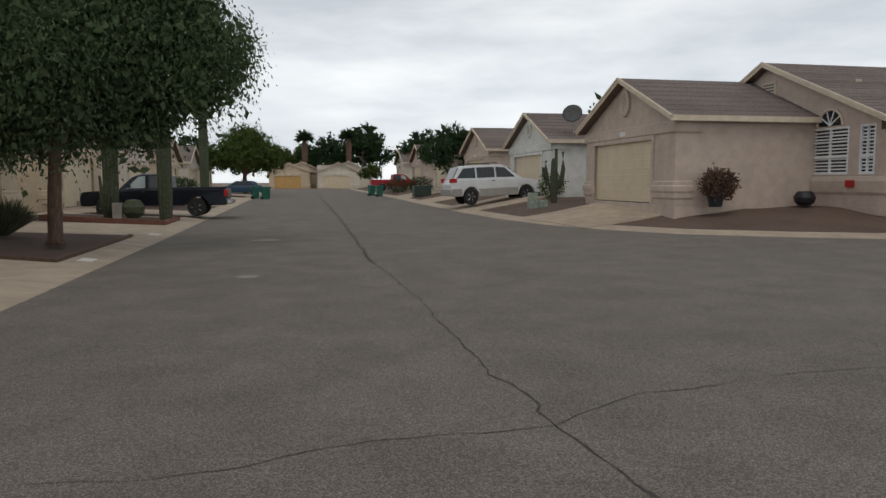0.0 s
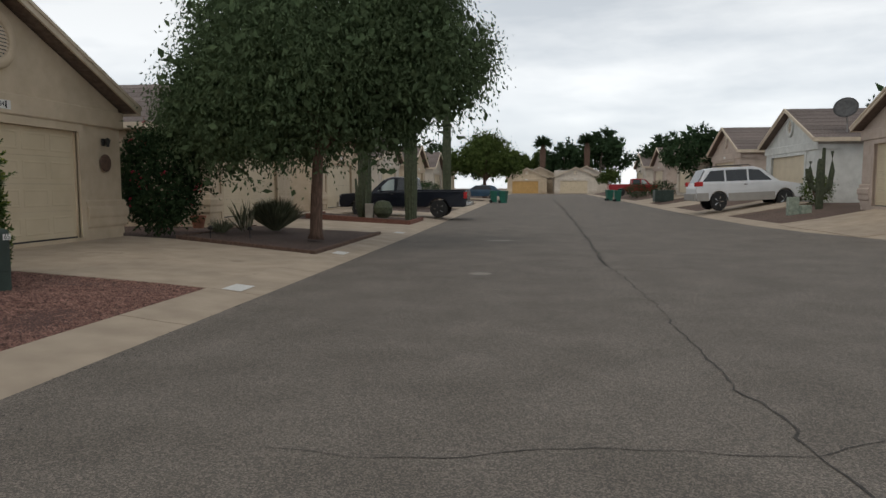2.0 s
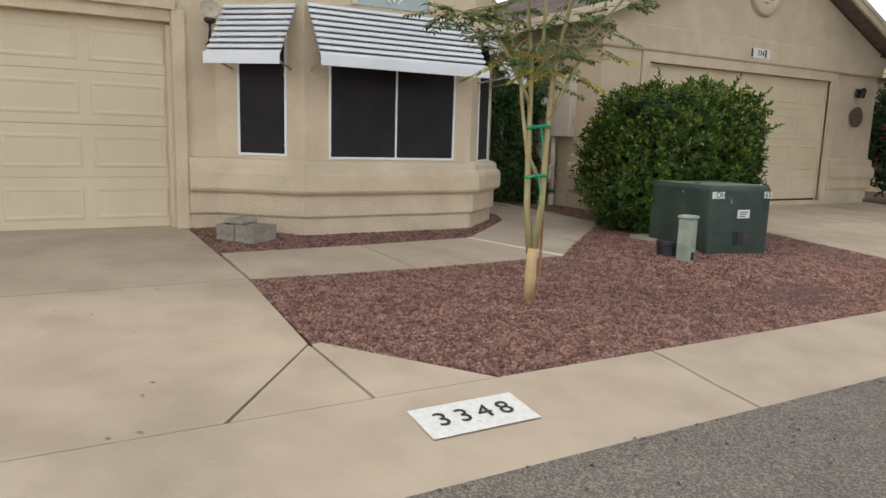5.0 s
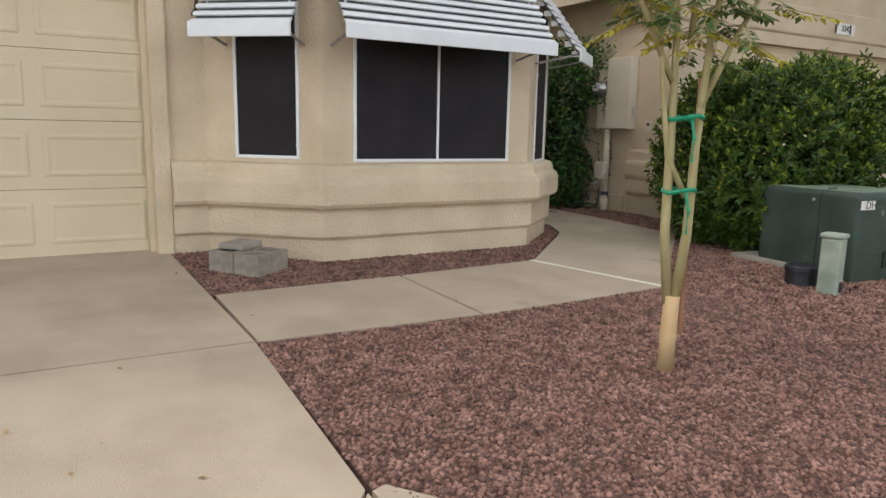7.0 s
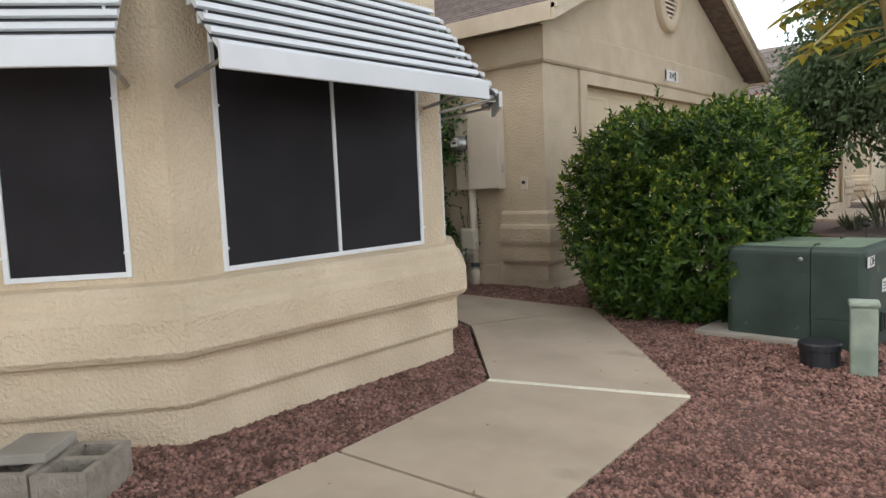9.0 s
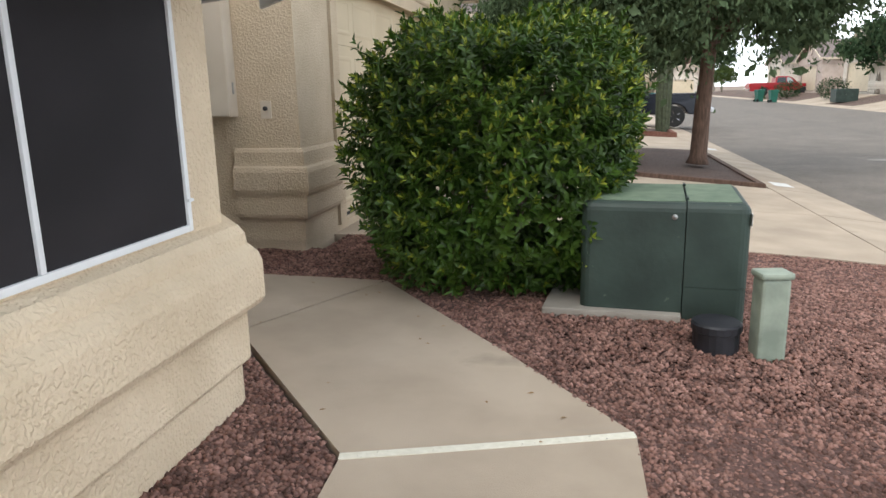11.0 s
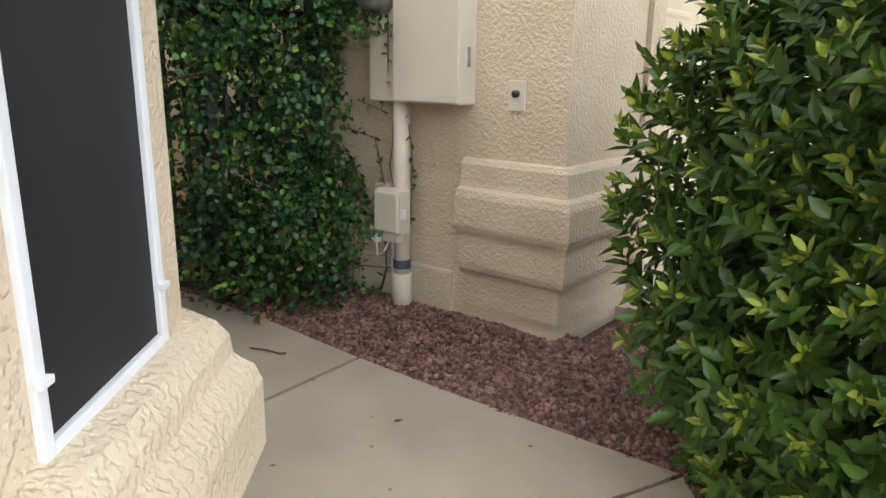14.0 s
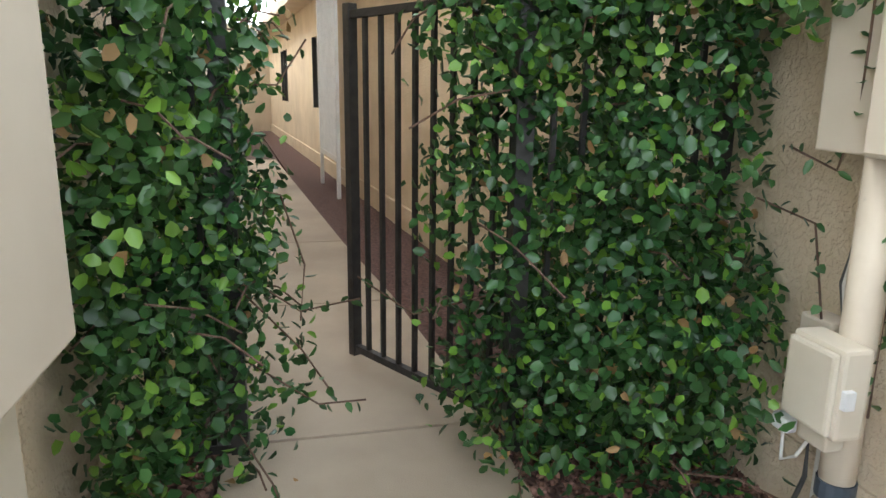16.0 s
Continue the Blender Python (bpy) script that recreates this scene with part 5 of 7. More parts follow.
ped = thing("utility_pedestal", "pale green plastic cable pedestal standing in gravel", "pedestal", at=(-6.88, 7.43, 0.12), turn=12)
part("post", boxed(-0.075, 0.075, -0.06, 0.06, 0, 0.53, 0.018), GREEN_TUBE, ped)
part("cap", boxed(-0.085, 0.085, -0.07, 0.07, 0.53, 0.565, 0.014), GREEN_TUBE, ped)
part("cable_hood", boxed(0.04, 0.08, -0.03, 0.03, 0.12, 0.20, 0.004), BLACK_PLASTIC, ped)
blk = thing("valve_cap", "round black plastic irrigation cap in gravel", "valve cap", at=(-7.13, 7.46, 0.215))
part("drum", lathe(bmesh.new(), [(0.12, 0), (0.12, 0.13), (0.13, 0.135), (0.13, 0.17), (0.12, 0.18), (0.02, 0.185)], (0, 0, 0), 22), BLACK_PLASTIC, blk)

# invented filler wall that blocks the bright sky past the gate
wb_ = tagged(obj("wall_back", wall(bmesh.new(), (-30.2, 7.2), (-30.2, 2.0), 0.0, 3.2, 0.2), STUCCO_B), "plain stucco wall added to cover the sky gap behind the side yard", "wall", kind="structure")
# ---- satellite: rear part of the corner house across the road ----
wing = thing("house_wing", "rose-beige gabled wing of the corner house with arched window", "house wing", at=(0, 0, 0.78))
WX, APEX_Y, APEX_Z = 16.6, 24.04, 5.1
part("wall", wall(bmesh.new(), (WX, 29.2), (WX, 18.9), -0.4, 2.75, 0.25, [(7.48, 9.08, 0.96, 2.5), (9.54, 10.13, 0.96, 2.5)]), STUCCO_P, wing)
part("wall", wall(bmesh.new(), (WX, 18.89), (WX, 17.75), -0.4, 2.3, 0.25), STUCCO_P, wing)
part("wall", wall(bmesh.new(), (WX + 0.26, 17.75), (29.0, 17.75), -0.4, 2.3, 0.25), STUCCO_P, wing)
bm = bmesh.new()
tri = [(WX, 18.9, 2.75), (WX, 29.2, 2.75), (WX, APEX_Y, APEX_Z - 0.14)]
va, vb = [bm.verts.new(v) for v in tri], [bm.verts.new((v[0] + 0.2, v[1], v[2])) for v in tri]
bm.faces.new(va), bm.faces.new(vb[::-1])
for i in range(3):
    bm.faces.new((va[i], va[(i + 1) % 3], vb[(i + 1) % 3], vb[i]))
part("gable_wall", bm, STUCCO_P, wing)
roof_gable(wing, 30.0, WX - 0.35, APEX_Y, 6.6, APEX_Z - 6.6 * 0.43, 0.43, rows=22)
part("ledge", sweep(bmesh.new(), [(WX, 21.6), (WX, 17.75), (29.0, 17.75)], [(-0.02, -0.3), (0.04, -0.3), (0.04, 0.3), (0.10, 0.4), (0.13, 0.75), (0.08, 0.88), (-0.02, 0.9)]), STUCCO_P, wing)
vent = part("gable_vent", boxed(WX - 0.05, WX + 0.02, APEX_Y - 0.35, APEX_Y + 0.35, 3.75, 4.4, 0.02), TRIM, wing, "louvred gable vent")
for k in range(5):
    part("vent_slat", boxed(WX - 0.07, WX - 0.045, APEX_Y - 0.27, APEX_Y + 0.27, 3.83 + k * 0.11, 3.88 + k * 0.11), GAP_DARK, vent)
for b, a in ((21.72, 20.12), (19.66, 19.07)):
    part("window_pane", boxed(WX + 0.10, WX + 0.12, a, b, 0.96, 2.5), CAR_GLASS, wing)
    k = 1.0
    while k < 2.45:
        part("blind_slat", boxed(WX + 0.04, WX + 0.08, a + 0.03, b - 0.03, k, k + 0.05), WHITE_PAINT, wing)
        k += 0.11
    for u in (a, (a + b) / 2 - 0.02, b - 0.05):
        part("window_frame", boxed(WX - 0.02, WX + 0.05, u, u + 0.05, 0.96, 2.5), WHITE_PAINT, wing)
    for z in (0.96, 1.5, 2.0, 2.45):
        part("window_frame", boxed(WX - 0.015, WX + 0.045, a + 0.05, b - 0.05, z, z + 0.05), WHITE_PAINT, wing)
ARCH_Y = 20.95
bm = bmesh.new()
bm.faces.new([bm.verts.new((WX - 0.01, ARCH_Y + 0.52 * math.cos(math.pi * k / 16), 2.56 + 0.5 * math.sin(math.pi * k / 16))) for k in range(17)])
archw = part("arch_window", bm, CAR_GLASS, wing, "half-round arched window")
for a in (36, 72, 108, 144):
    part("muntin", tube(bmesh.new(), [(WX - 0.03, ARCH_Y, 2.57), (WX - 0.03, ARCH_Y + 0.5 * math.cos(radians(a)), 2.56 + 0.5 * math.sin(radians(a)))], 0.022, 6), WHITE_PAINT, archw)
part("window_frame", tube(bmesh.new(), [(WX - 0.03, ARCH_Y + 0.56 * math.cos(math.pi * k / 12), 2.56 + 0.54 * math.sin(math.pi * k / 12)) for k in range(13)], 0.05, 6), TRIM, archw)
part("alarm_sign", boxed(WX - 0.2, WX - 0.16, 19.65, 20.0, 0.55, 0.78, 0.01), RED_LAMP, wing, "small red-orange sign plate")
ball = thing("stone_urn", "dark round garden urn by the corner house", "urn", at=(15.7, 20.9, 0.72))
part("urn_body", lathe(bmesh.new(), [(0.16, 0), (0.3, 0.12), (0.34, 0.28), (0.26, 0.44), (0.2, 0.48), (0.17, 0.44)], (0, 0, 0), 18), BLACK_PLASTIC, ball)
tub = thing("plant_pot", "dark plastic pot under the reddish bush", "pot", at=(12.45, 20.95, 0.72))
part("pot", lathe(bmesh.new(), [(0.2, 0), (0.26, 0.36), (0.28, 0.37), (0.28, 0.42), (0.23, 0.42), (0.22, 0.36)], (0, 0, 0), 18), BLACK_PLASTIC, tub)
dish = thing("satellite_dish", "grey satellite dish on a bent mast on the roof", "satellite dish", at=(13.5, 35.2, 3.95))
part("mast", tube(bmesh.new(), [(0, 0, -0.35), (0, 0, 0.35), (-0.15, -0.2, 0.9)], 0.03, 8), GREY_METAL, dish)
part("reflector", lathe(bmesh.new(), [(0.03, 0.0), (0.2, 0.02), (0.38, 0.08), (0.5, 0.16), (0.51, 0.17), (0.37, 0.105), (0.2, 0.05), (0.03, 0.03)], (0, 0, 0), 24), CABLE, dish, "dark dish face", True).matrix_basis = pose(-0.2, -0.3, 1.0, 65, 0, -30)


# ---- planting ----
def stones(name, poly_list, size, count, seed, label):
    """Crushed gravel: many small angular stones lying on the bed."""
    r = np.random.default_rng(seed)
    xs = [p[0] for q in poly_list for p in q]
    yy = [p[1] for q in poly_list for p in q]
    pts = []
    while len(pts) < count:
        x, y = r.uniform(min(xs), max(xs)), r.uniform(min(yy), max(yy))
        if any(inside(q, x, y) for q in poly_list):
            pts.append((x, y, left_z(x, y) - 0.018))
    p = np.array(pts)
    n = len(p)
    s = size * r.uniform(0.5, 1.35, n)
    shape = np.array([(1, 0, 0), (0.2, 0.95, 0.1), (-0.9, 0.3, 0), (-0.3, -0.9, 0.1), (0.1, 0.1, 0.75), (0, 0, -0.5)], float)
    v = shape[None] * s[:, None, None] * r.uniform(0.6, 1.25, (n, 6, 3))
    a, t = r.uniform(0, 2 * np.pi, n), r.normal(0, 0.35, n)
    ca, sa, ct, st = np.cos(a)[:, None], np.sin(a)[:, None], np.cos(t)[:, None], np.sin(t)[:, None]
    x, y, z = v[..., 0], v[..., 1], v[..., 2]
    y, z = y * ct - z * st, y * st + z * ct
    v = np.stack([x * ca - y * sa, x * sa + y * ca, z], -1) + p[:, None, :] + np.array([0, 0, 1])[None, None] * (s * 0.3)[:, None, None]
    ob = from_arrays(name, v, [[0, 1, 4], [1, 2, 4], [2, 3, 4], [3, 0, 4], [1, 0, 5], [2, 1, 5], [3, 2, 5], [0, 3, 5]], GRAVEL)
    return tagged(ob, label, "gravel", kind="stuff")


stones("gravel", [GRAVEL_POLY, GRAVEL_STRIP], 0.0165, 150000, 3, "crushed dark red and mauve landscape gravel")


def shell_points(rng, centre, radii, n, power=3.2, inner=0.78):
    """Points near the surface of a rounded box, with outward normals."""
    d = unit(rng, n)
    k = (np.abs(d) ** power).sum(1) ** (-1 / power)
    lump = 1 + 0.05 * np.sin(d[:, 0] * 7 + d[:, 2] * 5) + 0.05 * np.sin(d[:, 1] * 9 - d[:, 2] * 6 + 1)
    r = (k * lump * rng.uniform(inner, 1.0, n) ** 0.6)[:, None]
    return np.array(centre) + d * r * np.array(radii), d


# clipped bush: whorls of leaves at the ends of short shoots
bush = thing("bush", "dense clipped evergreen bush with glossy leaves and yellow-green tips", "bush", at=(0, 0, 0))
rb = np.random.default_rng(11)
BC, BR = (-8.47, 8.85, 1.14), (0.94, 0.98, 0.96)
pos, nrm = shell_points(rb, BC, BR, 3300, 4.0, 0.76)
keep = pos[:, 2] > 0.30
pos, nrm = pos[keep], nrm[keep]
axis = nrm * np.array([0.9, 0.9, 0.5]) + np.array([0, 0, 0.55]) + rb.normal(0, 0.25, nrm.shape)
axis /= np.linalg.norm(axis, axis=1, keepdims=True)


def whorls(rng, pos, axis, per, spread, step):
    p, d, u = [], [], []
    side = np.cross(axis, unit(rng, len(axis)))
    side /= np.linalg.norm(side, axis=1, keepdims=True)
    other = np.cross(axis, side)
    for k in range(per):
        a = 2.4 * k + rng.uniform(-0.4, 0.4, len(pos))
        out = side * np.cos(a)[:, None] + other * np.sin(a)[:, None]
        t = k / per
        p.append(pos - axis * (step * per * t))
        d.append(out * (spread * (0.45 + 0.75 * t)) + axis * (0.9 - 0.6 * t))
        u.append(axis + out * 0.01)
    return np.concatenate(p), np.concatenate(d), np.concatenate(u)


p, d, u = whorls(rb, pos, axis, 9, 0.85, 0.014)
leaves("leaves", p, d, u, 0.070, 0.031, LEAF_BUSH, bush, 0.2, 0.28, rb, oval=True)
top = rb.uniform(0, 1, len(pos)) < np.clip(0.35 + 0.5 * (pos[:, 2] - 0.9), 0.2, 0.9)
p, d, u = whorls(rb, pos[top] + axis[top] * 0.022, axis[top], 4, 0.6, 0.008)
leaves("young_leaves", p, d, u, 0.048, 0.019, LEAF_TIP, bush, 0.18, 0.1, rb, oval=True, label="yellow-green young shoot tips")
shoots = rb.uniform(0, 1, len(pos)) < 0.05
shoots &= pos[:, 2] > 1.5
sp = np.concatenate([pos[shoots] + axis[shoots] * h for h in (0.06, 0.12, 0.18)])
p, d, u = whorls(rb, sp, np.tile(axis[shoots], (3, 1)), 5, 0.9, 0.012)
leaves("shoot_leaves", p, d, u, 0.06, 0.024, LEAF_BUSH, bush, 0.18, 0.2, rb, oval=True)
bm = bmesh.new()
for k in range(14):
    a = rb.uniform(0, 6.28)
    b = Vector((BC[0] + 0.15 * math.cos(a), BC[1] + 0.15 * math.sin(a), 0.3))
    e = Vector((BC[0] + 0.75 * math.cos(a) * rb.uniform(0.4, 1), BC[1] + 0.8 * math.sin(a) * rb.uniform(0.4, 1), rb.uniform(1.2, 2.0)))
    tube(bm, [b, (b + e) / 2 + Vector((0, 0, -0.1)), e], [0.02, 0.014, 0.006], 6)
part("stems", bm, BARK_GREY, bush)
pin, nin = shell_points(rb, BC, (0.74, 0.78, 0.80), 5000, 4.0, 0.5)
leaves("inner_leaves", pin, nin + rb.normal(0, 0.6, nin.shape), unit(rb, len(pin)), 0.10, 0.05, LEAF_BUSH, bush, 0.2, 0.2, rb)


def vine(label, clumps, n, seed, size=0.05, strays=()):
    """A climbing vine: round glossy leaves over overlapping clumps, with trailing stems."""
    r = np.random.default_rng(seed)
    e = thing("vine", label, "vine")
    ps, ns = [], []
    vol = np.array([c[1][0] * c[1][1] + c[1][1] * c[1][2] + c[1][0] * c[1][2] for c in clumps])
    for (c, rad), share in zip(clumps, vol / vol.sum()):
        q, d = shell_points(r, c, rad, int(n * share), 2.6, 0.55)
        ps.append(q), ns.append(d)
    ps, ns = np.concatenate(ps), np.concatenate(ns)
    lump = np.sin(ps[:, 0] * 6 + ps[:, 2] * 6.5 + seed) * np.sin(ps[:, 1] * 8 - ps[:, 2] * 6) + 0.5 * np.sin(ps[:, 2] * 17 + ps[:, 0] * 15)
    ps = ps + ns * (0.12 * lump)[:, None] + r.normal(0, 0.035, ps.shape)
    gap = np.sin(ps[:, 0] * 9 + ps[:, 2] * 11) + np.sin(ps[:, 1] * 13 - ps[:, 2] * 8 + 1.0) + r.normal(0, 0.5, len(ps))
    ok = (ps[:, 2] > 0.36) & (ps[:, 1] < 9.04) & (ps[:, 1] > 6.99) & (gap > -1.05)
    ps, ns = ps[ok], ns[ok]
    d = ns * 0.45 + r.normal(0, 0.6, ns.shape) + np.array([0, 0, -0.1])
    up = ns + r.normal(0, 0.35, ns.shape)
    pick = r.uniform(0, 1, len(ps))
    for name, mask, mat in (("leaves", pick < 0.83, LEAF_VINE), ("bright_leaves", (pick >= 0.83) & (pick < 0.985), LEAF_VINE_NEW), ("dry_leaves", pick >= 0.985, LEAF_DRY)):
        leaves(name, ps[mask], d[mask], up[mask], size, size * 0.80, mat, e, 0.14, 0.15, r, True)
    sp, sd = [], []
    for pts in strays:
        pts = [Vector(q) for q in pts]
        part("tendril", tube(bmesh.new(), pts, 0.0035, 5), BARK, e)
        for a, b in zip(pts, pts[1:]):
            m = max(2, int((b - a).length / 0.035))
            for k in range(m):
                sp.append(a.lerp(b, k / m))
                sd.append(Vector(r.normal(0, 1, 3)))
    for k in range(60):
        i = r.integers(0, len(ps))
        a = Vector(ps[i])
        b = a + Vector((*(r.normal(0, 0.14, 2)), r.uniform(-0.2, 0.12)))
        part("stem", tube(bmesh.new(), [a, (a + b) / 2 + Vector((0, 0, 0.03)), b], 0.0035, 5), BARK, e)
    if sp:
        leaves("trailing_leaves", np.array(sp), np.array(sd), unit(r, len(sp)) + np.array([0, 0, 0.8]), size * 0.95, size * 0.6, LEAF_VINE, e, 0.12, 0.15, r, True)
    return e


vine("thick dark green climbing vine over the iron fence and wall",
     [((-11.75, 8.78, 1.75), (0.36, 0.26, 0.75)), ((-11.45, 8.86, 2.2), (0.38, 0.2, 0.5)), ((-11.75, 8.72, 0.95), (0.40, 0.34, 0.62)), ((-11.5, 8.75, 0.75), (0.32, 0.26, 0.42)), ((-11.85, 8.5, 1.4), (0.24, 0.25, 0.95)), ((-11.95, 8.55, 2.2), (0.35, 0.4, 0.5)), ((-11.85, 8.3, 1.25), (0.2, 0.2, 0.9)), ((-11.8, 8.35, 2.0), (0.25, 0.3, 0.5)), ((-11.62, 8.42, 0.68), (0.32, 0.24, 0.34))], 20000, 21, 0.043,
     [[(-11.35, 8.95, 1.45), (-11.2, 8.98, 1.4), (-11.12, 8.95, 1.55), (-11.1, 8.93, 1.9), (-11.0, 8.92, 2.3)], [(-11.4, 8.9, 1.3), (-11.25, 8.98, 1.25), (-11.18, 8.98, 1.0)], [(-11.02, 8.98, 1.43), (-10.99, 8.99, 1.2), (-10.995, 8.99, 0.8)],
      [(-11.75, 8.4, 0.6), (-11.5, 8.25, 0.42), (-11.3, 8.2, 0.37)], [(-11.9, 8.3, 0.9), (-12.0, 8.0, 0.8), (-12.0, 7.8, 0.95)], [(-11.6, 8.6, 0.5), (-11.3, 8.45, 0.40), (-11.15, 8.5, 0.36)]])
vine("dark green vine crowding the walkway beside the cabinet",
     [((-11.85, 7.2, 1.2), (0.42, 0.2, 0.95)), ((-11.6, 7.2, 1.9), (0.4, 0.2, 0.6)), ((-11.95, 7.32, 0.85), (0.32, 0.16, 0.5)), ((-12.1, 7.3, 1.6), (0.3, 0.15, 0.7)), ((-11.5, 7.16, 0.95), (0.26, 0.1, 0.55))], 10000, 22, 0.045,
     [[(-11.9, 7.4, 1.3), (-11.95, 7.55, 1.25), (-12.0, 7.62, 1.0), (-12.0, 7.6, 0.8)], [(-11.8, 7.4, 1.0), (-11.85, 7.6, 0.75), (-11.8, 7.7, 0.6)], [(-11.9, 7.42, 0.7), (-11.85, 7.65, 0.55), (-11.75, 7.8, 0.6)], [(-12.0, 7.4, 1.6), (-12.1, 7.55, 1.6), (-12.1, 7.65, 1.75)], [(-11.75, 7.38, 0.55), (-11.6, 7.5, 0.42), (-11.45, 7.55, 0.38)], [(-11.95, 7.4, 1.0), (-11.95, 7.6, 0.85), (-11.9, 7.8, 0.9)]])


# sapling with ties
sap = thing("sapling", "slender multi-stemmed young tree with feathery leaves and green ties", "tree", at=(-6.38, 5.13, left_z(-6.38, 5.13) - 0.02), turn=-45)
rs = np.random.default_rng(31)
part("trunk", tube(bmesh.new(), [(0, 0, 0), (0.005, 0, 0.2), (0.0, 0.005, 0.42)], [0.052, 0.047, 0.044], 12), SAPLING_BASE, sap, "tan-painted trunk base", True)
STEMS = [[(0, 0.015, 0.38), (-0.01, 0.055, 0.75), (-0.02, 0.065, 1.2), (-0.02, 0.10, 1.8), (-0.05, 0.2, 2.3), (-0.1, 0.3, 2.8)], [(0, -0.015, 0.38), (0, -0.055, 0.75), (0.02, -0.06, 1.2), (0.0, -0.07, 1.8), (0.05, -0.12, 2.3), (0.05, -0.1, 2.9)],
         [(0, 0.03, 0.95), (0.03, -0.07, 1.15), (0.05, -0.12, 1.5), (0.05, -0.15, 1.8), (0.1, -0.3, 2.2), (0.15, -0.6, 2.5)], [(-0.01, 0.07, 1.4), (-0.1, 0.22, 1.75), (-0.15, 0.4, 2.1), (-0.2, 0.6, 2.35)], [(0.0, -0.06, 1.5), (0.12, -0.25, 1.9), (0.15, -0.45, 2.15), (0.1, -0.7, 2.2)], [(0, 0.0, 1.7), (0.05, 0.02, 2.2), (0.1, 0.05, 3.1)]]
tips = []
for st in STEMS:
    n = len(st)
    part("stem", tube(bmesh.new(), st, [0.030 * (1 - 0.75 * k / n) if st[0][2] < 0.6 else 0.018 * (1 - 0.75 * k / n) for k in range(n)], 8), SAPLING_BARK, sap, smooth=True)
    for a, b in zip(st, st[1:]):
        if a[2] > 1.55:
            for k in range(5):
                tips.append(Vector(a).lerp(Vector(b), k / 5))
    tips += [Vector(st[-1])] * 4
part("stake", boxed(-0.05, -0.03, 0.055, 0.075, 0.2, 1.55), STAKE, sap, "thin reddish wooden stake")
for z, ext in ((1.35, 0.09), (0.98, 0.08)):
    part("tie", tube(bmesh.new(), [(ext * math.cos(a) * 0.7, ext * math.sin(a), z + 0.01 * math.sin(2 * a)) for a in [2 * math.pi * k / 14 for k in range(15)]], 0.012, 6), GREEN_TIE, sap, "green plastic tie tape")
    part("tie_end", tube(bmesh.new(), [(0.04, 0.03, z), (0.06, 0.05, z - 0.1), (0.05, 0.045, z - 0.22)], 0.008, 5), GREEN_TIE, sap)
lp, ld, yp, yd = [], [], [], []
bm = bmesh.new()
for t in tips:
    for q in range(2):
        a = rs.uniform(0, 6.28)
        d = Vector((math.cos(a), math.sin(a), rs.uniform(-0.35, 0.25))).normalized()
        L = rs.uniform(0.2, 0.38)
        e = t + d * L + Vector((0, 0, -0.06))
        tube(bm, [t, (t + e) / 2 + Vector((0, 0, 0.02)), e], 0.003, 4)
        yellow = t.z < 2.0 and rs.uniform() < 0.5
        for k in range(3, 12):
            c = t.lerp(e, k / 11)
            s = d.cross(Vector((0, 0, 1))).normalized()
            for sgn in (-1, 1):
                (yp if yellow else lp).append(c)
                (yd if yellow else ld).append(d * 0.6 + s * sgn + Vector((0, 0, rs.normal(-0.2, 0.2))))
part("twigs", bm, SAPLING_BARK, sap)
for nm, a, b, mt in (("leaves", lp, ld, LEAF_SAP), ("yellow_leaves", yp, yd, LEAF_YELLOW)):
    a, b = np.array(a), np.array(b)
    leaves(nm, a, b, np.tile([0.05, 0.02, 1.0], (len(a), 1)) + rs.normal(0, 0.25, a.shape), 0.062, 0.027, mt, sap, 0.1, 0.2, rs)


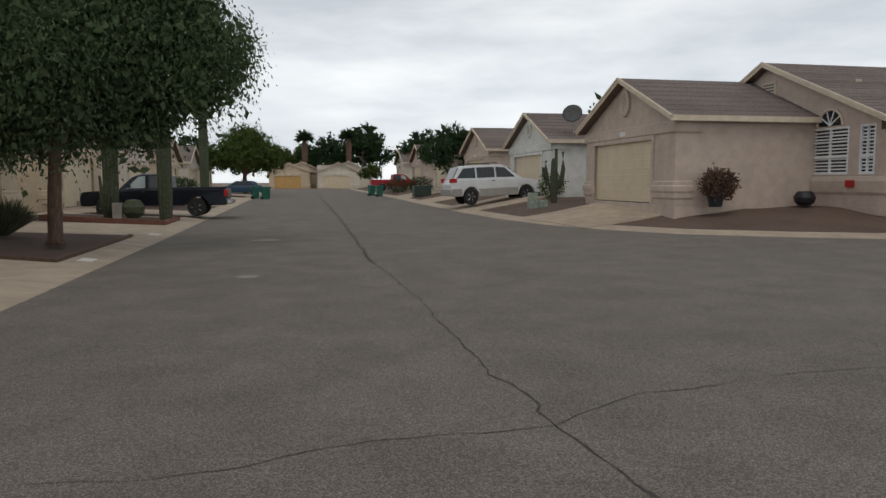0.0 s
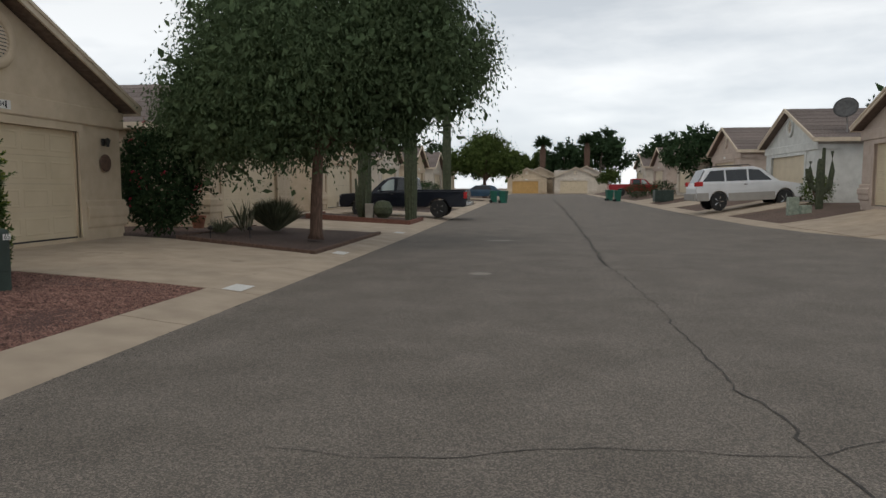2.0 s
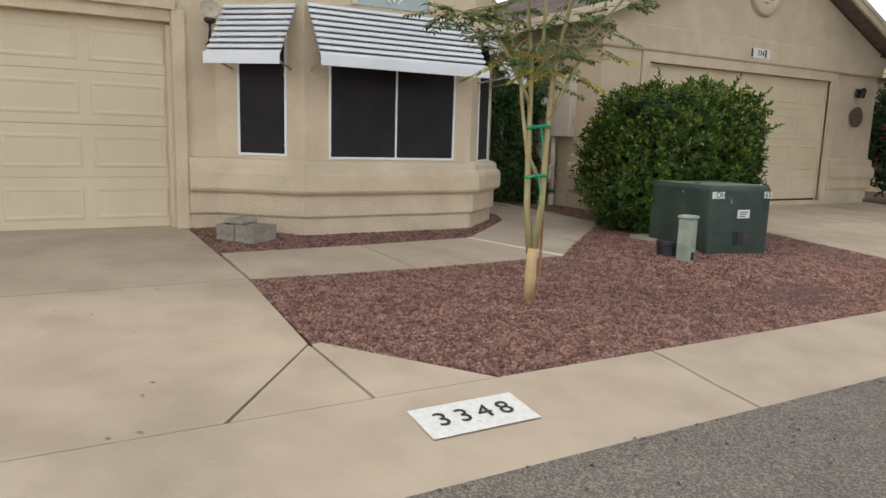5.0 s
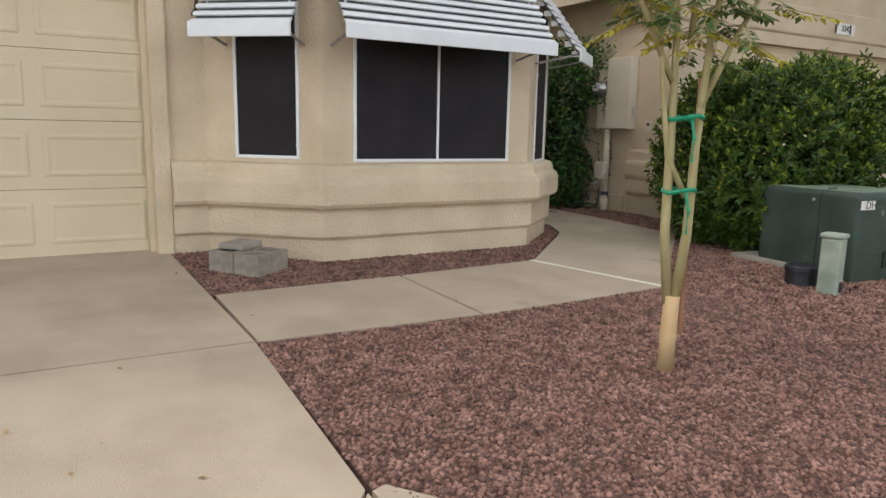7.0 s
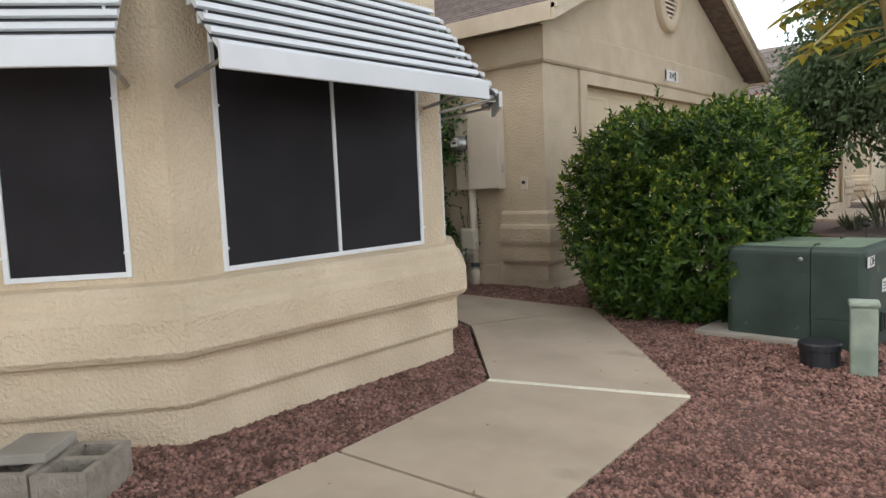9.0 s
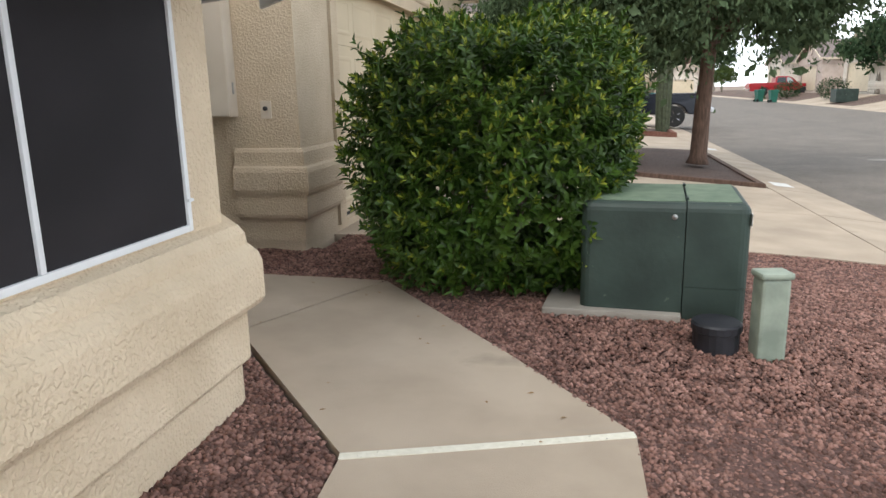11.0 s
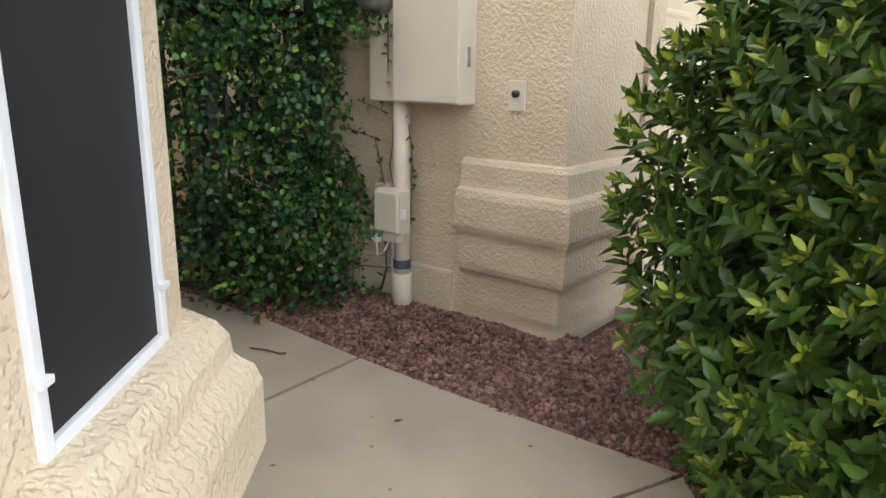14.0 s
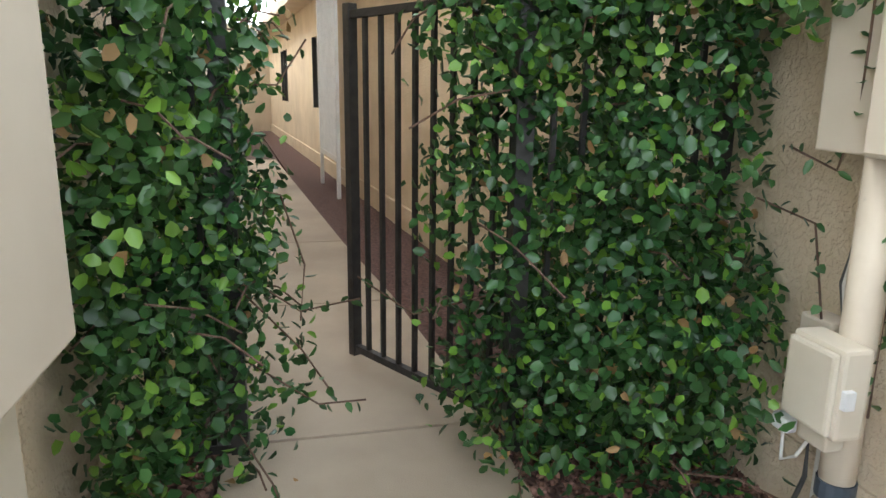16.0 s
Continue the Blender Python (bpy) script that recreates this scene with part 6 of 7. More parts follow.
def tree(name, label, at, trunk_h, trunk_r, blobs, n_leaf, size, mat, bark, seed, droop=0.6, narrow=0.25, lean=(0, 0)):
    """A tapered trunk with limbs, and a crown of many small hanging leaves in uneven clumps."""
    r = np.random.default_rng(seed)
    e = thing(name, label, "tree", at=at)
    part("trunk", tube(bmesh.new(), [(0, 0, -0.1), (0.01, 0.0, 0.05), (lean[0] * 0.3, lean[1] * 0.3, trunk_h * 0.4), (lean[0], lean[1], trunk_h), (lean[0] * 1.2, lean[1] * 1.2, trunk_h * 1.5)], [trunk_r * 1.5, trunk_r * 1.1, trunk_r, trunk_r * 0.8, trunk_r * 0.4], 12), bark, e, smooth=True)
    pts, nrm = [], []
    vol = np.array([b[1] ** 2 for b in blobs])
    for (c, rad), share in zip(blobs, vol / vol.sum()):
        base = Vector((lean[0], lean[1], trunk_h * r.uniform(0.75, 1.1)))
        mid = base.lerp(Vector(c), 0.5) + Vector((0, 0, 0.25 * rad))
        part("limb", tube(bmesh.new(), [base, mid, Vector(c) + Vector((0, 0, rad * 0.3))], [trunk_r * 0.5, trunk_r * 0.3, trunk_r * 0.1], 7), bark, e)
        m = int(n_leaf * share)
        k = max(6, m // 42)
        cd = unit(r, k)
        cc = np.array(c) + cd * (rad * r.uniform(0.35, 1.0, k) ** 0.5)[:, None] * np.array([1, 1, 0.85])
        idx = r.integers(0, k, m)
        off = r.normal(0, 0.17 * rad, (m, 3)) * np.array([0.8, 0.8, 1.15])
        off[:, 2] -= np.abs(r.normal(0, 0.22 * rad, m)) * droop
        pts.append(cc[idx] + off)
        nrm.append(cd[idx])
    pts, nrm = np.concatenate(pts), np.concatenate(nrm)
    d = nrm * 0.3 + r.normal(0, 0.5, nrm.shape) + np.array([0, 0, -droop])
    m = len(pts) // 9
    q = pts[:: 9][:m]
    leaves("inner_leaves", np.array([0, 0, 0.0]) + q * np.array([0.93, 0.93, 0.985]), unit(r, len(q)), unit(r, len(q)), size * 2.4, size * 1.3, mat, e, 0.1, 0.1, r)
    leaves("crown", pts, d, unit(r, len(pts)), size, size * narrow, mat, e, 0.1, 0.1, r)
    return e


TZ = left_z(-5.83, 17.19)
tree("shade_tree", "large drooping grey-green shade tree in a planter bed", (-5.83, 17.19, 0.33), 2.4, 0.14,
     [((-2.2, 0.0, 3.3), 1.6), ((-3.0, 0.6, 3.0), 1.2), ((-0.6, -0.8, 4.0), 2.0), ((0.9, 0.3, 4.4), 2.0), ((2.3, 0.5, 4.2), 1.6), ((3.1, 0.4, 4.3), 1.3), ((0.6, 0.5, 5.8), 1.8), ((-1.5, 0.5, 5.2), 1.7), ((2.2, 0.2, 5.4), 1.3), ((-0.4, 0.6, 2.8), 1.1), ((1.6, 0.6, 3.0), 1.0)], 125000, 0.105, LEAF_TREE, BARK, 41, 0.8, 0.40, (0.12, 0.0))
tree("street_tree", "rounded olive-green mesquite tree beside the driveway", (-5.9, 78.0, 0.45), 2.4, 0.25,
     [((0, 0, 4.8), 2.3), ((-2.1, 0.2, 4.5), 1.8), ((2.0, 0, 4.4), 1.9), ((0.4, 0.3, 6.0), 1.5), ((3.0, 0, 3.7), 1.2), ((-3.0, 0, 3.7), 1.2)], 14000, 0.26, LEAF_OLIVE, BARK, 42, 0.5, 0.4)
for i, (x, y, z, s, mt) in enumerate([(12.5, 60.0, 0.9, 1.25, LEAF_DARK), (21.0, 46.0, 0.8, 1.5, LEAF_DARK), (15.0, 88.0, 0.9, 1.6, LEAF_DARK), (17.0, 76.0, 0.8, 1.3, LEAF_DARK), (5.5, 145.0, 0.4, 2.4, LEAF_DARK), (13.5, 150.0, 0.4, 2.9, LEAF_DARK), (-4.0, 150.0, 0.4, 2.0, LEAF_OLIVE), (-11.0, 150.0, 0.4, 2.0, LEAF_DARK), (-20.0, 140.0, 0.4, 2.2, LEAF_DARK), (11.0, 112.0, 0.6, 0.9, LEAF_OLIVE), (33.0, 40.0, 0.7, 1.5, LEAF_DARK), (1.0, 152.0, 0.4, 2.0, LEAF_OLIVE)]):
    tree("background_tree", "dark green tree rising behind the houses", (x, y, z), 1.8 * s, 0.14 * s,
         [((0, 0, 2.9 * s), 1.3 * s), ((-1.2 * s, 0.2, 2.6 * s), 1.0 * s), ((1.2 * s, 0, 2.6 * s), 1.0 * s), ((0.2 * s, 0.2, 3.7 * s), 0.9 * s), ((0.8 * s, -0.3, 3.2 * s), 0.9 * s)], 4200, 0.22 * s, mt, BARK_GREY, 50 + i, 0.3, 0.5)
for i, (x, y, h) in enumerate([(1.3, 140.0, 9.6), (10.0, 142.0, 10.2)]):
    r = np.random.default_rng(70 + i)
    e = thing("palm_tree", "tall fan palm with a dry skirt beyond the houses", "palm tree", "palms at the street's end", at=(x, y, 0.3))
    part("trunk", tube(bmesh.new(), [(0, 0, 0), (0, 0, h * 0.45), (0, 0, h)], [0.4, 0.35, 0.3], 10), BARK_GREY, e)
    part("skirt", lathe(bmesh.new(), [(0.3, h * 0.45), (0.55, h * 0.55), (0.6, h * 0.85), (0.3, h)], (0, 0, 0), 12), BARK, e, "dry brown frond skirt")
    d = unit(r, 380)
    d[:, 2] = np.abs(d[:, 2]) * 0.9 - 0.25
    leaves("fronds", np.tile([0, 0, h], (380, 1)) + d * 0.4, d, unit(r, 380), 1.6, 0.25, LEAF_DARK, e, 0.1, 0.3, r)

# planter island under the shade tree
isl_poly = [(-5.2, 15.05), (-9.0, 16.6), (-9.0, 21.2), (-5.2, 21.3)]
island = tagged(obj("planter_bed", sheet(bmesh.new(), isl_poly, lambda x, y: left_z(x, y) + 0.03 + 0.06 * min(1.0, 0.4 * polyline_distance(isl_poly + isl_poly[:1], x, y)), 0.1, 0.8), SOIL), "dark earth planter bed under the shade tree", "planter bed", kind="structure")
part("edging", sweep(bmesh.new(), [(-9.0, 21.2), (-9.0, 16.6), (-5.2, 15.05), (-5.2, 21.3)], [(-0.05, -0.05), (0.05, -0.05), (0.05, 0.05), (0.04, 0.06), (-0.05, 0.06)], left_z), BARK, island)
isl2 = [(-5.2, 26.3), (-9.4, 27.4), (-9.4, 29.6), (-5.2, 29.3)]
island2 = tagged(obj("planter_bed", sheet(bmesh.new(), isl2, lambda x, y: left_z(x, y) + 0.06, 0.1, 0.8), SOIL), "cactus planter bed with red brick edging", "planter bed", kind="structure")
part("edging", sweep(bmesh.new(), [(-9.4, 29.6), (-9.4, 27.4), (-5.2, 26.3), (-5.2, 29.3)], [(-0.05, -0.05), (0.07, -0.05), (0.07, 0.13), (-0.05, 0.13)], left_z), BRICK_EDGE, island2)


def grass_clump(label, at, n, h, spread, seed, mat=LEAF_TREE, name="agave", blade=0.02):
    r = np.random.default_rng(seed)
    e = thing(name, label, "shrub", at=at)
    a = r.uniform(0, 6.28, n)
    d = np.stack([np.cos(a) * spread * r.uniform(0.1, 1, n), np.sin(a) * spread * r.uniform(0.1, 1, n), np.ones(n)], 1)
    leaves("foliage", np.stack([np.cos(a) * 0.1, np.sin(a) * 0.1, np.zeros(n)], 1), d, unit(r, n), h, blade, mat, e, 0.2, 0.25, r)
    return e


grass_clump("spiky grey-green clump in the planter bed", (-7.6, 19.2, 0.30), 1800, 0.75, 1.0, 81, LEAF_GREY, "grass_clump", 0.009)
grass_clump("small spiky plant in the planter bed", (-8.6, 18.0, 0.30), 160, 0.35, 1.0, 82, LEAF_GREY, "grass_clump", 0.012)
grass_clump("thin dry tall-stalked plant in the planter bed", (-8.2, 18.6, 0.30), 40, 0.75, 0.6, 83, LEAF_GREY, "grass_clump", 0.006)
for x, y in ((-8.2, 16.6), (-7.4, 17.0)):
    e = thing("path_light", "small black garden path light", "lamp", "path lights", at=(x, y, left_z(x, y)))
    part("stake", cyl(bmesh.new(), (0, 0, 0), (0, 0, 0.28), 0.012, n=8), BLACK_METAL, e)
    part("hood", lathe(bmesh.new(), [(0.05, 0.24), (0.07, 0.28), (0.02, 0.33)], (0, 0, 0), 12), BLACK_METAL, e)


def shrub(label, c, rad, n, size, mat, seed, extra=None, name="shrub"):
    r = np.random.default_rng(seed)
    e = thing(name, label, "shrub", at=(c[0], c[1], c[2]))
    q, d = shell_points(r, (0, 0, rad[2]), rad, n, 2.3, 0.45)
    q += r.normal(0, 0.07, q.shape)
    leaves("leaves", q, d * 0.6 + r.normal(0, 0.5, d.shape), d + r.normal(0, 0.4, d.shape), size, size * 0.55, mat, e, 0.15, 0.15, r)
    bm = bmesh.new()
    for k in range(9):
        a = r.uniform(0, 6.28)
        tube(bm, [(0, 0, 0), (0.4 * rad[0] * math.cos(a), 0.4 * rad[1] * math.sin(a), rad[2]), (0.9 * rad[0] * math.cos(a), 0.9 * rad[1] * math.sin(a), rad[2] * 1.6)], [0.025, 0.016, 0.006], 5)
    part("stems", bm, BARK, e)
    if extra:
        i = r.integers(0, len(q), extra[1])
        for nm, pts in (("flowers", np.repeat(q[i] + d[i] * 0.06, 7, 0) + r.normal(0, 0.05, (extra[1] * 7, 3))),):
            leaves(nm, pts, unit(r, len(pts)), unit(r, len(pts)), 0.06, 0.05, extra[0], e, 0.2, 0.1, r)
    return e


bg = shrub("sprawling bougainvillea with a few red bracts by the garage", (-9.85, 17.35, 0.42), (0.95, 1.0, 1.25), 11000, 0.11, LEAF_DARK, 91, (FLOWER, 26), "bougainvillea")
r9 = np.random.default_rng(92)
bm = bmesh.new()
sp = []
for k in range(14):
    a = Vector((0.4, r9.uniform(0.2, 0.8), r9.uniform(1.2, 2.2)))
    b = a + Vector((r9.uniform(0.1, 0.6), r9.uniform(0.8, 1.6), r9.uniform(-0.5, 0.2)))
    tube(bm, [a, (a + b) / 2 + Vector((0, 0, 0.12)), b], [0.01, 0.007, 0.004], 5)
    sp += [a.lerp(b, t) + Vector((0, 0, 0.1)) for t in np.linspace(0.2, 1, 22)]
part("long_shoots", bm, BARK, bg)
sp = np.array(sp)
leaves("shoot_leaves", sp, unit(r9, len(sp)), unit(r9, len(sp)), 0.10, 0.06, LEAF_DARK, bg, 0.15, 0.15, r9)
pot = thing("plant_pot", "terracotta plant pot on the driveway edge", "pot", at=(-10.0, 19.6, left_z(-10, 19.6)))
part("pot", lathe(bmesh.new(), [(0.14, 0), (0.2, 0.28), (0.225, 0.29), (0.225, 0.35), (0.19, 0.35), (0.18, 0.3)], (0, 0, 0), 18), TERRACOTTA, pot)
shrub("reddish dry round bush by the corner house wall", (12.55, 20.95, 1.0), (0.52, 0.42, 0.44), 2600, 0.10, LEAF_RED, 93)
shrub("low green shrub beside the white house wall", (11.6, 33.3, 0.72), (0.6, 0.6, 0.6), 900, 0.12, LEAF_OLIVE, 94)
for i, (x, y) in enumerate(((10.2, 62.0), (9.6, 72.0), (-7.5, 44.0), (-8.0, 41.5), (-9.0, 56.0))):
    shrub("rounded dark green shrub in a front yard", (x, y, (right_z(x, y) if x > 0 else left_z(x, y))), (1.1, 1.0, 0.75), 1300, 0.14, LEAF_DARK, 95 + i)


def saguaro(label, at, h, r0, arms=(), name="saguaro_cactus"):
    """A ribbed cactus column with arms."""
    e = thing(name, label, "cactus", at=at)

    def ribbed(pts, rad):
        bm = bmesh.new()
        n = 26
        rings = []
        P = [Vector(q) for q in pts]
        for i, q in enumerate(P):
            d = (P[min(i + 1, len(P) - 1)] - P[max(i - 1, 0)]).normalized().to_track_quat("Z", "Y")
            rr = rad * (0.55 if i == len(P) - 1 else (0.85 if i in (0, len(P) - 2) else 1.0))
            rings.append([bm.verts.new(q + d @ Vector((rr * (1 - 0.13 * (k % 2)) * math.cos(2 * math.pi * k / n), rr * (1 - 0.13 * (k % 2)) * math.sin(2 * math.pi * k / n), 0))) for k in range(n)])
        for a, b in zip(rings, rings[1:]):
            for k in range(n):
                bm.faces.new((a[k], a[(k + 1) % n], b[(k + 1) % n], b[k]))
        bm.faces.new(rings[-1])
        return bm
    part("column", ribbed([(0, 0, -0.1), (0, 0, h * 0.3), (0, 0, h * 0.7), (0, 0, h - 0.12), (0, 0, h)], r0), CACTUS, e)
    for pts, rad in arms:
        part("arm", ribbed(pts, rad), CACTUS, e)
    return e


saguaro("thick ribbed saguaro column in the brick-edged bed", (-5.4, 27.9, 0.2), 4.2, 0.26)
saguaro("thick ribbed saguaro column behind the shade tree", (-7.35, 28.4, 0.3), 3.6, 0.27)
saguaro("tall lone saguaro column further along the street", (-5.4, 39.5, 0.2), 5.4, 0.24)
oc = thing("organ_pipe_cactus", "cluster of thin upright cactus stems in the bed", "cactus", at=(-7.3, 27.6, 0.3))
r7 = np.random.default_rng(77)
for k in range(9):
    a = r7.uniform(0, 6.28)
    hh = r7.uniform(0.8, 1.7)
    part("stem", tube(bmesh.new(), [(0.1 * math.cos(a), 0.1 * math.sin(a), 0), (0.3 * math.cos(a), 0.3 * math.sin(a), hh * 0.5), (0.42 * math.cos(a), 0.42 * math.sin(a), hh)], [0.07, 0.075, 0.04], 9), CACTUS, oc)
bc = thing("barrel_cactus", "low round barrel cactus in the brick-edged bed", "cactus", at=(-6.4, 27.4, 0.3))
part("body", lathe(bmesh.new(), [(0.2, 0), (0.36, 0.2), (0.38, 0.4), (0.25, 0.62), (0.02, 0.68)], (0, 0, 0), 22), CACTUS, bc)
for x, y, w, h in ((-6.9, 27.3, 0.16, 0.55),):
    e = thing("utility_pedestal", "pale concrete-coloured utility pedestal in the planter", "pedestal", at=(x, y, 0.3))
    part("post", boxed(-w, w, -0.12, 0.12, 0, h, 0.02), CONCRETE_OLD, e)
cc = saguaro("dark branching cactus in the gravel yard opposite", (10.9, 31.2, 0.6), 2.0, 0.16,
             [([(0, 0, 0.6), (-0.3, 0.1, 0.9), (-0.38, 0.1, 1.5), (-0.36, 0.1, 1.9)], 0.11), ([(0, 0, 0.5), (0.3, -0.1, 0.85), (0.4, -0.1, 1.5), (0.38, -0.1, 2.3)], 0.12), ([(0, 0, 0.9), (0.15, 0.2, 1.2), (0.2, 0.25, 2.45)], 0.11), ([(-0.3, 0.1, 1.0), (-0.5, 0.0, 1.2), (-0.55, 0, 1.6)], 0.09)], "branching_cactus")
for x, y, h in ((9.6, 30.4, 0.75), (10.0, 30.2, 0.35)):
    e = thing("utility_pedestal", "pale grey-green utility pedestal in the opposite yard", "pedestal", at=(x, y, right_z(x, y) - 0.05))
    part("post", boxed(-0.2, 0.2, -0.16, 0.16, 0, h, 0.03), GREEN_TUBE, e)
e = thing("transformer", "dark green utility boxes in a yard further along", "transformer", at=(9.4, 57.0, right_z(9.4, 57)))
part("tank", boxed(-0.7, 0.7, -0.6, 0.6, 0, 0.9, 0.05), GREEN_BOX, e)


# ---- vehicles: local +x is the front ----
def wheel(parent, x, y, r, w):
    t = part("wheel", lathe(bmesh.new(), [(r * 0.62, -w / 2), (r * 0.92, -w / 2), (r, -w * 0.32), (r, w * 0.32), (r * 0.92, w / 2), (r * 0.62, w / 2)], (0, 0, 0), 24), TYRE, parent)
    t.matrix_basis = pose(x, y, r, 90, 0, 0)
    s = -1 if y > 0 else 1
    part("rim", lathe(bmesh.new(), [(0.04, w * 0.36), (r * 0.2, w * 0.38), (r * 0.26, w * 0.22), (r * 0.55, w * 0.24), (r * 0.62, w * 0.46), (r * 0.64, w * 0.46)], (0, 0, 0), 24), CHROME, t).matrix_basis = pose(0, 0, 0, 0 if s > 0 else 180, 0, 0)
    for k in range(5):
        a = 2 * math.pi * k / 5
        for sg in (1,):
            part("spoke", tube(bmesh.new(), [(0.05 * math.cos(a), 0.05 * math.sin(a), s * w * 0.36), (r * 0.58 * math.cos(a), r * 0.58 * math.sin(a), s * w * 0.40)], 0.035, 5), CHROME, t)


def shell(parent, name, outline, half, tuck, mat, label="", bevel=0.05):
    """A body shell: a side outline given width, its upper part tucked in by tuck per metre of height above z_t."""
    bm = bmesh.new()
    z_t, rate = tuck
    sides = []
    for s in (-1, 1):
        sides.append([bm.verts.new((x, s * (half - max(0.0, z - z_t) * rate), z)) for x, z in outline])
    bm.faces.new(sides[0]), bm.faces.new(sides[1][::-1])
    n = len(outline)
    for i in range(n):
        bm.faces.new((sides[0][i], sides[0][(i + 1) % n], sides[1][(i + 1) % n], sides[1][i]))
    bmesh.ops.recalc_face_normals(bm, faces=bm.faces)
    bmesh.ops.bevel(bm, geom=[e for e in bm.edges], offset=bevel, segments=2, affect="EDGES", profile=0.6)
    return part(name, bm, mat, parent, label, False)


def side_glass(parent, quad, half, tuck, mat=CAR_GLASS):
    z_t, rate = tuck
    for s in (-1, 1):
        bm = bmesh.new()
        a = [bm.verts.new((x, s * (half + 0.006 - max(0.0, z - z_t) * rate), z)) for x, z in quad]
        b = [bm.verts.new((x, s * (half - 0.03 - max(0.0, z - z_t) * rate), z)) for x, z in quad]
        bm.faces.new(a), bm.faces.new(b[::-1])
        for i in range(len(quad)):
            bm.faces.new((a[i], a[(i + 1) % len(quad)], b[(i + 1) % len(quad)], b[i]))
        part("side_window", bm, mat, parent)


def arch_outline(x0, x1, z_low, wheels, r, top):
    """An outline from rear to front along the sill with wheel arches, then the given top points back."""
    pts = [(x0, z_low)]
    for wx in wheels:
        pts += [(wx + r * math.cos(a), max(z_low, 0.36 + r * math.sin(a))) for a in [math.pi - math.pi * k / 8 for k in range(9)]]
    return pts + [(x1, z_low)] + top


def pickup(label, at, turn, paint, scale=1.0, cab=2):
    e = thing("pickup_truck", label, "pickup truck", at=at, turn=turn)
    e.matrix_basis = pose(*at, 0, 0, turn) @ Matrix.Scale(scale, 4)
    body = shell(e, "body", arch_outline(-2.75, 2.75, 0.45, (-1.6, 1.85), 0.46, [(2.8, 0.75), (2.7, 1.02), (1.3, 1.12), (-0.55, 1.14), (-0.6, 1.16), (-2.78, 1.14), (-2.8, 0.6)]), 0.92, (0.95, 0.12), paint)
    shell(e, "cab", [(-0.62, 1.08), (1.42, 1.06), (0.72, 1.68), (0.45, 1.76), (-0.35, 1.76), (-0.55, 1.7)], 0.88, (1.1, 0.28), paint)
    side_glass(e, [(0.36, 1.17), (1.08, 1.15), (0.62, 1.62), (0.36, 1.66)], 0.88, (1.1, 0.28), PALE_GLASS)
    side_glass(e, [(-0.5, 1.17), (0.28, 1.17), (0.28, 1.66), (-0.42, 1.66)], 0.88, (1.1, 0.28))
    part("windscreen", boxed(-0.36, 0.36, -0.68, 0.68, -0.01, 0.012, 0.004, pose(1.09, 0, 1.39, 0, 41, 0)), CAR_GLASS, e)
    part("bed_floor", boxed(-2.7, -0.62, -0.78, 0.78, 1.128, 1.15), BLACK_PLASTIC, e)
    for y in (-0.84, 0.84):
        part("bed_rail", boxed(-2.76, -0.62, y - 0.06, y + 0.06, 1.13, 1.2, 0.015), paint, e)
        part("tail_lamp", boxed(-2.83, -2.68, y - 0.06, y + 0.075, 0.82, 1.1, 0.015), RED_LAMP, e)
        part("head_lamp", boxed(2.62, 2.79, y - 0.1, y + 0.05, 0.82, 0.98, 0.02), GLASS, e)
        part("mirror", boxed(0.9, 1.0, y * 1.12 - 0.09, y * 1.12 + 0.09, 1.18, 1.34, 0.02), paint, e)
        part("door_handle", boxed(0.35, 0.5, y * 1.075 - 0.015, y * 1.075 + 0.015, 1.0, 1.03, 0.006), CHROME, e)
    part("rear_bumper", boxed(-2.98, -2.78, -0.88, 0.88, 0.5, 0.68, 0.03), CHROME, e)
    part("front_bumper", boxed(2.74, 2.92, -0.9, 0.9, 0.45, 0.68, 0.04), CHROME, e)
    part("tailgate", boxed(-2.835, -2.80, -0.74, 0.74, 0.72, 1.12, 0.01), paint, e)
    for x in (-1.6, 1.85):
        for y in (-0.80, 0.80):
            wheel(e, x, y, 0.375, 0.25)
    return e


TRUCK_Z = left_z(-7.6, 31.0) + 0.06
pickup("dark navy pickup truck parked nose-in on a driveway", (-6.3, 31.7, left_z(-6.3, 31.7) - 0.02), 180, NAVY, 1.0)
pickup("red pickup truck parked nose-in across the street", (10.4, 78.0, right_z(10.4, 78.0)), 0, RED_CAR, 1.05)

wg = thing("station_wagon", "white wagon with grey lower cladding parked nose-in on a driveway", "car", at=(0, 0, 0))
wg.matrix_basis = pose(9.75, 37.3, 0.38, 0, -2.5, 2) @ Matrix.Diagonal((1.06, 1.1, 1.24, 1.0))
shell(wg, "body", arch_outline(-2.35, 2.3, 0.4, (-1.4, 1.5), 0.42, [(2.4, 0.65), (2.3, 0.92), (1.25, 1.08), (-2.3, 1.12), (-2.42, 0.9), (-2.42, 0.55)]), 0.92, (0.9, 0.15), SILVER)
shell(wg, "cabin", [(-2.3, 1.05), (1.35, 1.03), (0.55, 1.58), (0.2, 1.68), (-1.6, 1.68), (-1.95, 1.6)], 0.87, (1.05, 0.3), SILVER)
side_glass(wg, [(-0.05, 1.14), (0.95, 1.12), (0.42, 1.54), (-0.05, 1.58)], 0.87, (1.05, 0.3))
side_glass(wg, [(-1.05, 1.14), (-0.13, 1.14), (-0.13, 1.58), (-1.05, 1.58)], 0.87, (1.05, 0.3))
side_glass(wg, [(-2.1, 1.16), (-1.13, 1.14), (-1.13, 1.58), (-1.72, 1.56)], 0.87, (1.05, 0.3))
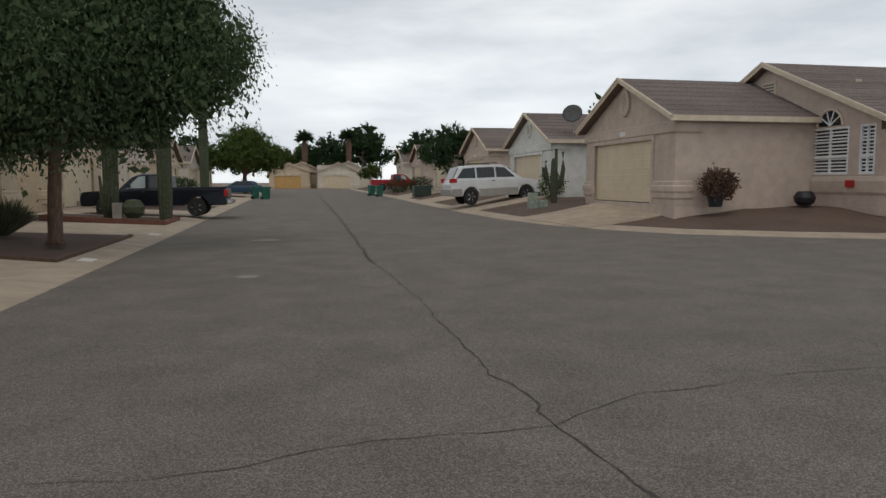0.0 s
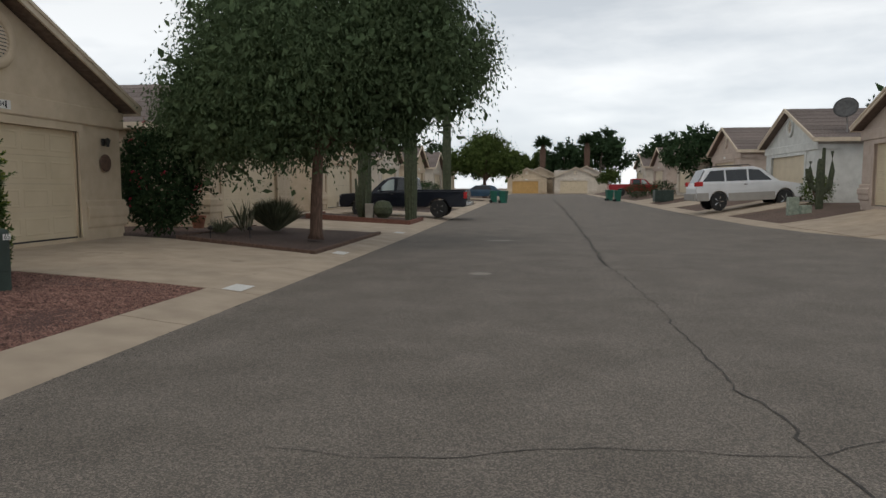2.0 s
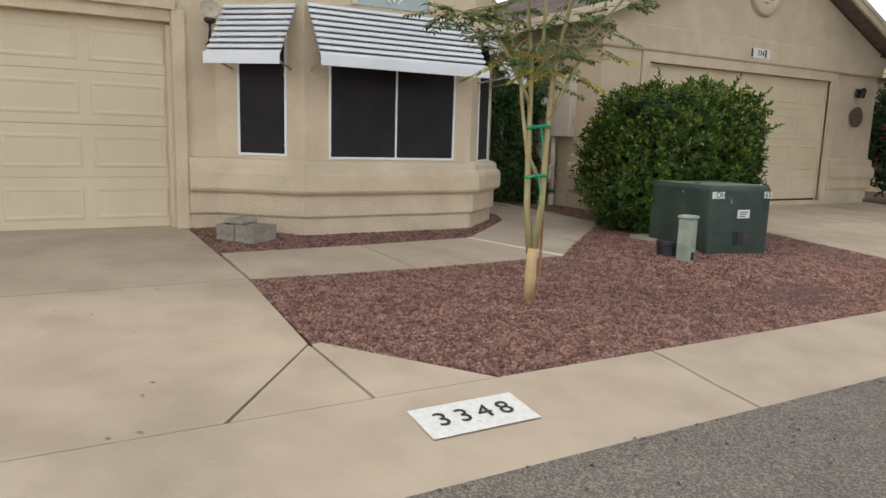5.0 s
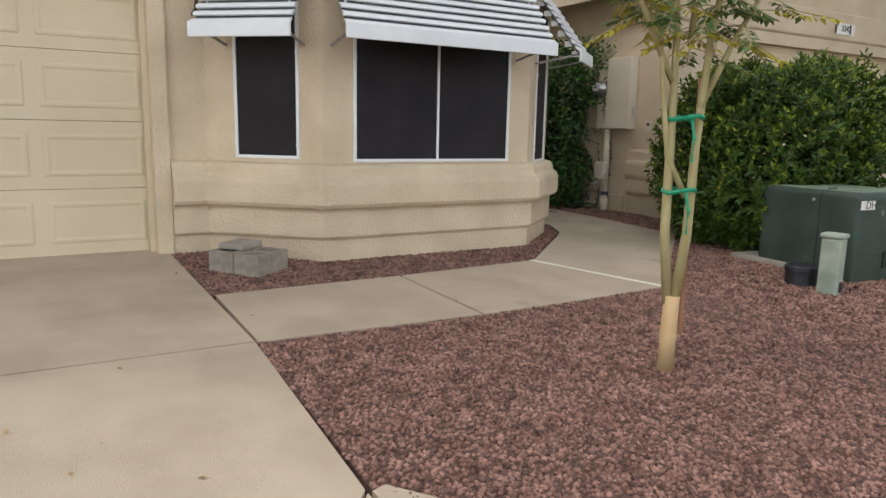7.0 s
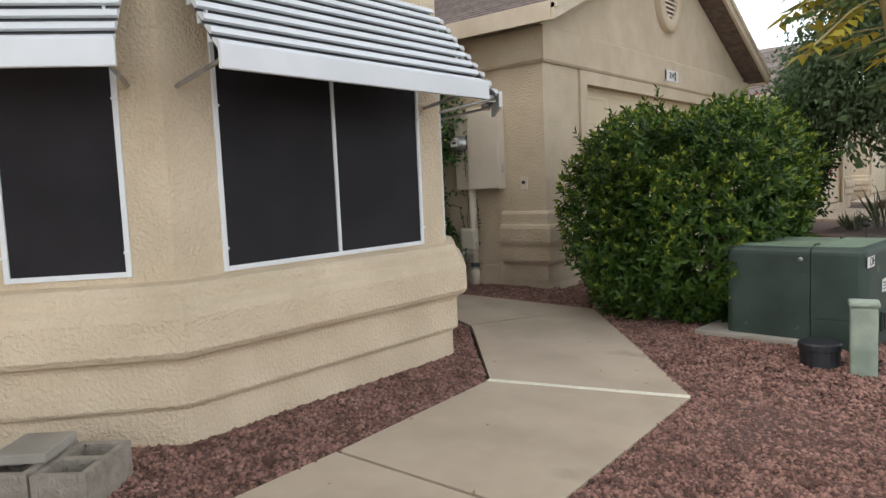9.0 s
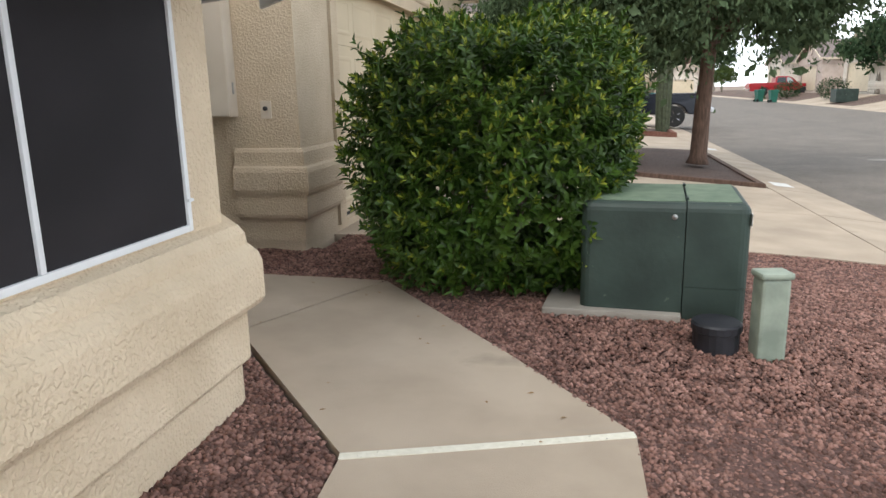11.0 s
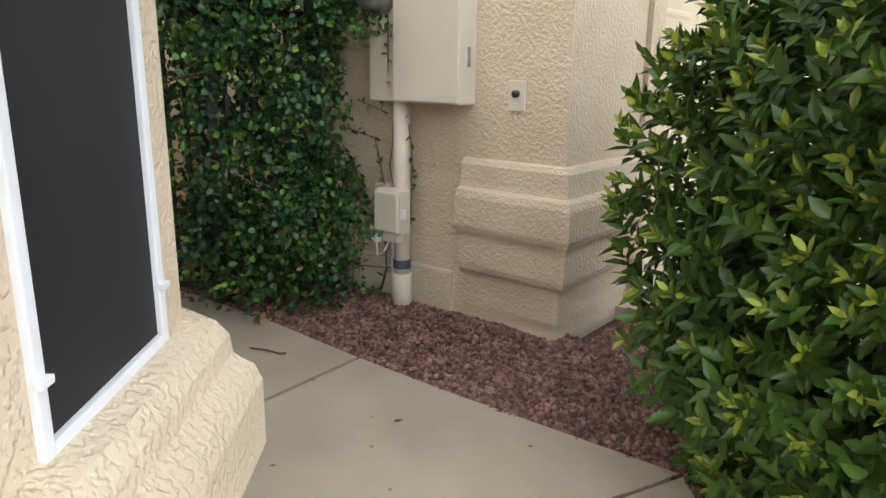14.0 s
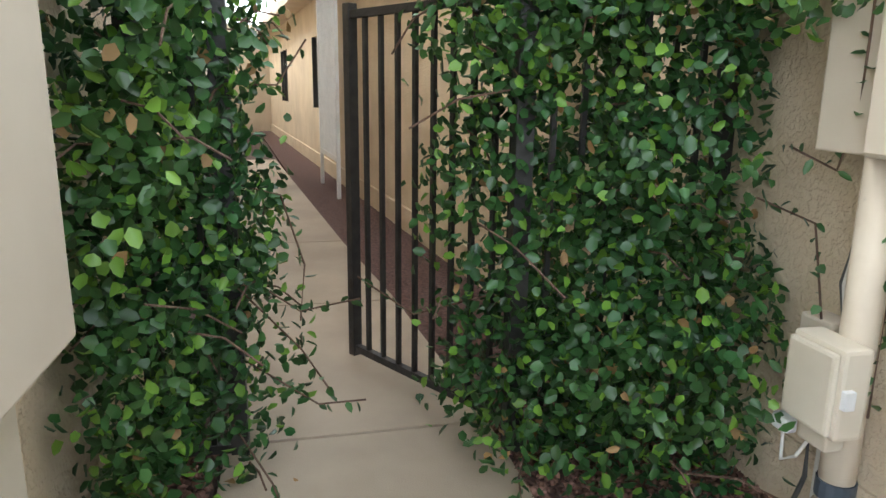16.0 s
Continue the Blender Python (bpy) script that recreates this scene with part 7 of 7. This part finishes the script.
part("rear_window", boxed(-0.3, 0.3, -0.66, 0.66, -0.01, 0.012, 0.004, pose(-2.13, 0, 1.36, 0, -58, 0)), CAR_GLASS, wg)
part("windscreen", boxed(-0.38, 0.38, -0.64, 0.64, -0.01, 0.012, 0.004, pose(0.96, 0, 1.32, 0, 34, 0)), CAR_GLASS, wg)
for y in (-0.9, 0.9):
    part("cladding", boxed(-1.0, 1.05, y - 0.045, y + 0.045, 0.36, 0.68, 0.02), TAN_CLAD, wg, "grey lower cladding")
    part("cladding", boxed(-2.4, -1.86, y - 0.05, y + 0.04, 0.4, 0.72, 0.02), TAN_CLAD, wg, "grey lower cladding")
    part("tail_lamp", boxed(-2.46, -2.1, y * 0.92 - 0.1, y * 0.92 + 0.09, 0.98, 1.16, 0.03), RED_LAMP, wg)
    part("roof_rack", tube(bmesh.new(), [(-1.5, y * 0.68, 1.70), (-1.4, y * 0.68, 1.75), (0.0, y * 0.68, 1.75), (0.1, y * 0.68, 1.70)], 0.018, 6), BLACK_METAL, wg)
    part("door_handle", boxed(-0.3, -0.15, y * 1.015 - 0.012, y * 1.015 + 0.012, 0.98, 1.01), CHROME, wg)
    for x in (-1.4, 1.5):
        wheel(wg, x, y * 0.88, 0.36, 0.22)
part("rear_bumper", boxed(-2.52, -2.36, -0.86, 0.86, 0.42, 0.7, 0.03), TAN_CLAD, wg)

bcar = thing("car", "dark blue compact car parked by green bins", "car", at=(-5.6, 67.0, left_z(-5.6, 67.0)), turn=180)
shell(bcar, "body", arch_outline(-2.1, 2.0, 0.35, (-1.25, 1.3), 0.38, [(2.1, 0.6), (2.0, 0.8), (1.1, 0.95), (-1.9, 0.98), (-2.15, 0.7)]), 0.85, (0.8, 0.15), BLUE_CAR)
shell(bcar, "cabin", [(-1.7, 0.93), (1.15, 0.92), (0.4, 1.38), (-0.9, 1.42), (-1.4, 1.3)], 0.8, (0.93, 0.35), BLUE_CAR)
side_glass(bcar, [(-1.2, 1.0), (0.85, 1.0), (0.35, 1.32), (-0.85, 1.36)], 0.8, (0.93, 0.35))
for x in (-1.25, 1.3):
    for y in (-0.75, 0.75):
        wheel(bcar, x, y, 0.31, 0.2)


def wheelie_bin(label, at, turn=0):
    e = thing("wheelie_bin", label, "bin", "green bins by the kerb", at=at, turn=turn)
    bm = bmesh.new()
    a = [bm.verts.new((sx * 0.23, sy * 0.23, 0.03)) for sx, sy in ((-1, -1), (1, -1), (1, 1), (-1, 1))]
    b = [bm.verts.new((sx * 0.30, sy * 0.32, 0.95)) for sx, sy in ((-1, -1), (1, -1), (1, 1), (-1, 1))]
    bm.faces.new(a[::-1]), bm.faces.new(b)
    for i in range(4):
        bm.faces.new((a[i], a[(i + 1) % 4], b[(i + 1) % 4], b[i]))
    part("bin_body", bm, BIN_GREEN, e)
    part("lid", boxed(-0.33, 0.34, -0.34, 0.34, 0.95, 1.04, 0.03), BIN_GREEN, e)
    for y in (-0.25, 0.25):
        t = part("wheel", lathe(bmesh.new(), [(0.1, -0.03), (0.12, -0.02), (0.12, 0.02), (0.1, 0.03)], (0, 0, 0), 14), TYRE, e)
        t.matrix_basis = pose(-0.25, y, 0.12, 90, 0, 0)
    return e


wheelie_bin("green wheeled rubbish bin standing at the kerb", (-4.0, 61.5, rise(61.5)), 10)
wheelie_bin("green wheeled rubbish bin beside a parked car", (-3.1, 60.0, rise(60)), -20)
wheelie_bin("green wheeled rubbish bin on the opposite kerb", (7.0, 66.0, rise(66)), 5)
wheelie_bin("green wheeled rubbish bin next to another on the kerb", (6.6, 69.0, rise(69)), 15)
mbx = thing("marker_post", "white leaning marker post by the kerb", "post", at=(-6.1, 43.5, left_z(-6.1, 43.5)))
part("post", boxed(-0.06, 0.06, -0.05, 0.05, 0, 1.0, 0.01), WHITE_PAINT, mbx)

# small litter on the walk
tw = thing("twig", "small dry twig lying on the concrete walk", "twig", at=(-11.03, 8.03, left_z(-11, 8) + 0.006))
part("stick", tube(bmesh.new(), [(-0.09, -0.02, 0), (0.0, 0.01, 0.004), (0.07, 0.03, 0), (0.085, 0.05, 0.002)], 0.004, 5), BARK, tw)
rl = np.random.default_rng(120)
lit = np.stack([rl.uniform(-11.8, -5.0, 260), rl.uniform(-1.0, 9.0, 260), np.zeros(260)], 1)
lit[:, 2] = [left_z(x, y) + 0.004 for x, y in lit[:, :2]]
ok = [inside([(-7.87, 3.34), (-8.90, 3.34), (-8.735, 6.02), (-9.65, 7.06), (-10.1, 7.30), (-11.98, 7.33), (-12.0, 8.12), (-9.28, 8.27), (-7.57, 6.34)], x, y) or (x > -10 and y < 3.2) for x, y in lit[:, :2]]
lit = lit[np.array(ok)]
tagged(leaves("fallen_leaves", lit, unit(rl, len(lit)) * np.array([1, 1, 0.1]), np.tile([0.01, 0.0, 1.0], (len(lit), 1)), 0.035, 0.016, LEAF_DRY, None, 0.1, 0.05, rl), "scattered small dry leaves on the concrete", "leaves", kind="stuff")
rk = np.random.default_rng(121)
chip = np.stack([GUT + np.abs(rk.normal(0, 0.25, 500)) + 0.0, rk.uniform(0, 40, 500), np.zeros(500)], 1)
chip[:, 2] = [road_z(x, y) + 0.004 for x, y in chip[:, :2]]
tagged(leaves("road_grit", chip, unit(rk, 500) * np.array([1, 1, 0.1]), np.tile([0.01, 0.0, 1.0], (500, 1)), 0.028, 0.02, TAR, None, 0.2, 0.1, rk), "dark grit and crumbs along the asphalt edge", "grit", kind="stuff")
